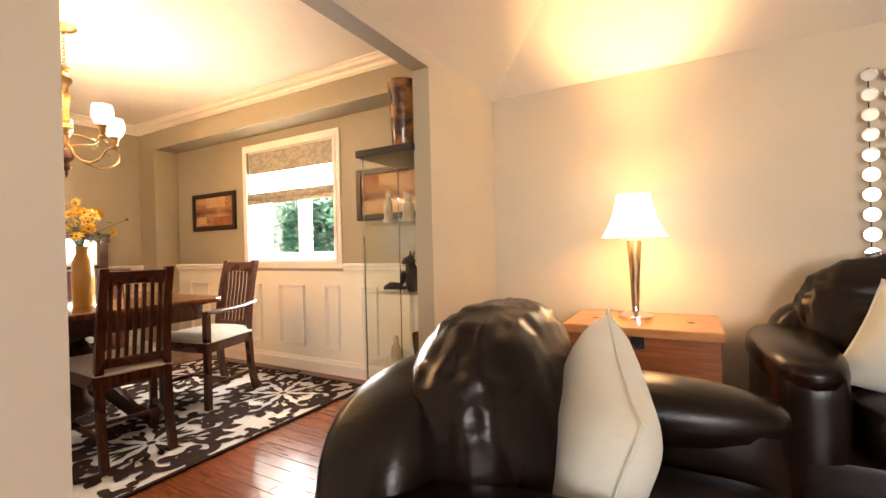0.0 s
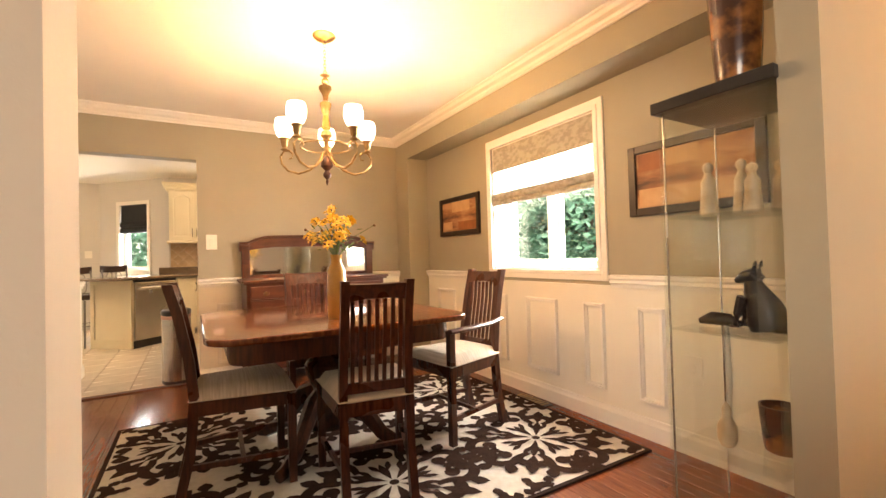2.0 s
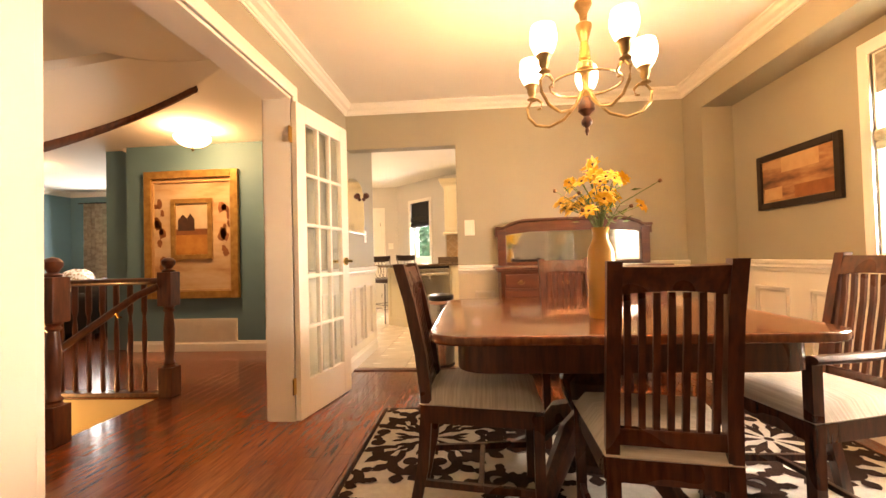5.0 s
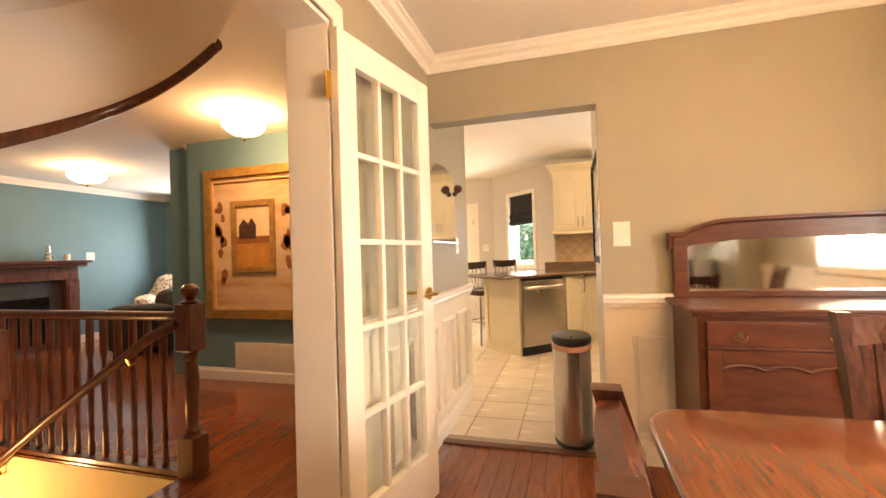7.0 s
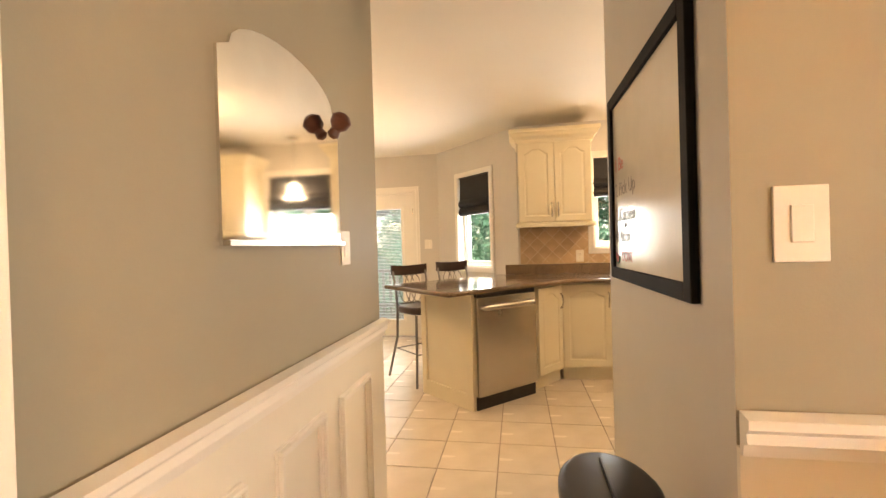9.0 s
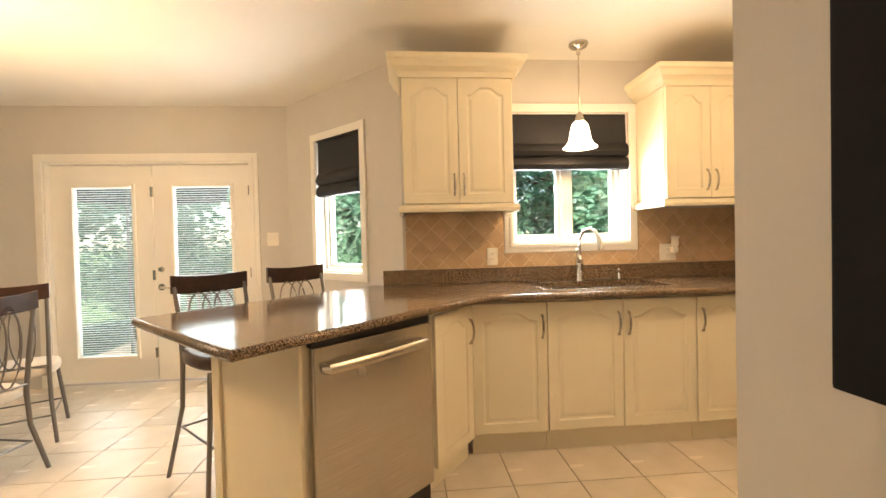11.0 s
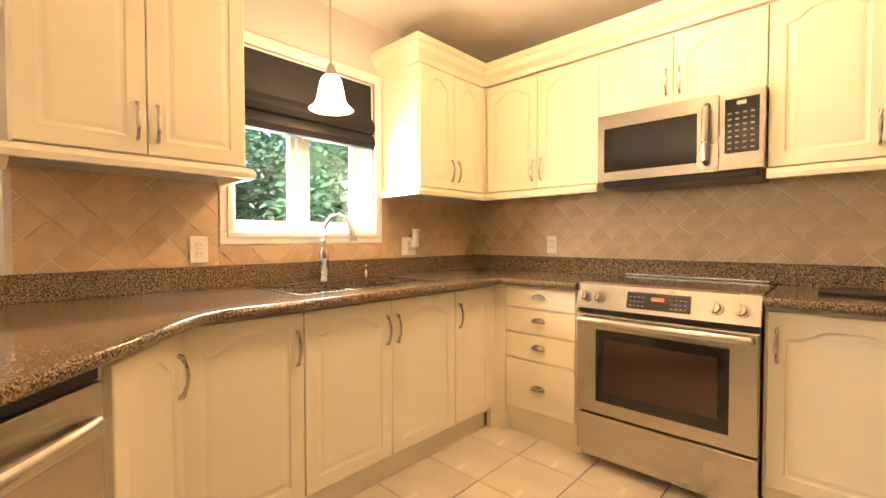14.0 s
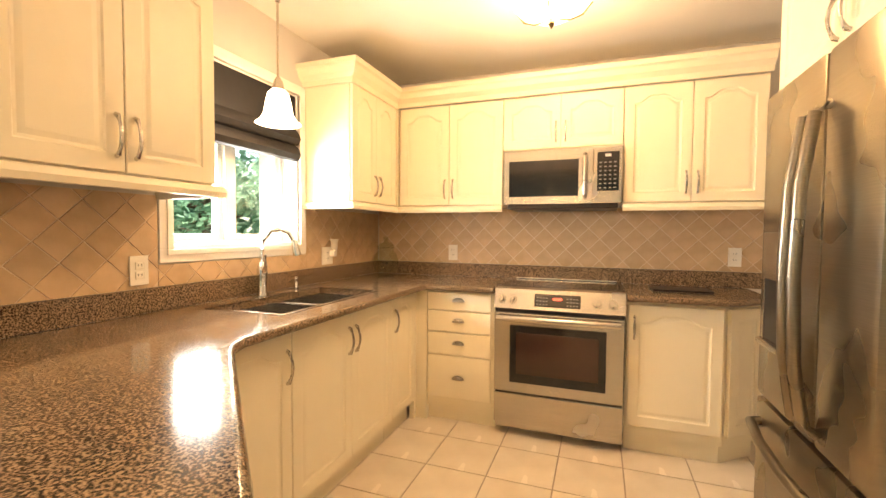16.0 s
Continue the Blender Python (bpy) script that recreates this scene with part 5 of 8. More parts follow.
# switches, outlets, vent
def wall_plate(name, m, w, h, rocker, label, category):
    p = thing(name, label, category)
    p.matrix_basis = m
    bm = B()
    box(bm, -w / 2, 0.001, -h / 2, w / 2, 0.007, h / 2, 0.002)
    part("plate", bm, M_PLASTIC, p)
    if rocker:
        bm = B()
        box(bm, -0.018, 0.006, -0.033, 0.018, 0.011, 0.033, 0.002)
        part("rocker", bm, M_PLASTIC, p)
    else:
        for z in (0.02, -0.02):
            bm = B()
            box(bm, -0.017, 0.006, z - 0.015, 0.017, 0.010, z + 0.015, 0.003)
            face = part("socket", bm, M_PLASTIC, p)
            bm = B()
            for x in (-0.007, 0.007):
                box(bm, x - 0.0012, 0.0095, z - 0.003, x + 0.0012, 0.0105, z + 0.007)
            part("slots", bm, M_BLACK, p)
    return p


RZ_E, RZ_W, RZ_N, RZ_S = -90, 90, 180, 0
wall_plate("light_switch", Matrix.Translation((-3.957, 1.194, 1.258)) @ pose(0, 0, 0, 0, 0, -90), 0.088, 0.135, True, "ivory dimmer switch on the taupe wall", "switch")
wall_plate("light_switch", Matrix.Translation((-4.56, 0.09, 1.24)), 0.075, 0.12, True, "ivory light switch on the passage wall", "switch")
wall_plate("light_switch", Matrix.Translation((-4.876, -1.115, 1.282)) @ pose(0, 0, 0, 0, 0, -90), 0.075, 0.12, True, "white light switch on the blue wall", "switch")
wall_plate("light_switch", Matrix.Translation((-8.73, -0.385, 1.268)) @ pose(0, 0, 0, 0, 0, -90), 0.10, 0.12, True, "white light switch beside the patio doors", "switch")
wall_plate("light_switch", Matrix.Translation((-6.28, -6.3, 1.32)), 0.12, 0.12, True, "white light switch beside the fireplace", "switch")
wall_plate("outlet", Matrix.Translation((-0.81, 3.268, 0.45)) @ pose(0, 0, 0, 0, 0, 180), 0.10, 0.135, False, "cream outlet on the wainscot", "outlet")
vent = thing("floor_vent", "dark bronze floor vent grille set in the hardwood", "vent", (-1.94, 3.17, 0))
bm = B()
box(bm, -0.16, -0.055, 0.0, 0.16, 0.055, 0.005, 0.002)
part("plate", bm, M_BLACK, vent)
for k in range(9):
    bm = B()
    box(bm, -0.14 + k * 0.032, -0.045, 0.005, -0.125 + k * 0.032, 0.045, 0.009, 0.001)
    part("louvre", bm, M_BRONZE, vent)

# mirror and bird ornament in the passage
ml = thing("wall_mirror", "arched frameless mirror on the passage wall", "mirror", (-4.20, 0.09, 1.25))
bm = B()
outline = [(-0.30, 0.0), (0.30, 0.0), (0.30, 0.42)] + [(0.26 * math.cos(a), 0.44 + 0.09 * math.sin(a)) for a in [math.pi * k / 12 for k in range(13)]] + [(-0.30, 0.42)]
lo = [bm.verts.new((x, 0.004, z)) for x, z in outline]
hi = [bm.verts.new((x, 0.012, z)) for x, z in outline]
for k in range(len(outline)):
    bm.faces.new((lo[k], lo[(k + 1) % len(outline)], hi[(k + 1) % len(outline)], hi[k]))
bm.faces.new(lo[::-1]), bm.faces.new(hi)
bmesh.ops.recalc_face_normals(bm, faces=bm.faces)
part("mirror_glass", bm, M_MIRROR, ml)
bm = B()
box(bm, -0.30, 0.012, 0.0, 0.30, 0.03, 0.012)
part("ledge", bm, M_NICKEL, ml)
bm = B()
lathe(bm, [(0.01, 0), (0.02, 0.01), (0.016, 0.03), (0.03, 0.045), (0.034, 0.07), (0.02, 0.085), (0.004, 0.09)], seg=12, m=Matrix.Translation((-4.42, 0.115, 1.60)) @ pose(0, 0, 0, -35, 0, 0))
tagged(part("wall_ornament", bm, M_SIDEWOOD, None, smooth=True), "small turned wooden wall ornament by the mirror", "ornament")

# memo board on the kitchen stub wall
M_BOARD = material("white_memo_board", (0.72, 0.68, 0.58), 0.18, coat=0.4)
M_INK = material("grey_marker_ink", (0.22, 0.20, 0.19), 0.6)
M_FRAMEBLACK = material("matt_black_frame", (0.010, 0.009, 0.009), 0.65, spec=0.15)
M_REDINK = material("red_marker_ink", (0.48, 0.12, 0.10), 0.6)
M_GREENINK = material("green_marker_ink", (0.04, 0.22, 0.13), 0.5)
wb = thing("memo_board", "black framed white memo board with handwritten notes", "board")
wb.matrix_basis = Matrix.Translation((-4.195, 1.21, 1.083)) @ pose(0, 0, 0, 0, 0, 180)
BW, BH = 0.86, 0.75
bm = B()
for x0, x1, z0, z1 in ((0, 0.046, 0, BH), (BW - 0.046, BW, 0, BH), (0.046, BW - 0.046, 0, 0.046), (0.046, BW - 0.046, BH - 0.046, BH)):
    box(bm, x0, 0.002, z0, x1, 0.024, z1, 0.003)
part("frame", bm, M_FRAMEBLACK, wb)
bm = B()
box(bm, 0.03, 0.003, 0.03, BW - 0.03, 0.012, BH - 0.03)
part("board", bm, M_BOARD, wb)


def lettering(parent, body, size, loc, mat, slant=0.0):
    cu = bpy.data.curves.new("text", "FONT")
    cu.body, cu.size, cu.extrude = body, size, 0.0004
    tmp = bpy.data.objects.new("lettering", cu)
    scene.collection.objects.link(tmp)
    dg = bpy.context.evaluated_depsgraph_get()
    me = bpy.data.meshes.new_from_object(tmp.evaluated_get(dg))
    bpy.data.objects.remove(tmp)
    me.materials.clear()
    me.materials.append(mat)
    ob = new("lettering", me)
    ob.parent = parent
    ob.matrix_basis = Matrix.Translation(loc) @ pose(0, 0, 0, 90, slant, 180)
    return ob


for txt, z, mat, size in (("1 Be", 0.435, M_REDINK, 0.076), ("2 Pick Up", 0.335, M_INK, 0.076), ("3 Kitchen", 0.232, M_INK, 0.076), ("24/7", 0.205, M_INK, 0.030), ("4 Alcon", 0.150, M_INK, 0.070)):
    lettering(wb, txt, size, (0.79 if txt != "24/7" else 0.66, 0.0135, z), mat)
lettering(wb, "DONT", 0.055, (0.705, 0.0135, 0.075), M_REDINK)
bm = B()
prism(bm, [(0.030 * math.cos(math.pi + math.pi * k / 8), 0.030 * math.sin(math.pi + math.pi * k / 8)) for k in range(9)], 0, 0.001, m=Matrix.Translation((0.77, 0.0135, 0.095)) @ pose(0, 0, 0, 90, 30, 180))
part("melon_drawing", bm, M_REDINK, wb, "red melon slice drawing")
bm = B()
tube(bm, [(0.77 + 0.033 * math.cos(math.pi + math.pi * k / 8), 0.0138, 0.095 + 0.033 * math.sin(math.pi + math.pi * k / 8)) for k in range(9)], 0.003, 5, 0.3)
part("melon_rind", bm, M_GREENINK, wb, "green rind drawing")

# trash can
M_PINKBAG = material("pink_bin_liner", (0.62, 0.36, 0.28), 0.5)
tc_ = thing("trash_can", "oval brushed steel trash can with a black swing lid", "trash can", (-4.18, 0.905, 0.0))


def oval(a, b, n=28):
    return [(a * math.cos(2 * math.pi * k / n), b * math.sin(2 * math.pi * k / n)) for k in range(n)]


part("body", prism(B(), oval(0.165, 0.115), 0.03, 0.585), M_STEEL, tc_, smooth=40)
part("base_ring", prism(B(), oval(0.167, 0.117), 0.0, 0.032, 0.006), M_BLACK, tc_, smooth=40)
part("liner", prism(B(), oval(0.168, 0.118), 0.575, 0.605, 0.004), M_PINKBAG, tc_, "pink bin liner edge", smooth=40)
bm = prism(B(), oval(0.170, 0.120), 0.604, 0.655, 0.02)
part("lid", bm, M_BLACK, tc_, smooth=50)
bm = B()
box(bm, -0.11, -0.004, 0.653, 0.11, 0.004, 0.664, 0.002)
part("lid_hinge", bm, M_BLACK, tc_)

# ---- kitchen ----
def cathedral_door(parent, w, h, m, handle=None, arch=True, name="door", hz=None):
    """A cabinet door with a recessed panel and an arched top rail. Local x across, z up, y out of the cabinet."""
    bm = B()
    f, n = 0.058, 14
    drop = 0.045 if arch else 0.0
    inner, outer = [(f, f), (w - f, f)], [(0, 0), (w, 0)]
    for k in range(n + 1):
        u = 1 - k / n
        s = abs(u * 2 - 1)
        q = min(max((0.86 - s) / 0.62, 0), 1)
        q = q * q * (3 - 2 * q)
        x = f + (w - 2 * f) * u
        inner.append((x, h - f - drop * (1 - q)))
        outer.append((w if k == 0 else 0 if k == n else x, h))

    def inset(pts, d):
        return [(x + (d if x < w * 0.5 - 0.001 else -d if x > w * 0.5 + 0.001 else 0) * (1 if x in (pts[0][0], pts[1][0]) else 0), z + (d if z < h * 0.5 else -d)) for x, z in pts]
    rings = []
    for pts, y in ((inset(outer, 0.0015), 0.0), (inset(outer, 0.0015), 0.018), (inset(outer, 0.0045), 0.021), (inner, 0.021), (inset(inner, 0.005), 0.015), (inset(inner, 0.014), 0.0135), (inset(inner, 0.030), 0.0165)):
        rings.append([bm.verts.new((x, y, z)) for x, z in pts])
    for a, b in zip(rings, rings[1:]):
        for k in range(len(a)):
            j = (k + 1) % len(a)
            bm.faces.new((a[k], a[j], b[j], b[k]))
    bm.faces.new(rings[-1])
    bm.faces.new(rings[0][::-1])
    bmesh.ops.recalc_face_normals(bm, faces=bm.faces)
    d = part(name, bm, M_CAB, parent)
    d.matrix_basis = m
    if handle is not None:
        hx, z0 = handle
        bow_handle(d, hx, 0.021, z0)
    return d


def bow_handle(parent, x, y, z0, ln=0.13):
    bm = B()
    tube(bm, [(x, y, z0), (x, y + 0.012, z0 + 0.004), (x, y + 0.026, z0 + ln * 0.3), (x, y + 0.029, z0 + ln * 0.5), (x, y + 0.026, z0 + ln * 0.7), (x, y + 0.012, z0 + ln - 0.004), (x, y, z0 + ln)], [0.006, 0.007, 0.0055, 0.006, 0.0055, 0.007, 0.006], 8, 1.3)
    part("handle", bm, M_NICKEL, parent, "satin nickel bow handle", smooth=True)


def frame_of(origin, out):
    """A pose whose local y is the way out and x runs along the face."""
    a = math.degrees(math.atan2(out[1], out[0])) - 90
    return Matrix.Translation(origin) @ pose(0, 0, 0, 0, 0, a)


KICK, DTOP = 0.13, 0.862
# sink run: out is +x, so local x runs towards -y
def base_unit(name, y0, y1, doors, label):
    u = thing(name, label, "cabinet", (-7.66, y0, 0), group="base cabinets")
    bm = B()
    sunk = len(doors) > 1
    box(bm, 0.0, 0.001, KICK - 0.02, 0.585, y1 - y0 - 0.001, 0.69 if sunk else 0.881)
    part("body", bm, M_CAB, u)
    if sunk:
        bm = B()
        box(bm, 0.563, 0.001, 0.6905, 0.585, y1 - y0 - 0.001, 0.881)
        part("front_rail", bm, M_CAB, u)
    bm = B()
    box(bm, 0.0, 0.001, 0.0, 0.55, y1 - y0 - 0.001, KICK - 0.021)
    part("plinth", bm, M_CAB, u)
    n = len(doors)
    w = (y1 - y0) / n
    for k, side in enumerate(doors):
        m = Matrix.Translation((0.586, (k + 1) * w, KICK)) @ pose(0, 0, 0, 0, 0, -90)
        cathedral_door(u, w, DTOP - KICK, m, (0.03 if side == "n" else w - 0.03, 0.53))
    return u


base_unit("base_cabinet", 1.172, 1.598, ["n"], "cream base cabinet with a cathedral-arch door")
base_unit("base_cabinet", 1.600, 2.484, ["n", "s"], "cream sink base cabinet with two cathedral-arch doors")
base_unit("base_cabinet", 2.486, 2.815, ["s"], "cream base cabinet with a narrow arched door in the corner")
# slanted unit between dishwasher and sink run
p0, p1 = Vector((-7.055, 1.165, 0)), Vector((-6.735, 0.925, 0))
d = (p1 - p0)
u = thing("base_cabinet", "narrow slanted cream base cabinet beside the dishwasher", "cabinet", group="base cabinets")
prism_poly = [(p0.x, p0.y), (p1.x, p1.y), (-7.05, 0.62), (-7.5, 0.95), (-7.5, 1.168)]
part("body", prism(B(), prism_poly, KICK - 0.02, 0.881), M_CAB, u)
part("plinth", prism(B(), [(-7.08, 1.14), (-6.77, 0.905), (-7.05, 0.65), (-7.4, 0.95)], 0.0, KICK - 0.021), M_CAB, u)
outn = Vector((-d.y, d.x, 0)).normalized()
m = Matrix.Translation(p0 + d.normalized() * 0.02 + outn * 0.002 + Vector((0, 0, KICK))) @ pose(0, 0, 0, 0, 0, math.degrees(math.atan2(outn.y, outn.x)) - 90)
cathedral_door(u, d.length - 0.03, DTOP - KICK, m, (0.035, 0.53))
# peninsula carcass
pb_ = thing("peninsula_base", "cream peninsula carcass with a panelled end", "cabinet")
part("body", prism(B(), [(-6.262, 0.440), (-6.725, 0.905), (-7.04, 0.60), (-7.62, 0.70), (-6.655, -0.022)], 0.0, 0.881), M_CAB, pb_)
e0, e1 = Vector((-6.262, 0.440, 0)), Vector((-6.655, -0.022, 0))
dd = e0 - e1
nn = Vector((dd.y, -dd.x, 0)).normalized()
m = Matrix.Translation(e0 + nn * 0.001) @ pose(0, 0, 0, 0, 0, math.degrees(math.atan2(nn.y, nn.x)) - 90)
ln = dd.length
for x0, x1, z0, z1 in ((-0.012, 0.06, 0.0, 0.88), (ln - 0.06, ln, 0.0, 0.88), (0.06, ln - 0.06, 0.0, 0.12), (0.06, ln - 0.06, 0.82, 0.88)):
    o = part("end_panel_rail", box(B(), x0, 0, z0, x1, 0.014, z1, 0.003), M_CAB, pb_)
    o.matrix_basis = m
# dishwasher
q0, q1 = Vector((-6.272, 0.462, 0)), Vector((-6.705, 0.905, 0))
dv = (q1 - q0)
nd = Vector((-dv.y, dv.x, 0)).normalized()
nd = nd if nd.x > 0 else -nd
dw = thing("dishwasher", "stainless steel dishwasher under the peninsula counter", "dishwasher")
dw.matrix_basis = Matrix.Translation(q0 + nd * 0.004) @ pose(0, 0, 0, 0, 0, math.degrees(math.atan2(nd.y, nd.x)) - 90)
W = dv.length
sgn = 1
bm = B()
box(bm, -W + 0.004, 0.0, 0.105, -0.004, 0.03, 0.845, 0.006)
door = part("door", bm, M_STEEL, dw)
bm = B()
box(bm, -W + 0.004, -0.02, 0.0, -0.004, 0.004, 0.10)
part("kick_plate", bm, M_BLACK, dw)
# black strip put in for the shaded gap between door and counter
bm = B()
box(bm, -W + 0.004, -0.02, 0.847, -0.004, 0.018, 0.879)
part("control_edge", bm, M_BLACK, dw)
bm = B()
tube(bm, [(-W + 0.05, 0.03, 0.765), (-W + 0.055, 0.055, 0.766), (-W * 0.75, 0.068, 0.768), (-W * 0.5, 0.073, 0.768), (-W * 0.25, 0.068, 0.768), (-0.055, 0.055, 0.766), (-0.05, 0.03, 0.765)], 0.016, 10, 1.25)
part("handle", bm, M_STEEL, dw, "stainless bow handle", smooth=True)
bm = B()
box(bm, -0.10, 0.0302, 0.80, -0.06, 0.031, 0.808)
part("badge", bm, M_NICKEL, dw)

# north run
un = thing("drawer_cabinet", "cream base cabinet with four drawers beside the range", "cabinet", (-6.98, 2.868, 0), group="base cabinets")
bm = B()
box(bm, 0.0, 0.0, KICK - 0.02, 0.462, 0.55, 0.881)
part("body", bm, M_CAB, un)
bm = B()
box(bm, 0.0, 0.03, 0.0, 0.462, 0.55, KICK - 0.021)
part("plinth", bm, M_CAB, un)
for z0, z1 in ((0.752, 0.868), (0.608, 0.744), (0.456, 0.600), (0.165, 0.448)):
    bm = B()
    box(bm, 0.004, -0.019, z0, 0.438, -0.0005, z1, 0.005)
    dr = part("drawer", bm, M_CAB, un)
    bm = B()
    zc = (z0 + z1) / 2 - (0.0 if z1 - z0 < 0.2 else 0.01)
    n = 9
    a = []
    for k in range(n + 1):
        t = math.pi * k / n
        a.append([bm.verts.new((0.221 + 0.042 * math.cos(t) * s2, -0.019 - dep, zc + 0.026 * math.sin(t) * s2)) for s2, dep in ((1.0, 0.0), (0.95, 0.012), (0.6, 0.022), (0.05, 0.024))])
    for k in range(n):
        for j in range(3):
            bm.faces.new((a[k][j], a[k + 1][j], a[k + 1][j + 1], a[k][j + 1]))
    r = bmesh.ops.solidify(bm, geom=bm.faces[:], thickness=0.002)
    bmesh.ops.recalc_face_normals(bm, faces=bm.faces)
    part("cup_pull", bm, M_NICKEL, dr, "satin nickel cup pull", smooth=True)
bm = B()
box(bm, -0.11, -0.018, 0.0, -0.001, 0.2, 0.881)
box(bm, -0.11, -0.054, 0.0, -0.078, -0.0181, 0.881)
part("corner_filler", bm, M_CAB, un)
ur = thing("base_cabinet", "cream base cabinet with one arched door beside the range", "cabinet", (-5.752, 2.868, 0), group="base cabinets")
bm = B()
prism(bm, [(0.0, 0.0), (0.49, 0.0), (0.70, 0.17), (0.70, 0.55), (0.0, 0.55)], KICK - 0.02, 0.881)
part("body", bm, M_CAB, ur)
part("plinth", prism(B(), [(0.0, 0.03), (0.48, 0.03), (0.68, 0.20), (0.68, 0.55), (0.0, 0.55)], 0.0, KICK - 0.021), M_CAB, ur)
cathedral_door(ur, 0.472, DTOP - 0.165, Matrix.Translation((0.482, -0.001, 0.165)) @ pose(0, 0, 0, 0, 0, 180), (0.44, 0.50))
cathedral_door(ur, 0.25, DTOP - 0.165, Matrix.Translation((0.695, 0.164, 0.165)) @ pose(0, 0, 0, 0, 0, 180 + 39), None, False)

# worktop with the sink cut out
ct = thing("countertop", "polished brown speckled granite countertop with peninsula", "countertop")
bm = B()
Z0, Z1 = 0.882, 0.918
for poly in ([(-5.99, 0.317), (-6.93, 1.17), (-6.985, 1.27), (-6.985, 1.62), (-7.66, 1.62), (-7.66, 0.68), (-7.72, 0.60), (-6.645, -0.333)],
             [(-7.12, 1.62), (-6.985, 1.62), (-6.985, 2.42), (-7.12, 2.42)],
             [(-7.66, 1.62), (-7.52, 1.62), (-7.52, 2.42), (-7.66, 2.42)],
             [(-7.66, 2.42), (-6.985, 2.42), (-6.985, 2.81), (-6.517, 2.81), (-6.517, 3.42), (-7.66, 3.42)],
             ):
    prism(bm, poly, Z0, Z1)
part("slab", bm, M_GRANITE, ct)
part("right_slab", prism(B(), [(-5.752, 2.81), (-5.25, 2.81), (-5.02, 3.0), (-5.02, 3.42), (-5.752, 3.42)], Z0, Z1), M_GRANITE, ct)
bm = B()
zc, rr = (Z0 + Z1) / 2, (Z1 - Z0) / 2
tube(bm, [(-6.645, -0.333, zc), (-6.60, -0.288, zc), (-6.03, 0.275, zc), (-5.995, 0.315, zc), (-6.04, 0.362, zc), (-6.90, 1.143, zc), (-6.95, 1.20, zc), (-6.985, 1.28, zc), (-6.985, 1.5, zc), (-6.985, 2.4, zc), (-6.985, 2.79, zc), (-6.965, 2.81, zc), (-6.6, 2.81, zc), (-6.517, 2.81, zc)], rr, 12)
part("bullnose", bm, M_GRANITE, ct, smooth=True)
bm = B()
tube(bm, [(-5.752, 2.81, zc), (-5.3, 2.81, zc), (-5.25, 2.815, zc), (-5.02, 3.0, zc)], rr, 12)
part("bullnose", bm, M_GRANITE, ct, smooth=True)
for x0, y0, x1, y1 in ((-7.68, 0.66, -7.66, 3.44), (-7.66, 3.42, -4.62, 3.44)):
    bm = B()
    box(bm, x0, y0, Z1 + 0.0005, x1, y1, 1.02, 0.002)
    part("upstand", bm, M_GRANITE, ct)

sink = thing("sink", "double-bowl undermount stainless steel sink", "sink", (-7.32, 2.02, 0.88))
for y0, y1 in ((-0.395, -0.012), (0.012, 0.395)):
    bm = B()
    t, dp = 0.003, 0.17
    box(bm, -0.205, y0, -dp, 0.205, y1, -dp + t)
    for a in ((-0.205, y0, -0.205 + t, y1), (0.205 - t, y0, 0.205, y1), (-0.205 + t, y0, 0.205 - t, y0 + t), (-0.205 + t, y1 - t, 0.205 - t, y1)):
        box(bm, a[0], a[1], -dp + t, a[2], a[3], 0.003)
    part("bowl", bm, M_STEEL, sink)
    bm = B()
    cyl(bm, (0, (y0 + y1) / 2, -dp + t), (0, (y0 + y1) / 2, -dp + t + 0.004), 0.04, seg=18)
    part("drain", bm, M_CHROME, sink)
bm = B()
box(bm, -0.205, -0.012, -0.17, 0.205, 0.012, 0.012, 0.004)
part("divider", bm, M_STEEL, sink)
bm = B()
for a in ((-0.21, -0.41, -0.195, 0.41), (0.195, -0.41, 0.21, 0.41), (-0.195, -0.41, 0.195, -0.39), (-0.195, 0.39, 0.195, 0.41)):
    box(bm, a[0], a[1], 0.0385, a[2], a[3], 0.0405)
part("rim", bm, M_STEEL, sink)
fc = thing("faucet", "chrome gooseneck pull-down faucet behind the sink", "faucet", (-7.585, 2.01, 0.918))
bm = B()
lathe(bm, [(0.03, 0), (0.03, 0.008), (0.024, 0.02), (0.026, 0.10), (0.028, 0.14), (0.020, 0.165), (0.012, 0.18)], seg=18)
part("body", bm, M_CHROME, fc, smooth=40)
bm = B()
tube(bm, [(0, 0, 0.17), (0, 0, 0.25), (0.01, 0.004, 0.30), (0.045, 0.02, 0.345), (0.09, 0.04, 0.355), (0.13, 0.06, 0.335), (0.15, 0.07, 0.29)], [0.011] * 5 + [0.013, 0.014], 12)
part("spout", bm, M_CHROME, fc, smooth=True)
bm = B()
cyl(bm, (0.15, 0.07, 0.295), (0.165, 0.078, 0.215), 0.016, 0.022, 14)
part("spray_head", bm, M_CHROME, fc, smooth=40)
bm = B()
tube(bm, [(0.02, -0.01, 0.13), (0.05, -0.03, 0.16), (0.06, -0.04, 0.22)], [0.012, 0.010, 0.007], 10)
part("lever", bm, M_CHROME, fc, smooth=True)
bm = B()
lathe(bm, [(0.012, 0), (0.012, 0.03), (0.008, 0.035), (0.008, 0.06), (0.012, 0.065), (0.003, 0.075)], seg=12)
tagged(part("soap_pump", bm, M_CHROME, None, smooth=40, loc=(-7.60, 2.30, 0.919)), "small chrome soap pump on the granite counter", "soap pump")

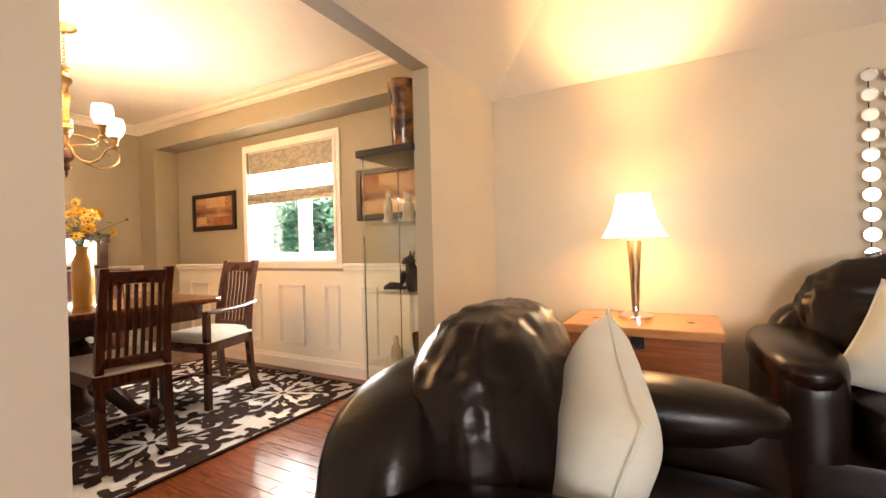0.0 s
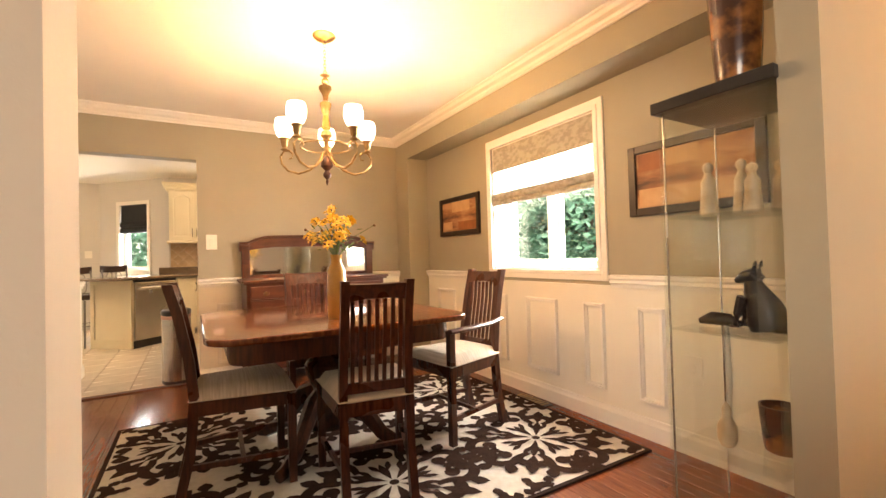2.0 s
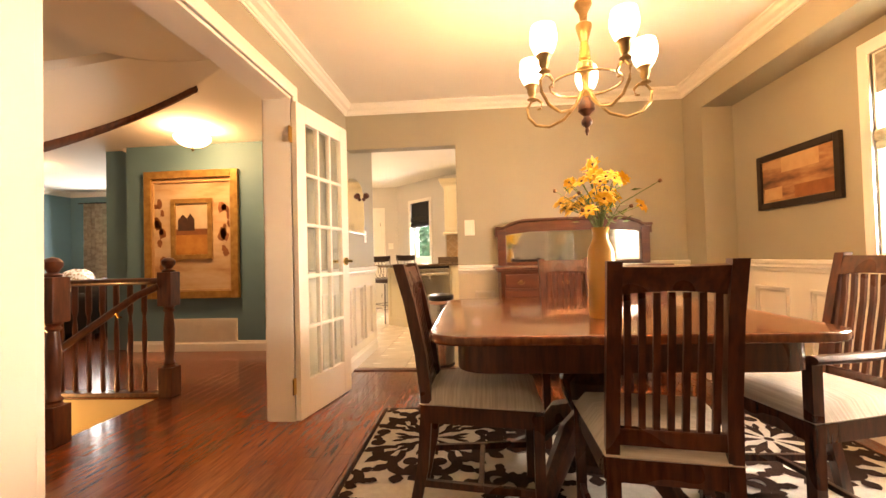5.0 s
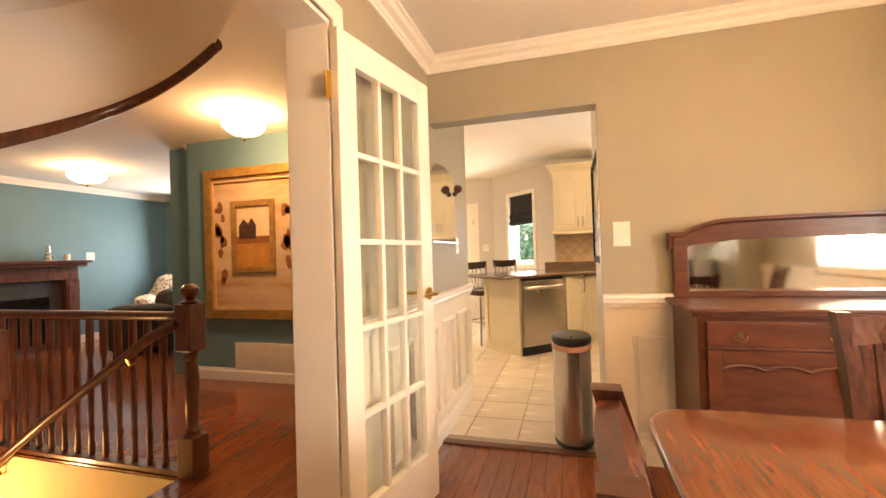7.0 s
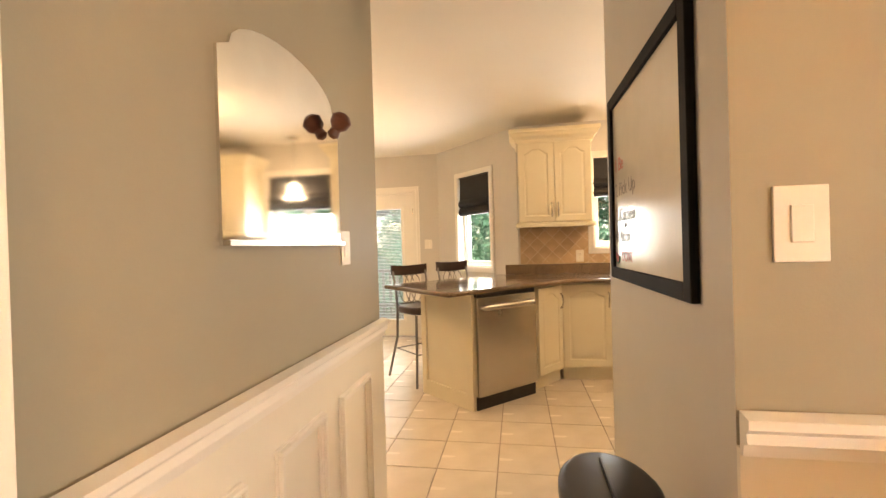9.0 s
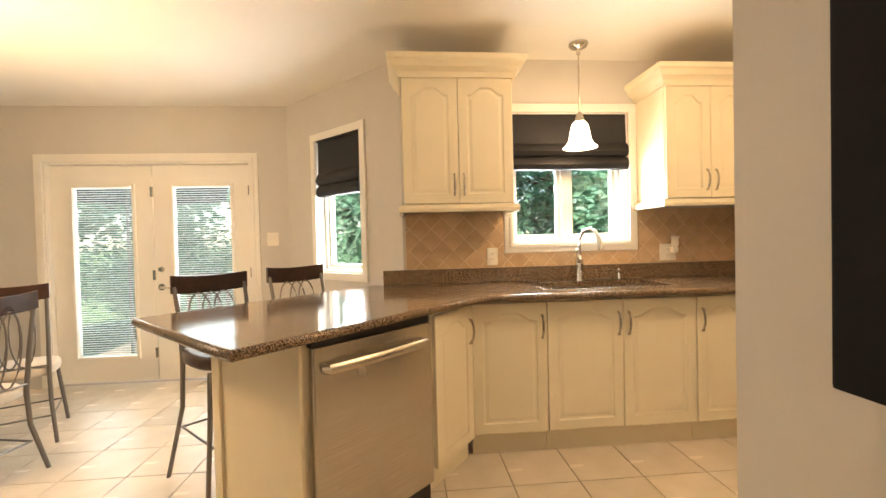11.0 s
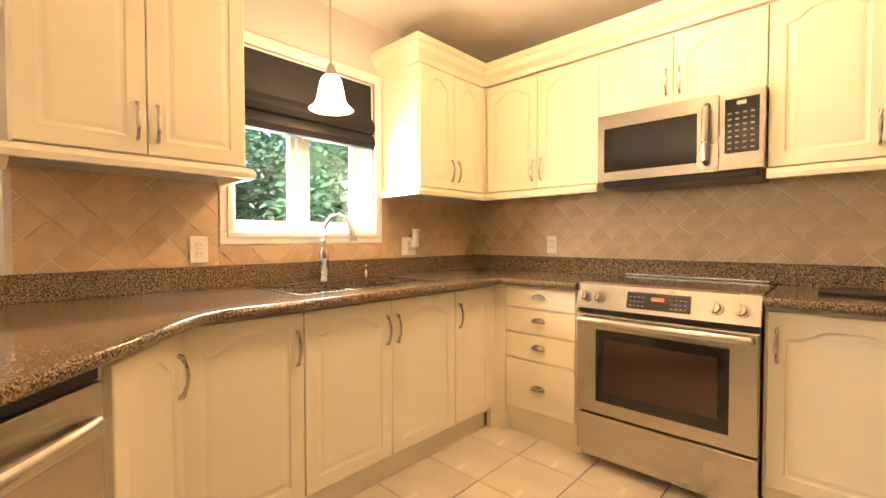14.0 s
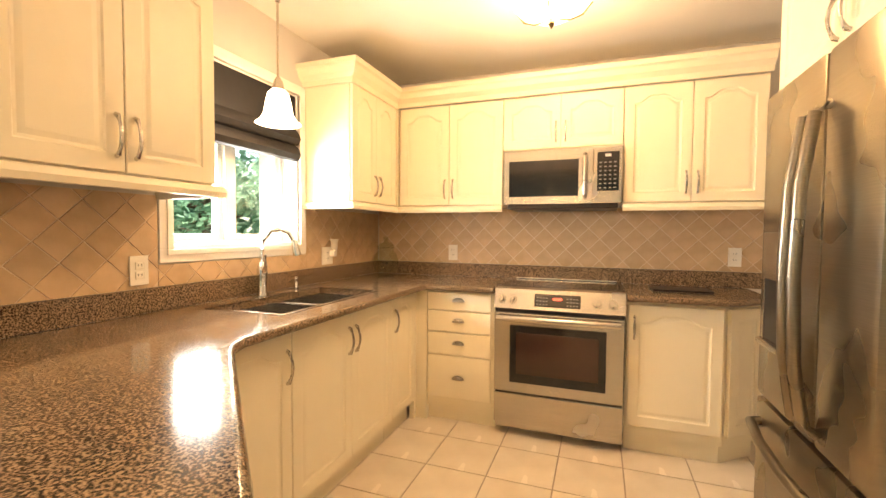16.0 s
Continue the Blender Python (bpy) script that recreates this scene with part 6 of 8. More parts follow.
# range
rg = thing("range", "stainless steel slide-in range with a glass oven door", "stove", (-6.511, 2.80, 0))
W = 0.755
M_OVENGLASS = material("dark_oven_glass", (0.035, 0.018, 0.012), 0.05, color2=(0.05, 0.022, 0.015), scale=3, coat=0.6)
M_KEY = material("grey_key_print", (0.20, 0.20, 0.20), 0.5)
M_RED = material("red_led", (0.9, 0.05, 0.03), 0.4, emit=1.2)
bm = B()
box(bm, 0.004, 0.05, 0.04, W - 0.004, 0.62, 0.905)
part("body", bm, M_STEEL, rg)
bm = B()
box(bm, 0.0, 0.10, 0.906, W, 0.605, 0.922, 0.004)
part("cooktop", bm, M_BLACKGLASS, rg, "black glass cooktop")
bm = B()
box(bm, 0.03, 0.585, 0.922, W - 0.03, 0.61, 0.935, 0.003)
part("rear_trim", bm, M_STEEL, rg)
bm = B()
a = [bm.verts.new(p) for p in ((0, 0.10, 0.922), (0, 0.03, 0.918), (0, 0.0, 0.80), (0, 0.10, 0.80))]
b = [bm.verts.new((W, v.co.y, v.co.z)) for v in a]
for k in range(4):
    bm.faces.new((a[k], a[(k + 1) % 4], b[(k + 1) % 4], b[k]))
bm.faces.new(a[::-1]), bm.faces.new(b)
bmesh.ops.recalc_face_normals(bm, faces=bm.faces)
part("control_panel", bm, M_STEEL, rg)
tilt = Matrix.Translation((0, 0.012, 0.858)) @ pose(0, 0, 0, -14, 0, 0)


def on_panel(bm):
    bmesh.ops.transform(bm, matrix=tilt, verts=bm.verts)
    return bm


bm = B()
box(bm, 0.245, -0.006, -0.038, 0.51, 0.004, 0.038, 0.002)
part("display", on_panel(bm), M_BLACKGLASS, rg, "black glass control display")
bm = B()
box(bm, 0.355, -0.0075, 0.004, 0.405, -0.006, 0.017)
part("digits", on_panel(bm), M_RED, rg, "red lit digits")
for k in range(4):
    for j in range(3):
        for x0 in (0.258, 0.432):
            bm = B()
            box(bm, x0 + k * 0.018, -0.0072, -0.028 + j * 0.02, x0 + k * 0.018 + 0.011, -0.006, -0.022 + j * 0.02)
            part("key", on_panel(bm), M_KEY, rg)
for x in (0.04, 0.105, 0.60, 0.69):
    bm = B()
    cyl(bm, (x, 0.002, 0), (x, -0.01, 0), 0.030, seg=20)
    cyl(bm, (x, -0.01, 0), (x, -0.035, 0), 0.024, 0.021, seg=20)
    box(bm, x - 0.004, -0.040, -0.022, x + 0.004, -0.030, 0.022, 0.002)
    part("knob", on_panel(bm), M_STEEL, rg, "brushed steel knob", smooth=40)
bm = B()
box(bm, 0.004, 0.02, 0.775, W - 0.004, 0.08, 0.80)
part("vent_gap", bm, M_BLACK, rg)
bm = B()
box(bm, 0.003, 0.0, 0.285, W - 0.003, 0.05, 0.772, 0.005)
od = part("oven_door", bm, M_STEEL, rg)
bm = B()
box(bm, 0.10, -0.002, 0.345, W - 0.10, 0.03, 0.70, 0.003)
part("glass_border", bm, M_BLACKGLASS, od)
bm = B()
box(bm, 0.14, -0.004, 0.40, W - 0.14, -0.0015, 0.655, 0.001)
part("oven_window", bm, M_OVENGLASS, od, "brown reflective oven glass")
bm = B()
tube(bm, [(0.03, 0.0, 0.742), (0.03, -0.035, 0.744), (0.12, -0.048, 0.746), (W / 2, -0.058, 0.746), (W - 0.12, -0.048, 0.746), (W - 0.03, -0.035, 0.744), (W - 0.03, 0.0, 0.742)], 0.015, 10, 1.2)
part("oven_handle", bm, M_STEEL, od, "stainless bow handle", smooth=True)
bm = B()
box(bm, 0.003, 0.005, 0.085, W - 0.003, 0.05, 0.272, 0.006)
part("warming_drawer", bm, M_STEEL, rg)
bm = B()
cyl(bm, (0.35, 0.0, 0.315), (0.35, -0.002, 0.315), 0.012, seg=16)
box(bm, 0.37, -0.002, 0.307, 0.40, 0.0, 0.323)
part("badge", bm, M_NICKEL, od)

# microwave
mw = thing("microwave", "stainless over-the-range microwave hung below cabinets", "microwave", (-6.512, 3.045, 1.43))
bm = B()
box(bm, 0.0, 0.03, 0.025, 0.732, 0.39, 0.37)
part("body", bm, M_STEEL, mw)
bm = B()
box(bm, 0.02, 0.02, -0.012, 0.712, 0.36, 0.024, 0.01)
part("underside", bm, M_BLACK, mw)
bm = B()
for x0, x1, z0, z1 in ((0.0, 0.035, 0.02, 0.37), (0.475, 0.56, 0.02, 0.37), (0.035, 0.475, 0.02, 0.068), (0.035, 0.475, 0.30, 0.37)):
    box(bm, x0, 0.0, z0, x1, 0.03, z1)
md = part("door", bm, M_STEEL, mw)
bm = B()
box(bm, 0.033, 0.004, 0.066, 0.478, 0.02, 0.302, 0.002)
part("door_glass", bm, M_BLACKGLASS, md, "black glass microwave window")
bm = B()
tube(bm, [(0.515, 0.0, 0.06), (0.515, -0.03, 0.075), (0.515, -0.042, 0.19), (0.515, -0.03, 0.31), (0.515, 0.0, 0.325)], 0.015, 10)
part("handle", bm, M_STEEL, md, smooth=True)
bm = B()
box(bm, 0.563, 0.0, 0.02, 0.732, 0.03, 0.37, 0.004)
cp = part("control_panel", bm, M_STEEL, mw)
bm = B()
box(bm, 0.585, -0.003, 0.095, 0.712, 0.002, 0.335, 0.002)
part("keypad", bm, M_BLACKGLASS, mw, "black glass keypad")
for k in range(4):
    for j in range(7):
        bm = B()
        box(bm, 0.597 + k * 0.028, -0.0042, 0.11 + j * 0.026, 0.611 + k * 0.028, -0.003, 0.118 + j * 0.026)
        part("key", bm, M_KEY, mw)
bm = B()
box(bm, 0.63, -0.0042, 0.305, 0.665, -0.003, 0.322)
part("clock_display", bm, M_SLAT, mw)
bm = B()
box(bm, 0.04, -0.001, 0.035, 0.10, 0.0, 0.047)
part("badge", bm, M_NICKEL, md)

# wall cabinets
CORNICE = [(0, 0), (0.012, 0), (0.020, 0.03), (0.050, 0.055), (0.062, 0.085), (0.075, 0.095), (0.075, 0.125), (0, 0.125)]


def upper(name, m, w, z0, z1, widths, label, depth=0.33, hand="pair"):
    """Local x across, y out of the wall (face at depth), z up."""
    u = thing(name, label, "cabinet", group="wall cabinets")
    u.matrix_basis = m
    bm = B()
    box(bm, 0.001, 0.0, z0, w - 0.001, depth, z1)
    part("body", bm, M_CAB, u)
    x = 0.0
    for k, ww in enumerate(widths):
        hx = ww - 0.03 if k % 2 == 0 else 0.03
        cathedral_door(u, ww, z1 - z0 - 0.006, Matrix.Translation((x, depth, z0 + 0.003)), (hx, 0.05) if z1 - z0 > 0.5 else (hx, 0.04))
        x += ww
    return u


mW = Matrix.Translation((-7.68, 1.497, 0)) @ pose(0, 0, 0, 0, 0, -90)
upper("wall_cabinet", mW, 0.682, 1.44, 2.21, [0.341, 0.341], "cream wall cabinet with two arched doors beside the sink window")
upper("wall_cabinet", Matrix.Translation((-7.68, 3.08, 0)) @ pose(0, 0, 0, 0, 0, -90), 0.595, 1.45, 2.17, [0.29, 0.30], "cream corner wall cabinet with two arched doors")
bm = B()
box(bm, -7.68, 3.081, 1.45, -7.318, 3.44, 2.17)
tagged(part("cabinet_filler", bm, M_CAB), "cream filler panel in the wall cabinet corner", "filler panel")
mN = pose(0, 0, 0, 0, 0, 180)
upper("wall_cabinet", Matrix.Translation((-6.53, 3.44, 0)) @ mN, 0.786, 1.45, 2.16, [0.385, 0.385], "cream wall cabinet with two arched doors")
upper("wall_cabinet", Matrix.Translation((-5.778, 3.44, 0)) @ mN, 0.75, 1.81, 2.16, [0.375, 0.375], "short cream wall cabinet above the microwave")
upper("wall_cabinet", Matrix.Translation((-5.03, 3.44, 0)) @ mN, 0.746, 1.45, 2.16, [0.373, 0.373], "cream wall cabinet with two arched doors")
LIGHTRAIL = [(0, 0), (0.022, 0), (0.026, 0.02), (0.018, 0.04), (0, 0.045)]
tagged(part("cabinet_cornice", sweep(B(), [(-7.68, 0.81, 2.205), (-7.329, 0.81, 2.205), (-7.329, 1.503, 2.205), (-7.68, 1.503, 2.205)], [(-u, v) for u, v in CORNICE]), M_CAB), "cream crown cornice along a wall cabinet", "cornice")
tagged(part("cabinet_cornice", sweep(B(), [(-7.68, 2.48, 2.165), (-7.329, 2.48, 2.165), (-7.329, 3.089, 2.165), (-5.02, 3.089, 2.165)], [(-u, v) for u, v in CORNICE]), M_CAB), "cream crown cornice along the wall cabinets", "cornice")
tagged(part("light_rail", sweep(B(), [(-7.68, 0.81, 1.393), (-7.329, 0.81, 1.393), (-7.329, 1.503, 1.393), (-7.68, 1.503, 1.393)], [(-u, v) for u, v in LIGHTRAIL]), M_CAB), "cream moulding under the wall cabinet", "moulding")
tagged(part("light_rail", sweep(B(), [(-7.68, 2.48, 1.403), (-7.329, 2.48, 1.403), (-7.329, 3.089, 1.403), (-6.53, 3.089, 1.403)], [(-u, v) for u, v in LIGHTRAIL]), M_CAB), "cream moulding under the wall cabinets", "moulding")
tagged(part("light_rail", sweep(B(), [(-5.776, 3.089, 1.403), (-5.03, 3.089, 1.403)], [(-u, v) for u, v in LIGHTRAIL]), M_CAB), "cream moulding under the wall cabinet", "moulding")

# refrigerator
fr = thing("refrigerator", "stainless french-door refrigerator with a freezer drawer", "refrigerator", (-5.32, 1.25, 0))
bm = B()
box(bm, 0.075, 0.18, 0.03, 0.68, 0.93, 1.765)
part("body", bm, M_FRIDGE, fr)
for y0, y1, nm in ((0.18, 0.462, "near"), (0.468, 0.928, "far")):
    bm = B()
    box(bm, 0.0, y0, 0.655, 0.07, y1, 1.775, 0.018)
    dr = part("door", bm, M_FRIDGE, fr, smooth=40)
    yh = 0.43 if nm == "near" else 0.50
    bm = B()
    tube(bm, [(0.0, yh, 0.70), (-0.035, yh, 0.72), (-0.062, yh, 0.90), (-0.070, yh, 1.15), (-0.062, yh, 1.40), (-0.035, yh, 1.60), (0.0, yh, 1.62)], 0.017, 12)
    part("handle", bm, M_FRIDGE, dr, "stainless bow handle", smooth=True)
    if nm == "far":
        bm = B()
        for a0, a1, z0, z1 in ((0.62, 0.64, 0.86, 1.27), (0.86, 0.88, 0.86, 1.27), (0.64, 0.86, 0.86, 0.88), (0.64, 0.86, 1.10, 1.27)):
            box(bm, -0.006, a0, z0, 0.0, a1, z1, 0.002)
        part("dispenser_frame", bm, M_NICKEL, dr)
        bm = B()
        box(bm, -0.002, 0.64, 0.88, 0.004, 0.86, 1.10)
        part("dispenser_recess", bm, M_BLACK, dr, "dark water dispenser recess")
        bm = B()
        box(bm, -0.03, 0.64, 0.862, 0.0, 0.86, 0.882, 0.006)
        part("drip_tray", bm, M_NICKEL, dr)
bm = B()
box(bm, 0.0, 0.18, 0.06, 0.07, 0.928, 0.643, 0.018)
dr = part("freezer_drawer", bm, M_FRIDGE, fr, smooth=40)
bm = B()
tube(bm, [(0.0, 0.22, 0.56), (-0.035, 0.235, 0.56), (-0.06, 0.33, 0.555), (-0.068, 0.465, 0.555), (-0.06, 0.68, 0.555), (-0.035, 0.855, 0.56), (0.0, 0.87, 0.56)], 0.017, 12)
part("handle", bm, M_FRIDGE, dr, "stainless bow handle", smooth=True)
fc2 = thing("wall_cabinet", "cream cabinet above the refrigerator", "cabinet", (-5.22, 1.21, 1.80), group="wall cabinets")
bm = B()
box(bm, 0.0, 0.11, 0.0, 0.58, 1.10, 0.60)
part("body", bm, M_CAB, fc2)
for k in range(2):
    cathedral_door(fc2, 0.49, 0.52, Matrix.Translation((-0.001, 0.115 + 0.49 * k, 0.01)) @ pose(0, 0, 0, 0, 0, 90), (0.455 if k == 0 else 0.035, 0.04))

# pendant and ceiling light
pn = thing("pendant_light", "satin nickel pendant with a lit white bell shade", "pendant light", (-7.43, 1.965, 0))
bm = B()
lathe(bm, [(0.062, 2.47), (0.062, 2.47 - 0.01), (0.05, 2.47 - 0.025), (0.015, 2.47 - 0.04), (0.012, 2.47 - 0.07)], seg=24)
part("canopy", bm, M_NICKEL, pn, smooth=40)
bm = B()
cyl(bm, (0, 0, 2.0), (0, 0, 2.47 - 0.06), 0.006, seg=10)
part("stem", bm, M_NICKEL, pn)
bm = B()
lathe(bm, [(0.010, 2.03), (0.022, 2.01), (0.030, 1.975), (0.034, 1.965)], seg=18)
part("socket", bm, M_NICKEL, pn, smooth=40)
bm = B()
lathe(bm, [(0.032, 1.968), (0.050, 1.95), (0.062, 1.90), (0.070, 1.85), (0.086, 1.82), (0.110, 1.80), (0.106, 1.80), (0.082, 1.825), (0.066, 1.852), (0.058, 1.90), (0.046, 1.945), (0.03, 1.96)], seg=28)
part("shade", bm, M_FROST, pn, "lit white glass bell shade", smooth=True).visible_shadow = False


def bowl_light(name, at, z, r, label, arms=True):
    t = thing(name, label, "ceiling light", (at[0], at[1], 0))
    bm = B()
    lathe(bm, [(0.07, z), (0.07, z - 0.012), (0.04, z - 0.03), (0.012, z - 0.04), (0.012, z - 0.10)], seg=24)
    part("canopy", bm, M_BRONZE, t, smooth=40)
    bm = B()
    lathe(bm, [(r, z - 0.095), (r * 0.97, z - 0.12), (r * 0.8, z - 0.155), (r * 0.5, z - 0.185), (r * 0.1, z - 0.20), (r * 0.1, z - 0.194), (r * 0.5, z - 0.178), (r * 0.78, z - 0.15), (r * 0.93, z - 0.12), (r * 0.97, z - 0.095)], seg=30)
    part("glass_bowl", bm, M_FROST, t, "lit frosted glass bowl", smooth=True).visible_shadow = False
    bm = B()
    lathe(bm, [(0.004, z - 0.195), (0.016, z - 0.205), (0.018, z - 0.22), (0.008, z - 0.235), (0.002, z - 0.245)], seg=14)
    part("finial", bm, M_BRONZE, t, smooth=40)
    if arms:
        for k in range(3):
            a = radians(30 + 120 * k)
            bm = B()
            tube(bm, [(math.cos(a) * q, math.sin(a) * q, zz) for q, zz in ((0.012, z - 0.20), (r * 0.5, z - 0.192), (r * 0.85, z - 0.16), (r * 1.06, z - 0.105), (r * 1.1, z - 0.10))], 0.005, 7)
            part("arm", bm, M_BRONZE, t, smooth=True)
    return t


bowl_light("ceiling_light", (-6.14, 2.32), 2.47, 0.19, "frosted glass bowl ceiling light with bronze arms in the kitchen")
bowl_light("ceiling_light", (-4.305, -1.614), CEIL, 0.17, "frosted glass bowl ceiling light in the hall")
bowl_light("ceiling_light", (-5.25, -4.8), CEIL, 0.20, "frosted glass bowl ceiling light in the family room")

# small things on the counter and walls
M_JAR = glass("jar_glass", (0.90, 0.93, 0.88))
jar = thing("glass_jar", "round lidded glass jar in the counter corner", "jar", (-7.49, 3.23, 0.9185))
bm = B()
lathe(bm, [(0.05, 0), (0.06, 0.005), (0.095, 0.06), (0.10, 0.11), (0.085, 0.165), (0.06, 0.19), (0.06, 0.215), (0.066, 0.22)], seg=24)
part("jar", bm, M_JAR, jar, smooth=40).visible_shadow = False
bm = B()
lathe(bm, [(0.066, 0.222), (0.066, 0.232), (0.05, 0.25), (0.02, 0.26), (0.012, 0.27), (0.022, 0.285), (0.018, 0.30), (0.002, 0.306)], seg=20)
part("lid", bm, M_JAR, jar, smooth=40).visible_shadow = False
for z, r in ((0.004, 0.056), (0.06, 0.0955), (0.11, 0.1005), (0.218, 0.0665)):
    bm = B()
    tube(bm, [(r * math.cos(2 * math.pi * k / 24), r * math.sin(2 * math.pi * k / 24), z) for k in range(25)], 0.0025, 5)
    part("rim_ring", bm, M_CABGLASS, jar)
wall_plate("outlet", Matrix.Translation((-7.667, 1.418, 1.098)) @ pose(0, 0, 0, 0, 0, -90), 0.075, 0.12, False, "white outlet on the tiled backsplash", "outlet")
wall_plate("outlet", Matrix.Translation((-7.667, 2.70, 1.095)) @ pose(0, 0, 0, 0, 0, -90), 0.12, 0.12, False, "white double outlet on the tiled backsplash", "outlet")
wall_plate("outlet", Matrix.Translation((-6.994, 3.427, 1.103)) @ mN, 0.075, 0.12, False, "white outlet on the tiled backsplash", "outlet")
wall_plate("outlet", Matrix.Translation((-5.09, 3.427, 1.115)) @ mN, 0.075, 0.12, False, "white outlet on the tiled backsplash", "outlet")
bm = B()
box(bm, 0, -0.02, -0.02, 0.035, 0.02, 0.02, 0.005)
lathe(bm, [(0.016, 0.02), (0.024, 0.04), (0.022, 0.08), (0.032, 0.10), (0.030, 0.10), (0.018, 0.06)], (0.025, 0, 0.0), 14)
tagged(part("night_light", bm, M_PLASTIC, None, smooth=40, loc=(-7.655, 2.735, 1.11)), "white plug-in night light in the outlet", "night light")
bm = B()
box(bm, -0.16, -0.10, 0, 0.16, 0.10, 0.012, 0.004)
tagged(part("trivet", bm, M_BLACK, None, loc=(-5.44, 3.13, 0.919)), "flat black glass trivet on the granite counter", "trivet")

# dinette and stools
M_GUNMETAL = material("gunmetal_frame", (0.22, 0.20, 0.18), 0.4, 0.8)
M_ESPRESSO = material("espresso_wood", (0.045, 0.020, 0.013), 0.28, color2=(0.025, 0.012, 0.009), scale=8, stretch=(1.5, 9, 4), coat=0.3)
M_CUSHION = material("cream_microfibre", (0.60, 0.53, 0.42), 0.9, scale=12, bump=0.2, bump_scale=150, sheen=0.2)


def metal_seat(name, at, rz, sh, top, label, group, cat, cushion):
    """A metal chair or stool, local front +y."""
    c = thing(name, label, cat, at, rz, group)
    sp = 0.02 if sh < 0.5 else 0.04
    for sx in (-1, 1):
        bm = B()
        tube(bm, [(sx * (0.19 + sp), 0.19 + sp, 0), (sx * 0.185, 0.17, sh * 0.6), (sx * 0.17, 0.15, sh - 0.02)], [0.011, 0.012, 0.012], 8)
        part("front_leg", bm, M_GUNMETAL, c, smooth=True)
        bm = B()
        tube(bm, [(sx * (0.19 + sp), -0.24 - sp, 0), (sx * 0.18, -0.19, sh * 0.6), (sx * 0.175, -0.18, sh), (sx * 0.18, -0.20, sh + 0.22), (sx * 0.185, -0.24, top - 0.05)], [0.011, 0.012, 0.013, 0.012, 0.011], 8)
        part("back_post", bm, M_GUNMETAL, c, smooth=True)
    zr = 0.16 if sh < 0.5 else 0.28
    for a, b in (((-1, 1), (1, 1)), ((-1, -1), (1, -1)), ((-1, 1), (-1, -1)), ((1, 1), (1, -1))):
        bm = B()
        tube(bm, [(a[0] * 0.185, a[1] * 0.19, zr), (b[0] * 0.185, b[1] * 0.19, zr)], 0.006, 6)
        part("stretcher", bm, M_GUNMETAL, c)
    bm = B()
    prism(bm, [(0.205 * math.copysign(abs(math.cos(t)) ** 0.6, math.cos(t)), 0.20 * math.copysign(abs(math.sin(t)) ** 0.6, math.sin(t)) - 0.01) for t in [2 * math.pi * k / 24 for k in range(24)]], sh - 0.015, sh + 0.05, 0.022)
    part("seat", bm, cushion, c, smooth=50)
    bm = B()
    n = 10
    rings = []
    for k in range(n + 1):
        u = k / n * 2 - 1
        x, bow = u * 0.20, -0.035 * (1 - u * u)
        rings.append([bm.verts.new((x, -0.232 + bow - dy, z + 0.012 * u * u)) for dy, z in ((0, top - 0.095), (0, top), (0.018, top), (0.018, top - 0.095))])
    for a, b in zip(rings, rings[1:]):
        for k in range(4):
            bm.faces.new((a[k], b[k], b[(k + 1) % 4], a[(k + 1) % 4]))
    bm.faces.new(rings[0][::-1]), bm.faces.new(rings[-1])
    bmesh.ops.recalc_face_normals(bm, faces=bm.faces)
    part("crest", bm, M_ESPRESSO, c, "curved espresso wood crest", smooth=30)
    for cx, rx in ((0.0, 0.055), (-0.065, 0.06), (0.065, 0.06)):
        bm = B()
        zc, rz_ = (sh + 0.06 + top - 0.09) / 2, (top - 0.09 - sh - 0.06) / 2
        tube(bm, [(cx + rx * math.cos(2 * math.pi * k / 20), -0.225 - 0.02 * math.sin(2 * math.pi * k / 20), zc + rz_ * math.sin(2 * math.pi * k / 20)) for k in range(21)], 0.005, 6)
        part("back_loop", bm, M_GUNMETAL, c)
    bm = B()
    tube(bm, [(-0.175, -0.19, sh + 0.055), (0, -0.20, sh + 0.055), (0.175, -0.19, sh + 0.055)], 0.006, 6)
    part("back_rail", bm, M_GUNMETAL, c)
    return c


metal_seat("bar_stool", (-7.04, -0.10, 0), -45, 0.64, 1.055, "metal bar stool with an espresso crest at the peninsula", "bar stools", "stool", M_ESPRESSO)
metal_seat("bar_stool", (-7.42, 0.27, 0), -45, 0.64, 1.065, "metal bar stool with an espresso crest at the peninsula", "bar stools", "stool", M_ESPRESSO)
metal_seat("dinette_chair", (-7.12, -1.50, 0), 168, 0.43, 0.985, "metal dinette chair with a cream cushion", "dinette chairs", "chair", M_CUSHION)
metal_seat("dinette_chair", (-7.72, -1.72, 0), 120, 0.43, 1.0, "metal dinette chair with a cream cushion", "dinette chairs", "chair", M_CUSHION)
metal_seat("dinette_chair", (-6.42, -1.95, 0), -100, 0.43, 0.985, "metal dinette chair with a cream cushion", "dinette chairs", "chair", M_CUSHION)
dt = thing("dinette_table", "round espresso pedestal table in the breakfast bay", "table", (-7.02, -2.02, 0))
bm = B()
lathe(bm, [(0.50, 0.705), (0.525, 0.712), (0.53, 0.73), (0.52, 0.745), (0.40, 0.748), (0.02, 0.748)], seg=40)
part("tabletop", bm, M_ESPRESSO, dt, smooth=40)
bm = B()
lathe(bm, [(0.10, 0.12), (0.07, 0.20), (0.045, 0.26), (0.09, 0.34), (0.10, 0.42), (0.05, 0.50), (0.06, 0.58), (0.14, 0.68), (0.16, 0.705)], seg=20)
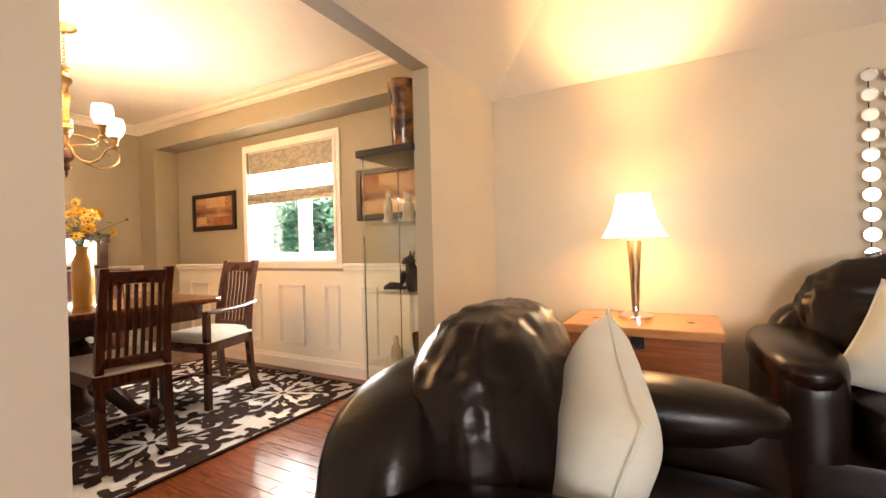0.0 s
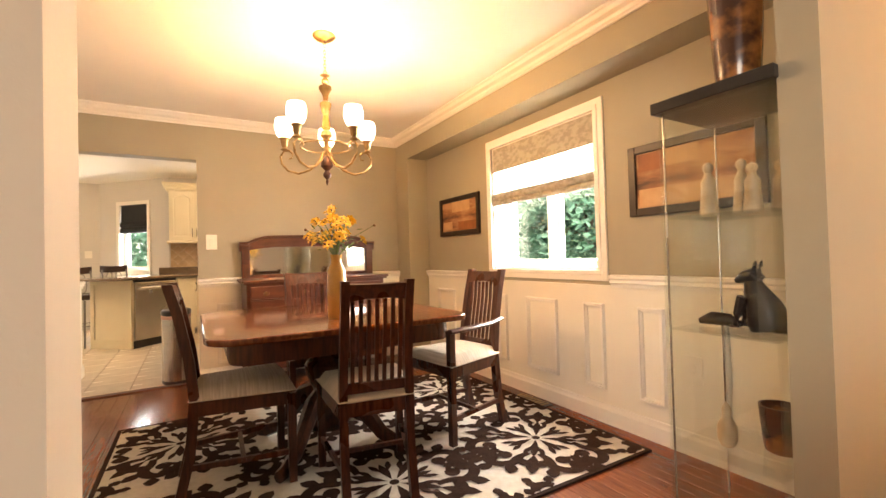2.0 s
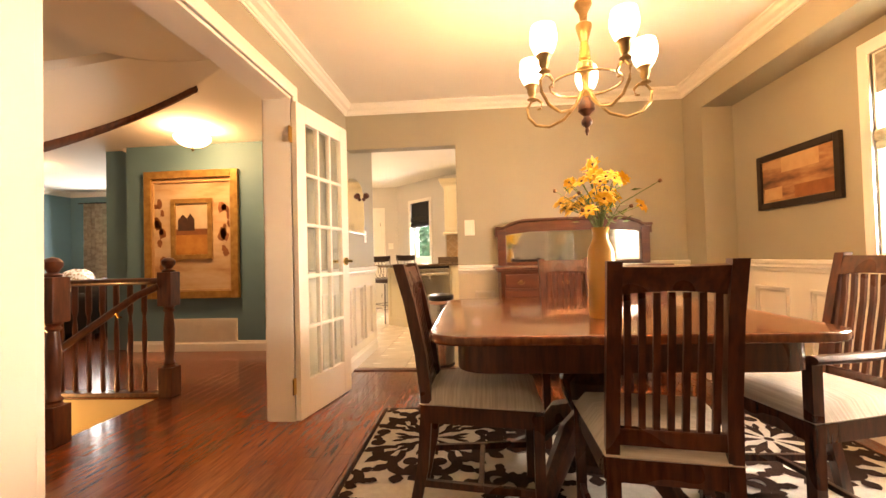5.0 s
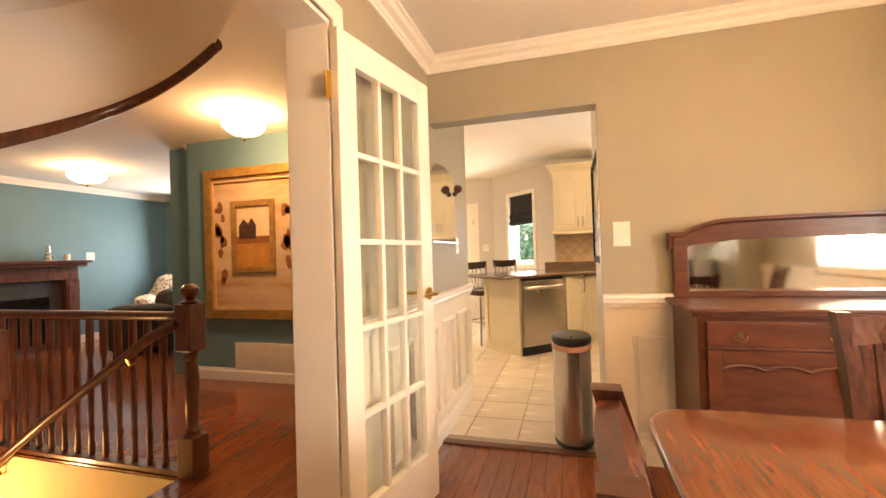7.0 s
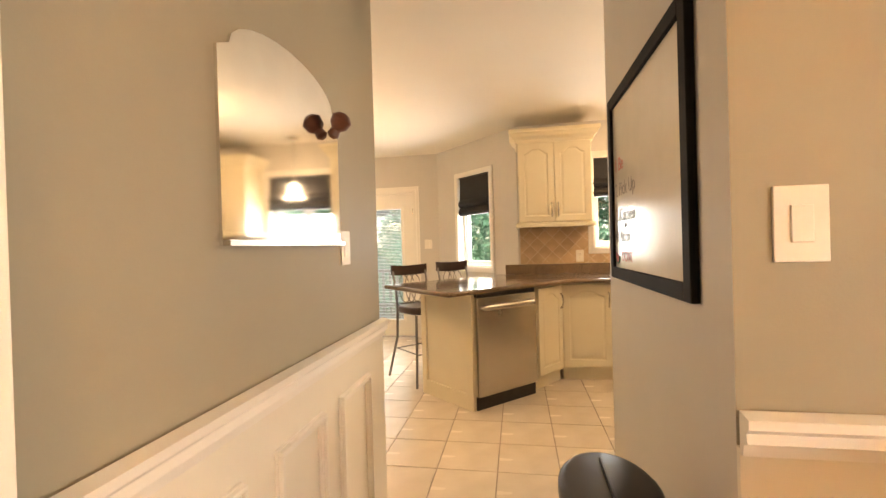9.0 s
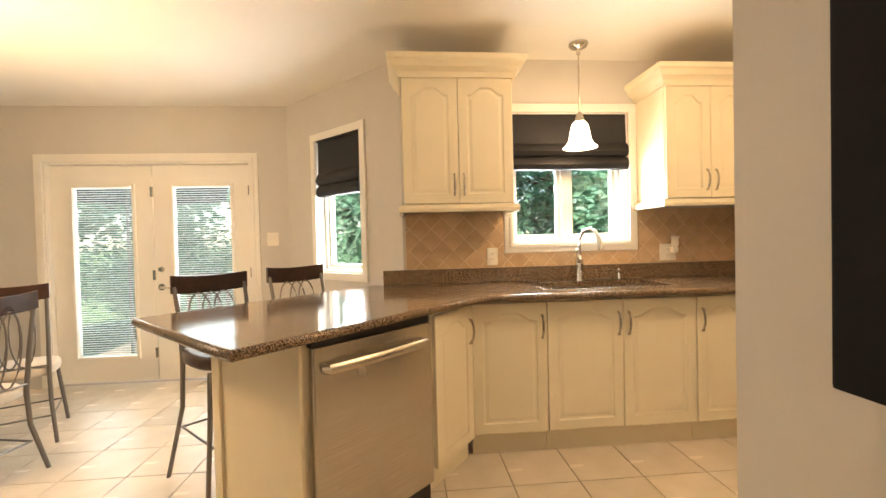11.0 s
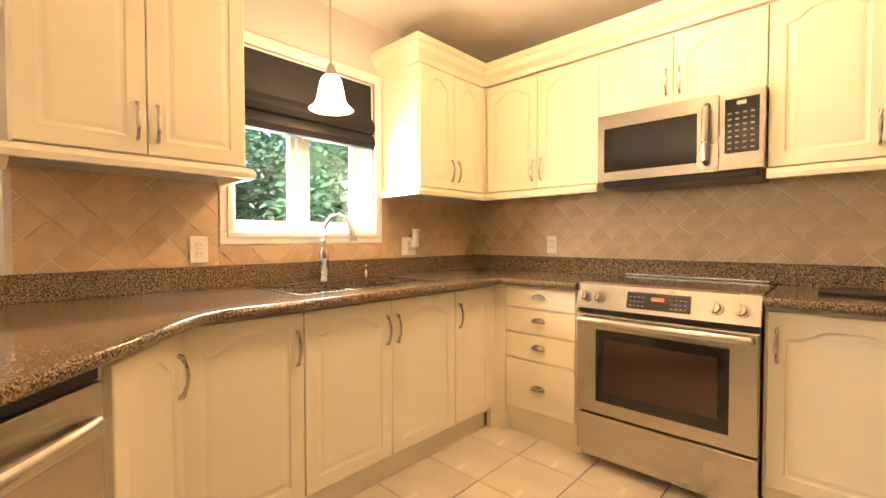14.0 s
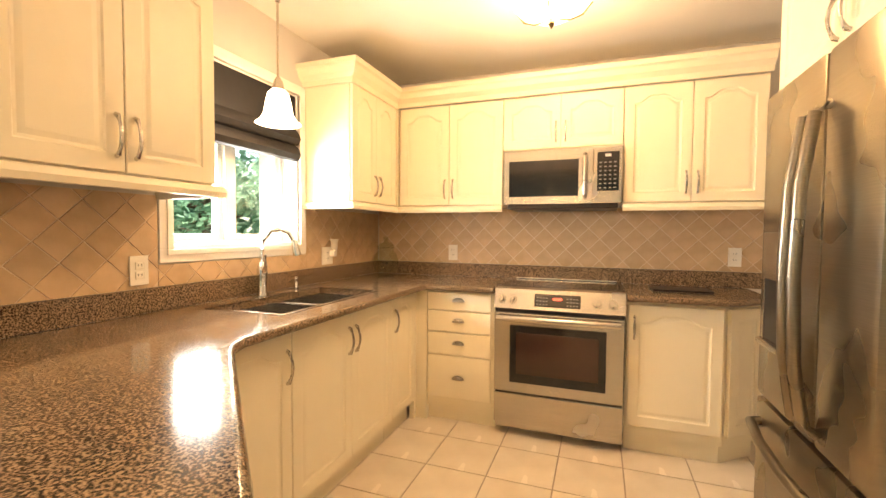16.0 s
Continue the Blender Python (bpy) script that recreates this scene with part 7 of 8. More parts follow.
part("pedestal", bm, M_ESPRESSO, dt, smooth=40)
for k in range(4):
    a = radians(20 + 90 * k)
    bm = B()
    tube(bm, [(math.cos(a) * r, math.sin(a) * r, z) for r, z in ((0.05, 0.22), (0.16, 0.18), (0.28, 0.08), (0.38, 0.03))], [0.04, 0.038, 0.032, 0.028], 8)
    part("foot", bm, M_ESPRESSO, dt, smooth=True)
M_APPLE = material("green_apple", (0.32, 0.42, 0.06), 0.3, color2=(0.42, 0.46, 0.10), scale=8)
bw = thing("fruit_bowl", "square glass bowl on the breakfast table", "bowl", (-7.05, -1.95, 0.749))
bm = B()
for a in ((-0.10, -0.10, -0.094, 0.10), (0.094, -0.10, 0.10, 0.10), (-0.094, -0.10, 0.094, -0.094), (-0.094, 0.094, 0.094, 0.10)):
    box(bm, a[0], a[1], 0.0, a[2], a[3], 0.09)
box(bm, -0.094, -0.094, 0.0, 0.094, 0.094, 0.006)
part("bowl", bm, M_CABGLASS, bw).visible_shadow = False
for k, (x, y, z) in enumerate(((-0.045, -0.045, 0.046), (0.045, -0.04, 0.046), (-0.04, 0.045, 0.046), (0.045, 0.045, 0.046), (0.0, 0.0, 0.112), (-0.05, 0.01, 0.118), (0.05, 0.0, 0.116))):
    bm = B()
    lathe(bm, [(0.005, -0.030), (0.022, -0.034), (0.036, -0.015), (0.039, 0.005), (0.030, 0.028), (0.012, 0.032), (0.002, 0.024)], seg=14)
    o = part("apple", bm, M_APPLE, None, smooth=True, loc=(-7.05 + x, -1.95 + y, 0.749 + z - 0.006))
    tagged(o, "green apple in the glass bowl", "apple", "apples in the bowl")
dl = thing("dinette_pendant", "satin nickel pendant with a lit glass bowl over the table", "pendant light", (-6.70, -1.44, 0))
bm = B()
lathe(bm, [(0.065, 2.47), (0.065, 2.47 - 0.012), (0.04, 2.47 - 0.03), (0.01, 2.47 - 0.04)], seg=20)
part("canopy", bm, M_GUNMETAL, dl, smooth=40)
bm = B()
for k in range(16):
    z = 2.47 - 0.045 - 0.0265 * k
    tube(bm, [(0.008 * math.cos(q) * (1 if k % 2 else 0.1), 0.008 * math.cos(q) * (0.1 if k % 2 else 1), z - 0.017 * math.sin(q) - 0.01) for q in [2 * math.pi * j / 8 for j in range(9)]], 0.002, 5)
part("chain", bm, M_NICKEL, dl)
bm = B()
lathe(bm, [(0.01, 2.02), (0.05, 2.01), (0.055, 2.0), (0.02, 1.985), (0.014, 1.95), (0.014, 1.70)], seg=18)
part("stem", bm, M_NICKEL, dl, smooth=40)
for k in range(3):
    a = radians(90 + 120 * k)
    bm = B()
    tube(bm, [(math.cos(a) * r, math.sin(a) * r, z) for r, z in ((0.03, 2.0), (0.05, 1.90), (0.09, 1.80), (0.17, 1.71), (0.245, 1.665), (0.27, 1.665))], 0.007, 7)
    part("arm", bm, M_NICKEL, dl, smooth=True)
bm = B()
lathe(bm, [(0.235, 1.665), (0.22, 1.63), (0.15, 1.575), (0.06, 1.55), (0.01, 1.545), (0.01, 1.552), (0.06, 1.557), (0.14, 1.582), (0.21, 1.635), (0.225, 1.665)], seg=30)
part("glass_bowl", bm, M_FROST, dl, "lit frosted glass bowl", smooth=True).visible_shadow = False

# ---- hall and family room ----
M_GOLD = material("gilt_frame", (0.44, 0.26, 0.08), 0.35, 0.35, color2=(0.32, 0.17, 0.05), scale=14, bump=0.2, bump_scale=60)
M_ART2 = painting("pale_watercolour", (0.60, 0.44, 0.28), (0.40, 0.21, 0.09), (0.54, 0.36, 0.20), 2.2)
bp = framed_picture("large_painting", Matrix.Translation((-4.874, -1.45, 0.61)) @ pose(0, 0, 0, 0, 0, -90), 1.13, 1.475, 0.085, M_ART2, M_GOLD, "large gilt framed landscape painting on the blue wall", 0.05)
bm = B()
for x0, x1, z0, z1 in ((0.085, 0.105, 0.085, 1.36), (1.025, 1.045, 0.085, 1.36), (0.105, 1.025, 0.085, 0.105), (0.105, 1.025, 1.34, 1.36)):
    box(bm, x0, 0.012, z0, x1, 0.034, z1, 0.004)
part("slip", bm, M_LIGHTPATCH, bp)
IW, IX, IZ, IH = 0.50, 0.315, 0.45, 0.70
bm = B()
for x0, x1, z0, z1 in ((IX, IX + 0.055, IZ, IZ + IH), (IX + IW - 0.055, IX + IW, IZ, IZ + IH), (IX + 0.055, IX + IW - 0.055, IZ, IZ + 0.055), (IX + 0.055, IX + IW - 0.055, IZ + IH - 0.055, IZ + IH)):
    box(bm, x0, 0.0125, z0, x1, 0.036, z1, 0.004)
part("inner_frame", bm, M_GOLD, bp)
M_SKY2 = material("painted_sky", (0.66, 0.52, 0.34), 0.6, color2=(0.58, 0.43, 0.26), scale=6)
M_WATER2 = material("painted_amber_water", (0.52, 0.24, 0.06), 0.6, color2=(0.42, 0.17, 0.04), scale=9)
patch(bp, IX + 0.055, IZ + 0.35, IX + IW - 0.055, IZ + IH - 0.055, M_SKY2, 0.0165)
patch(bp, IX + 0.055, IZ + 0.055, IX + IW - 0.055, IZ + 0.28, M_WATER2, 0.0165)
patch(bp, IX + 0.055, IZ + 0.28, IX + IW - 0.055, IZ + 0.35, M_MIDPATCH, 0.0165)
bm = B()
pts = [(0.22, 0.33), (0.42, 0.33), (0.42, 0.46), (0.36, 0.52), (0.31, 0.47), (0.27, 0.53), (0.22, 0.46)]
prism(bm, [(-x, z) for x, z in pts], 0, 0.0012, m=Matrix.Translation((IX, 0.0168, IZ)) @ pose(0, 0, 0, 90, 0, 180))
part("painted_barn", bm, M_DARKPATCH, bp, "dark painted farmhouse")
rnd = random.Random(3)
bm = B()
for k in range(26):
    x, z = (0.16 if k % 2 else 0.97) + rnd.uniform(-0.05, 0.05), rnd.uniform(0.35, 1.15)
    r = rnd.uniform(0.02, 0.05)
    prism(bm, [(x + r * rnd.uniform(0.6, 1.2) * math.cos(q), z + 1.4 * r * rnd.uniform(0.6, 1.2) * math.sin(q)) for q in [2 * math.pi * j / 7 for j in range(7)]][::-1], 0, 0.0008)
bmesh.ops.transform(bm, matrix=Matrix(((1, 0, 0, 0), (0, 0, 1, 0.0122), (0, 1, 0, 0), (0, 0, 0, 1))), verts=bm.verts)
bmesh.ops.recalc_face_normals(bm, faces=bm.faces)
part("painted_foliage", bm, M_MIDPATCH, bp, "rust painted foliage")
gr = thing("return_grille", "cream slotted air return grille low on the wall", "vent", (-4.876, -2.275, 0.105))
bm = B()
box(bm, 0.001, 0, 0, 0.008, 0.782, 0.27, 0.002)
part("plate", bm, M_PLASTIC, gr)
for k in range(15):
    bm = B()
    box(bm, 0.008, 0.02, 0.02 + k * 0.016, 0.012, 0.762, 0.027 + k * 0.016, 0.001)
    part("louvre", bm, M_PLASTIC, gr)


def newel(at, label):
    n_ = thing("newel_post", label, "newel post", at, group="stair newels")
    bm = B()
    box(bm, -0.055, -0.055, 0.0, 0.055, 0.055, 0.22, 0.005)
    part("plinth", bm, M_STAIRWOOD, n_)
    bm = B()
    lathe(bm, [(0.05, 0.22), (0.038, 0.235), (0.044, 0.25), (0.03, 0.27), (0.036, 0.34), (0.04, 0.50), (0.032, 0.60), (0.028, 0.635), (0.042, 0.65), (0.032, 0.665), (0.048, 0.685)], seg=18)
    part("turned_shaft", bm, M_STAIRWOOD, n_, smooth=40)
    bm = B()
    box(bm, -0.055, -0.055, 0.685, 0.055, 0.055, 0.945, 0.008)
    part("block", bm, M_STAIRWOOD, n_)
    bm = B()
    lathe(bm, [(0.04, 0.945), (0.05, 0.955), (0.024, 0.97), (0.03, 0.98), (0.048, 1.005), (0.048, 1.03), (0.03, 1.05), (0.004, 1.057)], seg=18)
    part("finial", bm, M_STAIRWOOD, n_, smooth=40)
    return n_


newel((-3.285, -1.12, 0), "turned red oak newel post at the head of the stairs")
newel((-2.42, -1.16, 0), "turned red oak newel post beside the stairwell")
rl = thing("stair_railing", "red oak balustrade along the stairwell", "railing", (-3.285, -1.18, 0))
bm = B()
tube(bm, [(0, 0, 0.875), (0, -0.9, 0.875), (0, -2.4, 0.875)], 0.032, 10, 0.85)
part("top_rail", bm, M_STAIRWOOD, rl, smooth=True)
bm = B()
box(bm, -0.045, -2.4, 0.0, 0.045, 0.0, 0.03, 0.004)
part("shoe_rail", bm, M_STAIRWOOD, rl)


def baluster(bm, x, y, z0, z1):
    h = z1 - z0
    lathe(bm, [(0.016, z0), (0.018, z0 + 0.02), (0.014, z0 + h * 0.16), (0.020, z0 + h * 0.20), (0.012, z0 + h * 0.24), (0.017, z0 + h * 0.42), (0.019, z0 + h * 0.55), (0.011, z0 + h * 0.70), (0.017, z0 + h * 0.74), (0.021, z0 + h * 0.76), (0.021, z1)], (x, y, 0), 10)


for k in range(20):
    bm = B()
    baluster(bm, 0, -0.14 - 0.115 * k, 0.03, 0.85)
    part("baluster", bm, M_STAIRWOOD, rl, smooth=40)
hr = thing("stair_handrail", "sloping red oak handrail going down the stairs", "handrail", (0, 0, 0))
bm = B()
tube(bm, [(-3.235, -1.16, 0.84), (-3.20, -1.31, 0.77), (-3.16, -2.06, 0.28), (-3.14, -3.06, -0.40)], 0.027, 10)
part("rail", bm, M_STAIRWOOD, hr, smooth=True)
for y, z in ((-1.4, 0.67), (-2.5, -0.06)):
    bm = B()
    tube(bm, [(-3.18, y - 0.06, z - 0.02), (-3.20, y - 0.06, z - 0.06), (-3.225, y - 0.06, z - 0.06)], 0.008, 6)
    part("bracket", bm, M_BRASS, hr)
# stairwell lining and steps
M_WELL = material("pale_yellow_stair_paint", (0.72, 0.62, 0.38), 0.6, scale=4, bump=0.05)
bm = B()
box(bm, -3.29, -3.6, -2.6, -3.224, -1.17, -0.013)
box(bm, -2.45, -3.6, -2.6, -2.39, -1.17, -0.3)
box(bm, -3.23, -1.17, -2.6, -2.45, -1.11, -0.3)
box(bm, -3.23, -3.66, -2.6, -2.45, -3.6, -0.3)
structure("wall_stairwell", bm, M_WELL, "pale yellow stairwell walls", "wall")
bm = B()
box(bm, -3.29, -3.66, -2.7, -2.39, -1.11, -2.6)
structure("floor_stairwell", bm, M_FLOORWOOD, "lower landing", "floor")
st = thing("staircase", "carpeted steps going down the stairwell", "stairs", (-3.215, -1.18, 0), kind="structure")
for k in range(9):
    bm = B()
    box(bm, 0.0, -0.26 * (k + 1), -0.185 * (k + 1) - 0.03, 0.76, -0.26 * k, -0.185 * (k + 1), 0.006)
    box(bm, 0.0, -0.26 * k - 0.02, -0.185 * (k + 1), 0.76, -0.26 * k, -0.185 * k - 0.031)
    part("step", bm, M_WELL, st)
# soffit of the stair to the upper floor, with its curved wooden edge
bm = B()
edge, inner = [], []
for k in range(21):
    s = 1.4 * k / 20
    a = Vector((-3.264 - 0.40 * s + 0.58 * s * s, -0.884 - 1.15 * s + 0.43 * s * s, 2.358 - 0.22 * s - 0.15 * s * s))
    edge.append(a)
    inner.append(Vector((a.x + 0.40, a.y + 0.62 - 0.2 * s, min(CEIL - 0.004, a.z + 0.30))))
vs = [(bm.verts.new(a), bm.verts.new(b), bm.verts.new(a + Vector((0, 0, 0.06))), bm.verts.new(b + Vector((0, 0, 0.06)))) for a, b in zip(edge, inner)]
for p, q in zip(vs, vs[1:]):
    bm.faces.new((p[0], q[0], q[1], p[1]))
    bm.faces.new((p[2], p[3], q[3], q[2]))
    bm.faces.new((p[0], p[2], q[2], q[0]))
    bm.faces.new((p[1], q[1], q[3], p[3]))
bm.faces.new((vs[0][0], vs[0][1], vs[0][3], vs[0][2]))
bm.faces.new((vs[-1][0], vs[-1][2], vs[-1][3], vs[-1][1]))
bmesh.ops.recalc_face_normals(bm, faces=bm.faces)
structure("ceiling_stair_soffit", bm, M_CEIL, "curved plaster underside of the upper stairs", "ceiling", smooth=40)
bm = B()
tube(bm, [e + Vector((-0.012, 0, 0.0)) for e in edge], 0.030, 10, 1.3)
structure("trim_stair_edge", bm, M_STAIRWOOD, "curved dark wood edge of the upper stairs", "trim", smooth=True)

# fireplace
M_FIREBRICK = material("dark_slate_surround", (0.035, 0.033, 0.032), 0.35, color2=(0.06, 0.055, 0.05), scale=12)
fp = thing("fireplace", "red mahogany fireplace mantel with a dark slate surround", "fireplace", (-5.25, -6.298, 0))
bm = B()
box(bm, -0.86, 0.0, 1.22, 0.86, 0.30, 1.26, 0.008)
box(bm, -0.82, 0.0, 1.17, 0.82, 0.26, 1.219, 0.012)
part("mantel_shelf", bm, M_STAIRWOOD, fp)
bm = B()
box(bm, -0.74, 0.0, 0.98, 0.74, 0.18, 1.169, 0.004)
part("frieze", bm, M_STAIRWOOD, fp)
for x in (-0.74, 0.56):
    bm = B()
    box(bm, x, 0.0, 0.0, x + 0.18, 0.20, 0.979, 0.004)
    box(bm, x + 0.03, 0.20, 0.15, x + 0.15, 0.212, 0.90, 0.004)
    part("pilaster", bm, M_STAIRWOOD, fp)
bm = B()
box(bm, -0.559, 0.0, 0.0, 0.559, 0.10, 0.979)
part("surround", bm, M_FIREBRICK, fp)
bm = B()
box(bm, -0.40, 0.101, 0.10, 0.40, 0.12, 0.75, 0.004)
part("firebox_door", bm, M_BLACKGLASS, fp, "black glass fire door")
bm = B()
for k in range(5):
    r, z = 0.075 - 0.013 * k, 0.045 * k
    lathe(bm, [(r, z), (r * 0.9, z + 0.02), (r * 0.55, z + 0.044)], (0, 0, 0), 12)
tagged(part("ornament_tree", bm, M_CHROME, None, loc=(-5.62, -6.14, 1.261)), "small silver tiered tree ornament on the mantel", "ornament")
bm = B()
lathe(bm, [(0.036, 0), (0.036, 0.09), (0.03, 0.094), (0.004, 0.092)], seg=16)
tagged(part("candle", bm, M_PILLOW, None, smooth=40, loc=(-5.86, -6.14, 1.261)), "ivory pillar candle on the mantel", "candle")


def blob(bm, c, h, p=3.5, seg=22, rings=14, wrinkle=0.0, seed=0, m=None):
    """A puffy rounded block with half sizes h."""
    def pw(v):
        return math.copysign(abs(v) ** (2 / p), v)
    grid = []
    for j in range(rings + 1):
        th = -math.pi / 2 + math.pi * j / rings
        row = []
        for i in range(seg):
            ph = 2 * math.pi * i / seg
            v = Vector((h[0] * pw(math.cos(th)) * pw(math.cos(ph)), h[1] * pw(math.cos(th)) * pw(math.sin(ph)), h[2] * pw(math.sin(th))))
            if wrinkle:
                q = noise.noise(Vector((v.x * 9 + seed, v.y * 9, v.z * 3))) + 0.5 * noise.noise(Vector((v.x * 22 + seed, v.y * 22, v.z * 7)))
                q += 0.9 * (0.35 - abs(noise.noise(Vector((v.x * 3.0 + seed, v.y * 24, v.z * 24))))) * min(max(v.z / h[2] + 0.6, 0), 1)
                v = v * (1 + wrinkle * q)
            v = (m @ v) if m else v
            row.append(bm.verts.new(v + Vector(c)))
        grid.append(row)
    for j in range(rings):
        for i in range(seg):
            try:
                bm.faces.new((grid[j][i], grid[j][(i + 1) % seg], grid[j + 1][(i + 1) % seg], grid[j + 1][i]))
            except ValueError:
                pass
    bmesh.ops.remove_doubles(bm, verts=bm.verts, dist=1e-5)
    bmesh.ops.recalc_face_normals(bm, faces=bm.faces)
    return bm


def leather_chair(name, at, rz, w, label, seats=1, back=0.90, mat=M_LEATHER):
    """Overstuffed leather seat; local front +y, origin on the floor in the middle."""
    c = thing(name, label, "armchair" if seats == 1 else "sofa", at, rz, "leather seating")
    hw = w / 2
    bm = B()
    box(bm, -hw + 0.06, -0.40, 0.06, hw - 0.06, 0.40, 0.30, 0.03)
    part("base", bm, mat, c, smooth=40)
    for sx in (-1, 1):
        bm = B()
        blob(bm, (sx * (hw - 0.11), -0.01, 0.35), (0.115, 0.41, 0.28), 5, 24, 16, 0.015, 3)
        blob(bm, (sx * (hw - 0.11), -0.01, 0.56), (0.14, 0.42, 0.09), 2.6, 24, 14, 0.02, 7)
        part("arm", bm, mat, c, smooth=60)
    bm = B()
    blob(bm, (0, -0.36, 0.41), (hw - 0.07, 0.13, 0.37), 4.5, 30, 16, 0.0)
    part("back_frame", bm, mat, c, smooth=60)
    sw = (w - 0.46) / seats
    for k in range(seats):
        x = -hw + 0.23 + sw * (k + 0.5)
        bm = B()
        blob(bm, (x, 0.06, 0.38), (sw / 2, 0.36, 0.10), 5, 26, 14, 0.01, k)
        part("seat_cushion", bm, mat, c, smooth=60)
        bm = B()
        blob(bm, (x, -0.22, 0.66), (sw / 2 + 0.06, 0.16, back - 0.66), 2.6, 120, 80, 0.055, 11 + k, pose(0, 0, 0, 10, 0, 0))
        part("back_cushion", bm, mat, c, "gathered leather back cushion", smooth=60)
    for x in (-hw + 0.12, hw - 0.12):
        for y in (-0.34, 0.34):
            bm = B()
            cyl(bm, (x, y, 0), (x, y, 0.07), 0.02, 0.028, 12)
            part("foot", bm, M_DARKWOOD, c)
    return c


def pillow(at, m3, mat, label):
    p = thing("throw_pillow", label, "pillow", at, group="throw pillows")
    p.matrix_basis = Matrix.Translation(at) @ m3
    bm = B()
    n = 18
    for side in (1, -1):
        g = []
        for j in range(n + 1):
            row = []
            for i in range(n + 1):
                u, v = i / n * 2 - 1, j / n * 2 - 1
                pinch = 1 - 0.08 * (1 - u * u) - 0.0
                pinch2 = 1 - 0.08 * (1 - v * v)
                d = 0.085 * ((1 - u ** 4) * (1 - v ** 4)) ** 0.55 + 0.006 * noise.noise(Vector((u * 3, v * 3, side)))  * (1 - u * u) * (1 - v * v)
                row.append(bm.verts.new((u * 0.22 * pinch2, side * d, v * 0.22 * pinch)))
            g.append(row)
        for j in range(n):
            for i in range(n):
                bm.faces.new((g[j][i], g[j][i + 1], g[j + 1][i + 1], g[j + 1][i]))
    bmesh.ops.remove_doubles(bm, verts=bm.verts, dist=1e-4)
    bmesh.ops.recalc_face_normals(bm, faces=bm.faces)
    part("cover", bm, mat, p, smooth=70)
    bm = B()
    ring = []
    for s in range(4):
        for k in range(10):
            q = k / 10 * 2 - 1
            pin = 0.22 * (1 - 0.08 * (1 - q * q))
            ring.append({0: (q * 0.22, 0, -pin), 1: (pin, 0, q * 0.22), 2: (-q * 0.22, 0, pin), 3: (-pin, 0, -q * 0.22)}[s])
    tube(bm, ring + [ring[0]], 0.004, 6)
    part("piping", bm, mat, p)
    return p


M_DARKSOFA = material("dark_taupe_upholstery", (0.030, 0.022, 0.018), 0.8, scale=10, bump=0.2, bump_scale=150)
leather_chair("sofa", (-6.25, -4.75, 0), 205, 1.5, "dark upholstered sofa seen over its back in the family room", 2, 0.82, M_DARKSOFA)
M_DAMASK = material("patterned_cream_damask", (0.62, 0.52, 0.40), 0.9, color2=(0.30, 0.16, 0.08), scale=26, mixat=(0.44, 0.50))
leather_chair("armchair", (-7.15, -5.75, 0), -50, 0.85, "cream armchair with a brown vine pattern", 1, 0.98, M_DAMASK)
# family room window with curtains
sash_window("window_5", Matrix.Translation((-7.69, -4.3, 0.75)) @ pose(0, 0, 0, 0, 0, -90), 1.45, 1.35, 0.08, [0.725], "white family room window")
M_CURTAIN = backlit("sheer_patterned_curtain", (0.66, 0.60, 0.50), (0.50, 0.42, 0.33), 9, 0.4)
for y0, y1 in ((-6.0, -5.55), (-4.55, -4.1)):
    c = thing("curtain", "pale patterned curtain hung beside the window", "curtain", (-7.56, y0, 0), group="family room curtains")
    bm = B()
    n = 44
    top, bot = [], []
    for k in range(n + 1):
        u = k / n
        x = 0.035 * math.sin(u * 2 * math.pi * 6)
        top.append(bm.verts.new((x * 0.7, (y1 - y0) * u, 2.18)))
        bot.append(bm.verts.new((x, (y1 - y0) * u, 0.04)))
    for k in range(n):
        bm.faces.new((top[k], top[k + 1], bot[k + 1], bot[k]))
    bmesh.ops.solidify(bm, geom=bm.faces[:], thickness=0.002)
    part("panel", bm, M_CURTAIN, c, smooth=60)
rod = thing("curtain_rod", "dark metal curtain rod above the window", "curtain rod", (-7.56, -6.1, 2.19))
bm = B()
cyl(bm, (0, 0, 0), (0, 2.15, 0), 0.012, seg=10)
part("rod", bm, M_BLACK, rod)

# ---- living room ----
leather_chair("leather_armchair", (0.965, 1.585, 0), -87, 1.0, "dark brown leather armchair with a gathered back cushion", 1, 0.90)
pillow((0.95, 1.52, 0.62), pose(0, 0, 0, -14, 14, -76), M_PILLOW, "cream square throw pillow on the leather armchair")
leather_chair("leather_sofa", (2.27, 2.86, 0), 180, 1.75, "dark brown leather loveseat against the wall", 2, 0.96)
pillow((1.86, 2.70, 0.64), pose(0, 0, 0, 22, 14, 8), M_PILLOW, "cream square throw pillow on the leather loveseat")
# pine trunk table
M_PINE = material("honey_pine", (0.50, 0.24, 0.08), 0.3, color2=(0.38, 0.16, 0.05), scale=5, stretch=(1, 10, 6), bump=0.05, coat=0.3)
M_PINEDARK = material("chestnut_pine", (0.30, 0.10, 0.035), 0.35, color2=(0.20, 0.06, 0.02), scale=5, stretch=(1, 6, 10), bump=0.05, coat=0.2)
tk = thing("trunk_table", "honey pine trunk used as a side table", "trunk", (0.93, 3.03, 0))
bm = B()
box(bm, -0.33, -0.25, 0.04, 0.33, 0.25, 0.60, 0.006)
part("body", bm, M_PINEDARK, tk)
bm = B()
box(bm, -0.345, -0.265, 0.60, 0.345, 0.265, 0.642, 0.008)
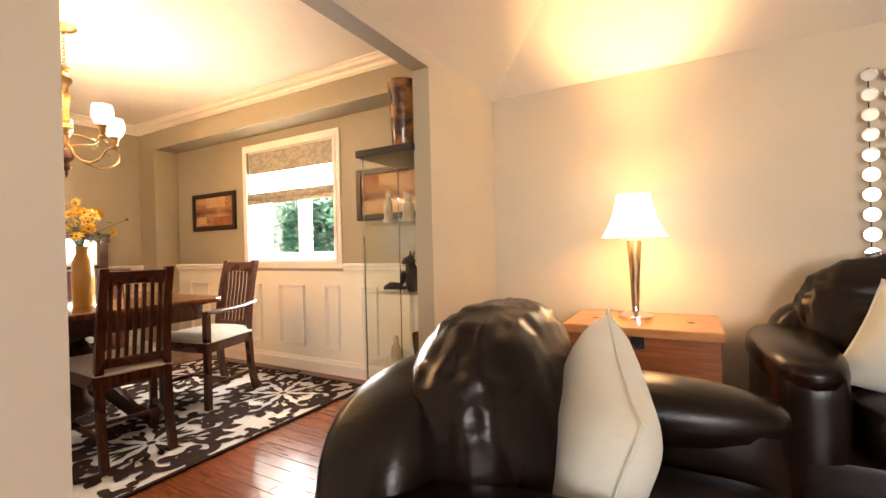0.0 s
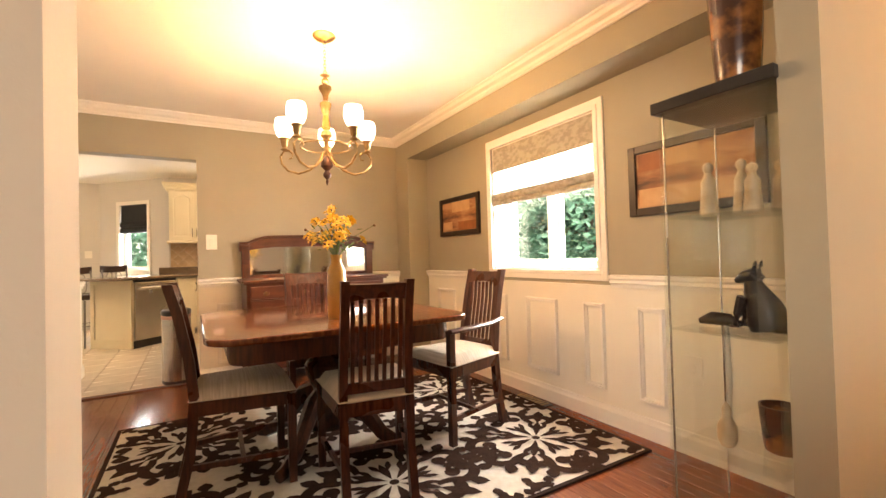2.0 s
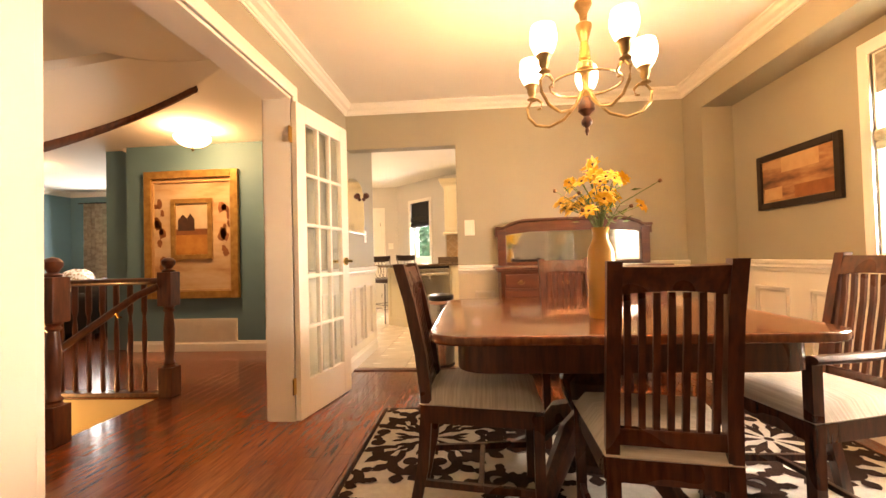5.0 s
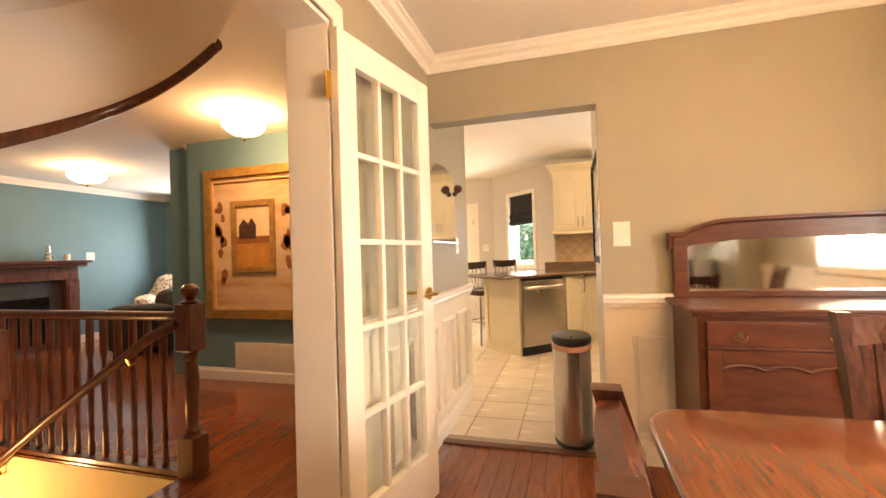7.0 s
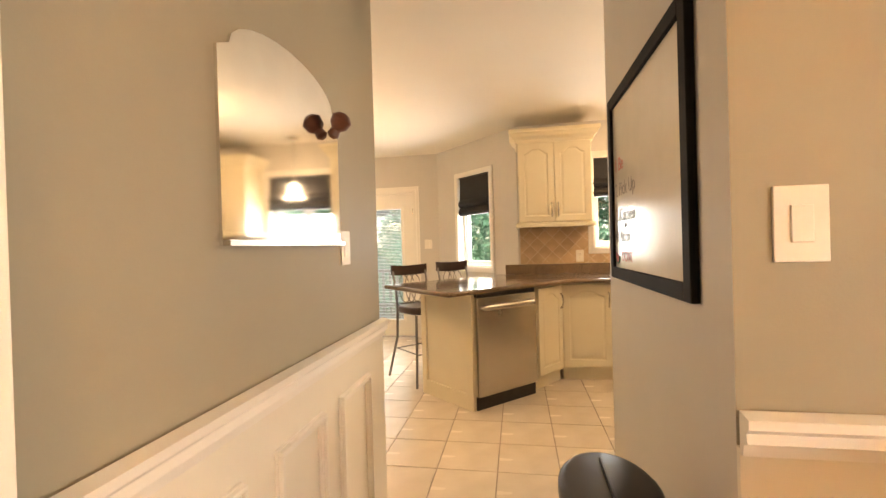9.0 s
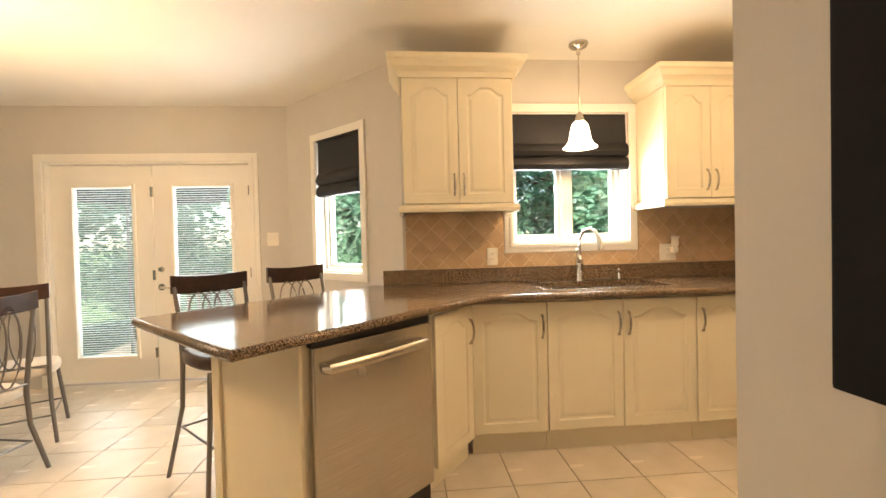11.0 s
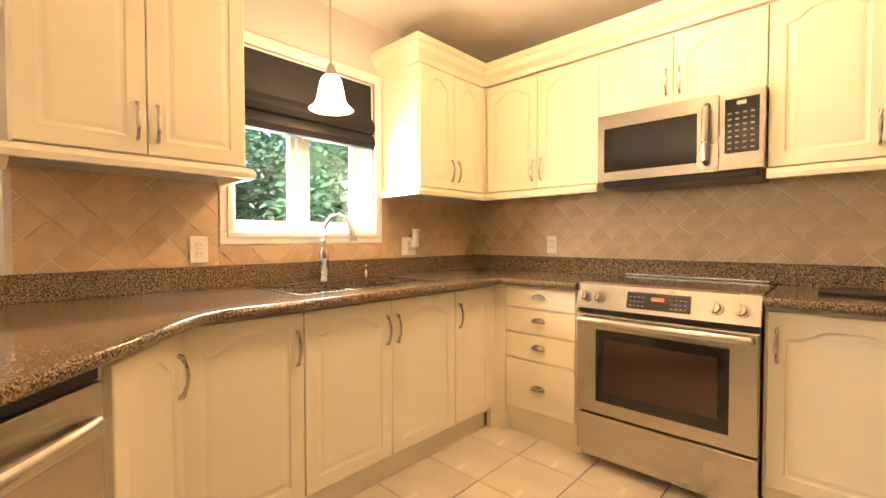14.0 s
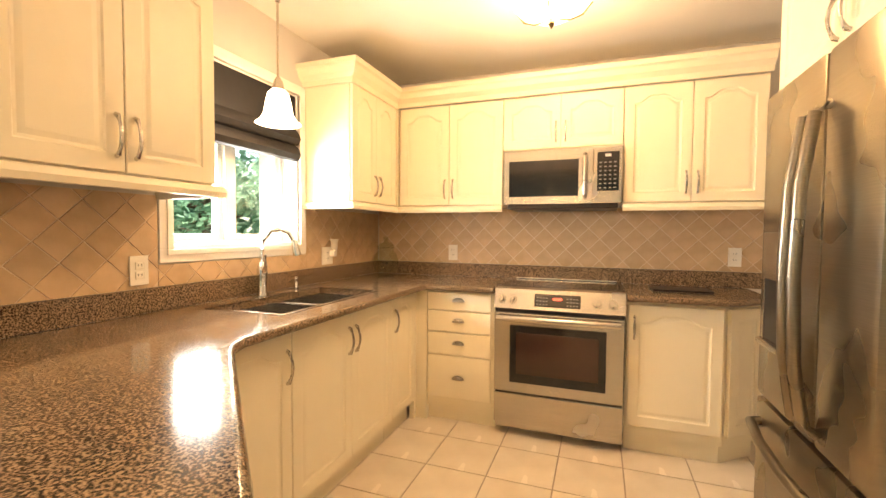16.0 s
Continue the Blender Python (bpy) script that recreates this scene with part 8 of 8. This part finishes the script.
part("lid", bm, M_PINE, tk, "honey pine lid")
bm = B()
box(bm, -0.345, -0.265, 0.0, 0.345, 0.265, 0.045, 0.006)
part("plinth", bm, M_PINEDARK, tk)
bm = B()
box(bm, -0.03, -0.256, 0.545, 0.03, -0.249, 0.60, 0.002)
tube(bm, [(-0.018, -0.256, 0.56), (0, -0.272, 0.545), (0.018, -0.256, 0.56)], 0.004, 6)
part("hasp", bm, M_BLACK, tk, "black iron hasp")
for x in (-0.22, 0.22):
    bm = B()
    box(bm, x - 0.015, -0.05, 0.642, x + 0.015, -0.02, 0.645, 0.001)
    part("lid_hinge", bm, M_BLACK, tk)
# table lamp
M_LAMPBASE = material("brushed_bronze_lamp", (0.45, 0.34, 0.22), 0.3, 0.8, color2=(0.30, 0.20, 0.11), scale=10, stretch=(8, 8, 1))
lp = thing("table_lamp", "tapered bronze table lamp with a lit cream shade", "lamp", (0.90, 3.06, 0.6425))
bm = B()
lathe(bm, [(0.085, 0), (0.085, 0.015), (0.06, 0.028), (0.02, 0.04), (0.018, 0.06)], seg=24)
part("base", bm, M_CHROME, lp, smooth=40)
bm = B()
lathe(bm, [(0.018, 0.06), (0.020, 0.10), (0.036, 0.40), (0.036, 0.41), (0.012, 0.415), (0.008, 0.45)], seg=16)
part("column", bm, M_LAMPBASE, lp, smooth=40)
bm = B()
lathe(bm, [(0.012, 0.41), (0.018, 0.425), (0.010, 0.44), (0.006, 0.52)], seg=12)
part("neck", bm, M_LAMPBASE, lp, smooth=40)
bm = B()
lathe(bm, [(0.160, 0.425), (0.150, 0.435), (0.118, 0.50), (0.096, 0.57), (0.080, 0.645), (0.078, 0.645), (0.094, 0.57), (0.116, 0.50), (0.148, 0.435), (0.157, 0.425)], seg=36)
part("shade", bm, M_SHADE, lp, "lit cream fabric shade", smooth=True).visible_shadow = True
# mirror discs on the wall
M_DISC = material("round_mirror_disc", (0.80, 0.78, 0.72), 0.08, 1.0)
for k in range(10):
    for j in range(3):
        bm = B()
        lathe(bm, [(0.031, 0.0), (0.033, 0.004), (0.031, 0.009), (0.028, 0.009), (0.026, 0.006), (0.001, 0.006)], seg=20, m=pose(0, 0, 0, 90, 0, 0))
        o = part("mirror_disc", bm, M_DISC, None, smooth=40, loc=(1.895 + 0.08 * j, 3.33, 0.955 + 0.093 * k))
        tagged(o, "small round mirror disc mounted off the beige wall", "wall mirror", "mirror discs on the wall")
for j in range(3):
    bm = B()
    cyl(bm, (0, 0, 0), (0, 0, 0.90), 0.003, seg=6)
    for k in range(10):
        cyl(bm, (0, 0.0, 0.02 + 0.093 * k), (0, 0.02, 0.02 + 0.093 * k), 0.003, seg=6)
    tagged(part("disc_hanger", bm, M_BLACK, None, loc=(1.895 + 0.08 * j, 3.338, 0.93)), "thin dark wire that holds the mirror discs", "hanger", "mirror disc hangers")
# turned wooden urn
M_URN = material("red_turned_wood", (0.28, 0.085, 0.03), 0.25, color2=(0.18, 0.05, 0.02), scale=5, stretch=(5, 5, 2), coat=0.4)
ub = thing("wooden_urn", "turned reddish wooden urn with a finial lid in the corner", "urn", (0.32, 2.88, 0))
bm = B()
lathe(bm, [(0.06, 0), (0.07, 0.02), (0.045, 0.05), (0.05, 0.10), (0.085, 0.22), (0.105, 0.36), (0.108, 0.44), (0.095, 0.485), (0.09, 0.49)], seg=24)
part("body", bm, M_URN, ub, smooth=40)
bm = B()
lathe(bm, [(0.098, 0.49), (0.10, 0.502), (0.07, 0.515), (0.025, 0.53), (0.015, 0.56), (0.026, 0.575), (0.014, 0.59), (0.026, 0.62), (0.022, 0.645), (0.003, 0.665)], seg=24)
part("lid", bm, M_URN, ub, smooth=40)

# ---- garden ----
M_LAWN = material("lawn", (0.07, 0.13, 0.035), 0.95, color2=(0.045, 0.085, 0.02), scale=4, bump=0.5, bump_scale=80)
bm = B()
box(bm, -900, -900, -0.62, 900, 900, -0.60)
structure("ground", bm, M_LAWN, "mown lawn round the house", "ground")
M_BARK = material("tree_bark", (0.12, 0.085, 0.06), 0.9, color2=(0.07, 0.05, 0.035), scale=10, stretch=(4, 4, 1), bump=0.6, bump_scale=30)
M_LEAF = backlit("green_leaves", (0.19, 0.37, 0.25), (0.12, 0.27, 0.17), 2, 0.5)


def tree(at, h, r, n, seed, label):
    rnd = random.Random(seed)
    t = thing("tree", label, "tree", at, group="garden trees")
    bm = B()
    tube(bm, [(0, 0, -0.05), (0.03, 0.02, h * 0.3), (-0.04, 0.05, h * 0.6), (0.02, 0.0, h * 0.92)], [0.16, 0.12, 0.07, 0.02], 10)
    tips = []
    for k in range(11):
        a, z = rnd.uniform(0, 6.28), h * rnd.uniform(0.22, 0.75)
        ln = r * rnd.uniform(0.5, 0.95)
        tip = Vector((math.cos(a) * ln, math.sin(a) * ln, z + ln * rnd.uniform(0.1, 0.6)))
        tube(bm, [(0, 0, z), (tip.x * 0.5, tip.y * 0.5, z + (tip.z - z) * 0.4), tip], [0.05, 0.03, 0.01], 6)
        tips.append(tip)
    part("trunk", bm, M_BARK, t, smooth=40)
    clumps = [(Vector((rnd.gauss(0, r * 0.45), rnd.gauss(0, r * 0.45), h * rnd.uniform(0.10, 1.0))), rnd.uniform(0.35, 0.75)) for _ in range(38)] + [(p, 0.6) for p in tips]
    vs, fs = [], []
    for k in range(n):
        c, s = clumps[rnd.randrange(len(clumps))]
        p = c + Vector((rnd.gauss(0, s * 0.5), rnd.gauss(0, s * 0.5), rnd.gauss(0, s * 0.4)))
        m = Matrix.Translation(p) @ pose(0, 0, 0, rnd.uniform(-55, 55), rnd.uniform(-55, 55), rnd.uniform(0, 360))
        L = rnd.uniform(0.05, 0.10)
        i = len(vs)
        vs += [m @ Vector(q) for q in ((0, -L, 0), (L * 0.55, 0, L * 0.15), (0, L, 0), (-L * 0.55, 0, L * 0.15))]
        fs.append((i, i + 1, i + 2, i + 3))
    me = bpy.data.meshes.new("crown")
    me.from_pydata(vs, [], fs)
    me.materials.append(M_LEAF)
    o = new("crown", me)
    o.parent = t
    return t


k = 0
for x, y, h, r in ((-3.6, 7.2, 4.6, 1.5), (-2.0, 7.8, 5.0, 1.6), (-5.2, 7.6, 4.6, 1.6), (-6.6, 8.6, 5.0, 1.6), (-0.6, 8.2, 4.8, 1.5), (-8.6, 8.4, 5.0, 1.7),
                   (-12.2, 1.6, 4.6, 1.6), (-12.6, 3.4, 5.0, 1.7), (-11.8, 5.2, 4.8, 1.6), (-13.6, 0.2, 4.6, 1.6), (-14.5, -2.0, 4.2, 1.6), (-14.0, -4.2, 4.4, 1.6), (-15.0, 6.8, 5.2, 1.8), (-12.0, -6.2, 4.2, 1.5), (-13.8, -7.6, 4.6, 1.6), (-10.8, -7.8, 4.4, 1.5)):
    k += 1
    tree((x, y, -0.6), h, r, 9000, 20 + k, "leafy green garden tree beyond the window")
# deck, fence and umbrella outside the patio doors
M_DECK = material("weathered_deck_board", (0.22, 0.18, 0.14), 0.85, color2=(0.15, 0.12, 0.09), scale=6, stretch=(1, 9, 1), bump=0.3)
dk = thing("deck", "weathered wooden deck outside the patio doors", "deck", (-8.72, -3.2, -0.12), kind="structure")
for j in range(20):
    bm = B()
    box(bm, -0.145 * (j + 1) + 0.006, 0, -0.03, -0.145 * j, 3.9, 0, 0.003)
    part("board", bm, M_DECK, dk)
bm = B()
for x in (-0.2, -2.6):
    for y in (0.2, 3.6):
        box(bm, x - 0.06, y - 0.06, -0.48, x + 0.06, y + 0.06, -0.031)
part("post", bm, M_DECK, dk)
fn = thing("fence", "dark wooden deck railing with upright pickets", "fence", (-11.55, -3.1, -0.12))
for z in (0.15, 0.85):
    bm = B()
    box(bm, -0.02, 0, z, 0.02, 3.8, z + 0.07, 0.003)
    part("rail", bm, M_DECK, fn)
for j in range(26):
    bm = B()
    box(bm, 0.021, 0.05 + j * 0.145, 0.0, 0.045, 0.10 + j * 0.145, 0.90, 0.002)
    part("picket", bm, M_DECK, fn)
M_CANVAS = material("slate_blue_canvas", (0.06, 0.07, 0.085), 0.8, scale=8, bump=0.2)
um = thing("patio_umbrella", "dark slate canvas patio umbrella open over the deck", "umbrella", (-10.1, -2.55, -0.12))
bm = B()
cyl(bm, (0, 0, 0), (0, 0, 2.45), 0.02, seg=10)
part("pole", bm, M_GUNMETAL, um)
bm = B()
lathe(bm, [(0.01, 2.55), (0.6, 2.36), (1.15, 2.06), (1.15, 1.95), (1.13, 1.95), (1.12, 2.05), (0.6, 2.34), (0.01, 2.53)], seg=8)
part("canopy", bm, M_CANVAS, um)
bm = B()
lathe(bm, [(0.22, 0), (0.22, 0.05), (0.03, 0.09)], seg=20)
part("base", bm, M_BLACK, um)
# brick corner of the house seen from the bay
M_BRICK = material("red_brown_brick", (0.34, 0.20, 0.15), 0.85, color2=(0.25, 0.14, 0.10), scale=14, bump=0.4, bump_scale=60, vary=0.15)
M_MORTAR = material("grey_mortar", (0.42, 0.40, 0.37), 0.9, scale=20, bump=0.3)
bm = B()
wall_box(bm, "x", -8.05, -7.865, 0.80, 3.55, -0.6, 2.75, [(1.50, 2.49, 1.10, 2.18)])
bw_ = structure("wall_brick", bm, M_MORTAR, "mortar bed of the brick outer wall", "wall")
brick_m = mesh_of("brick", box(B(), -0.10, -0.005, -0.030, 0.10, 0.005, 0.030, 0.003), M_BRICK)
for j in range(42):
    for i in range(2):
        o = new("brick", brick_m)
        o.parent = bw_
        o.matrix_basis = Matrix.Translation((-8.05 + 0.05 + 0.1 * (j % 2) * 0.5 + 0.21 * i * 0.4, 0.797, -0.55 + 0.075 * j))

# ---- floor planks, floor tiles and backsplash tiles ----
floor_top = bpy.data.objects["floor_slab"]
rnd = random.Random(8)
PW = 0.083
rows = []
regions = ((-3.957, -0.1, 0.09, 3.27), (-4.87, -0.1, -1.17, 0.09), (-4.87, -3.23, -2.83, -1.17), (-2.45, -0.1, -6.3, -1.17), (-7.6, -3.23, -6.3, -2.83), (0.0, 4.6, -3.0, 3.35), (-0.1, 0.0, 0.09, 2.515))
near, far = [], []
for x0, x1, y0, y1 in regions:
    n = int((y1 - y0) / PW) + 1
    for j in range(n):
        a, b = y0 + j * PW, min(y0 + (j + 1) * PW, y1)
        if b - a < 0.01:
            continue
        x = x0
        first = True
        while x < x1 - 1e-6:
            ln = rnd.uniform(0.5, 1.3) if not first else rnd.uniform(0.2, 1.2)
            first = False
            e = min(x + ln, x1)
            if x1 - e < 0.15:
                e = x1
            on_rug = x > -2.9 and e < -1.05 and a > 0.72 and b < 3.05
            c = ((x + e) / 2, (a + b) / 2)
            close = not on_rug and -4.1 < c[0] < 0.0 and -1.17 < c[1] < 3.3
            (near if close and len(near) < 300 else far).append((x, e, a, b))
            x = e
g = 0.0007


def plank_bm(bm, x, e, a, b):
    box(bm, x + g, a + g, -0.011, e - g, b - g, 0.0)


for x, e, a, b in near:
    bm = B()
    plank_bm(bm, 0, e - x, 0, b - a)
    bmesh.ops.bevel(bm, geom=[q for q in bm.edges if min(v.co.z for v in q.verts) > -0.005], offset=0.0012, segments=1, affect="EDGES")
    part("plank", bm, M_FLOORWOOD, floor_top, loc=(x, a, 0))
vs, fs = [], []
for x, e, a, b in far:
    i = len(vs)
    vs += [(x + g, a + g, 0), (e - g, a + g, 0), (e - g, b - g, 0), (x + g, b - g, 0), (x + g, a + g, -0.011), (e - g, a + g, -0.011), (e - g, b - g, -0.011), (x + g, b - g, -0.011)]
    fs += [(i, i + 1, i + 2, i + 3), (i, i + 4, i + 5, i + 1), (i + 1, i + 5, i + 6, i + 2), (i + 2, i + 6, i + 7, i + 3), (i + 3, i + 7, i + 4, i)]
me = bpy.data.meshes.new("far_planks")
me.from_pydata(vs, [], fs)
me.materials.append(M_FLOORWOOD)
o = new("far_planks", me)
o.parent = floor_top
o["kind"] = "stuff"
# threshold strip at the kitchen doorway
bm = B()
box(bm, -4.02, 0.10, -0.002, -3.955, 1.083, 0.010, 0.004)
structure("trim_threshold", bm, M_STAIRWOOD, "dark wood threshold between hardwood and tile", "trim")

# kitchen floor tiles, 335 mm
TS = 0.335
X0, Y0 = -6.433, 2.660
tile_floor = bpy.data.objects["floor_kitchen"]
bm = box(B(), -TS / 2 + 0.003, -TS / 2 + 0.003, -0.005, TS / 2 - 0.003, TS / 2 - 0.003, 0.003, 0.002)
tile_mesh = mesh_of("tile", bm, M_TILE)


def inside_kitchen(x, y):
    if y > 3.44 or x > -4.02 or y < (-3.2 if x > -7.75 else -3.9):
        return False
    if x > -5.0 and y < -0.10:
        return False
    if x < -8.75 or (x < -7.68 and (y > x + 8.47 or y < -x - 11.6)):
        return False
    return True


for i in range(-8, 10):
    for j in range(-21, 4):
        x, y = X0 + TS * (i + 0.5), Y0 + TS * (j + 0.5)
        if inside_kitchen(x, y):
            o = new("tile", tile_mesh)
            o.parent = tile_floor
            o.location = (x, y, 0)

# backsplash: square tiles on the diagonal, cut at the edges
SS = 0.108


def clip_poly(poly, ax, lim, keep_less):
    out = []
    for k in range(len(poly)):
        p, q = poly[k], poly[(k + 1) % len(poly)]
        ip = (p[ax] <= lim) if keep_less else (p[ax] >= lim)
        iq = (q[ax] <= lim) if keep_less else (q[ax] >= lim)
        if ip:
            out.append(p)
        if ip != iq:
            t = (lim - p[ax]) / (q[ax] - p[ax])
            out.append((p[0] + t * (q[0] - p[0]), p[1] + t * (q[1] - p[1])))
    return out


def splash(name, to_world, rects, label):
    bm = B()
    for a0, a1, z0, z1 in rects:
        prism(bm, [(a0, z0), (a1, z0), (a1, z1), (a0, z1)], 0.0, 0.006)
    bed = structure(name, bm, M_SPLASHGROUT, label, "backsplash")
    bed.matrix_basis = to_world
    h = SS / 2 - 0.0022
    step = SS / math.sqrt(2)
    shared = mesh_of("splash_tile", prism(B(), [(0, -h * math.sqrt(2)), (h * math.sqrt(2), 0), (0, h * math.sqrt(2)), (-h * math.sqrt(2), 0)], 0.0055, 0.0095, 0.0015), M_SPLASH)
    count = 0
    for a0, a1, z0, z1 in rects:
        for i in range(int((a0) / step) - 2, int(a1 / step) + 3):
            for j in range(int(z0 / step) - 2, int(z1 / step) + 3):
                if (i + j) % 2:
                    continue
                cx, cz = i * step, j * step
                d = h * math.sqrt(2)
                poly = [(cx, cz - d), (cx + d, cz), (cx, cz + d), (cx - d, cz)]
                cut = poly
                for ax, lim, less in ((0, a0 + 0.001, False), (0, a1 - 0.001, True), (1, z0 + 0.001, False), (1, z1 - 0.001, True)):
                    cut = clip_poly(cut, ax, lim, less) if cut else cut
                if len(cut) < 3:
                    continue
                area = abs(sum(p[0] * q[1] - q[0] * p[1] for p, q in zip(cut, cut[1:] + cut[:1]))) / 2
                if area < 2e-4:
                    continue
                whole = area > 0.999 * 2 * d * d
                if whole:
                    o = new("tile", shared)
                    o.location = (cx, cz, 0)
                else:
                    o = new("tile", mesh_of("cut_tile", prism(B(), cut, 0.0055, 0.0095), M_SPLASH))
                o.parent = bed


RW = Matrix(((0, 0, 1, -7.68), (-1, 0, 0, 3.44), (0, 1, 0, 0), (0, 0, 0, 1)))
splash("backsplash_sink", RW, ((0.0, 0.953, 1.021, 1.41), (0.953, 1.935, 1.021, 1.115), (1.935, 2.62, 1.021, 1.41)), "tumbled beige diagonal tile backsplash by the sink window")
RN = Matrix(((1, 0, 0, -7.66), (0, 0, -1, 3.44), (0, 1, 0, 0), (0, 0, 0, 1)))
splash("backsplash_range", RN, ((0.0, 3.02, 1.021, 1.44),), "tumbled beige diagonal tile backsplash behind the range")

# the kitchen was set out on its own grid: set it 85 mm south to meet the doorway
KITCHEN_SET_BACK = -0.085
EAST_PIECES = ("wall_fridge", "wall_pantry", "memo_board", "refrigerator", "floor_kitchen", "ceiling_kitchen")


def centre_of(ob):
    pts = [o.matrix_basis @ Vector(c) if o is ob else ob.matrix_basis @ o.matrix_parent_inverse @ o.matrix_basis @ Vector(c) for o in (ob, *ob.children) if o.type == "MESH" for c in o.bound_box]
    return sum(pts, Vector()) / len(pts) if pts else ob.matrix_basis.translation


for ob in [o for o in scene.objects if o.parent is None and o.type != "CAMERA" and o.name != "sun"]:
    mid = centre_of(ob)
    if ob.name in EAST_PIECES or (-8.98 < mid.x < -4.99 and -2.95 < mid.y < 3.7):
        ob.matrix_basis = Matrix.Translation((0, KITCHEN_SET_BACK, 0)) @ ob.matrix_basis
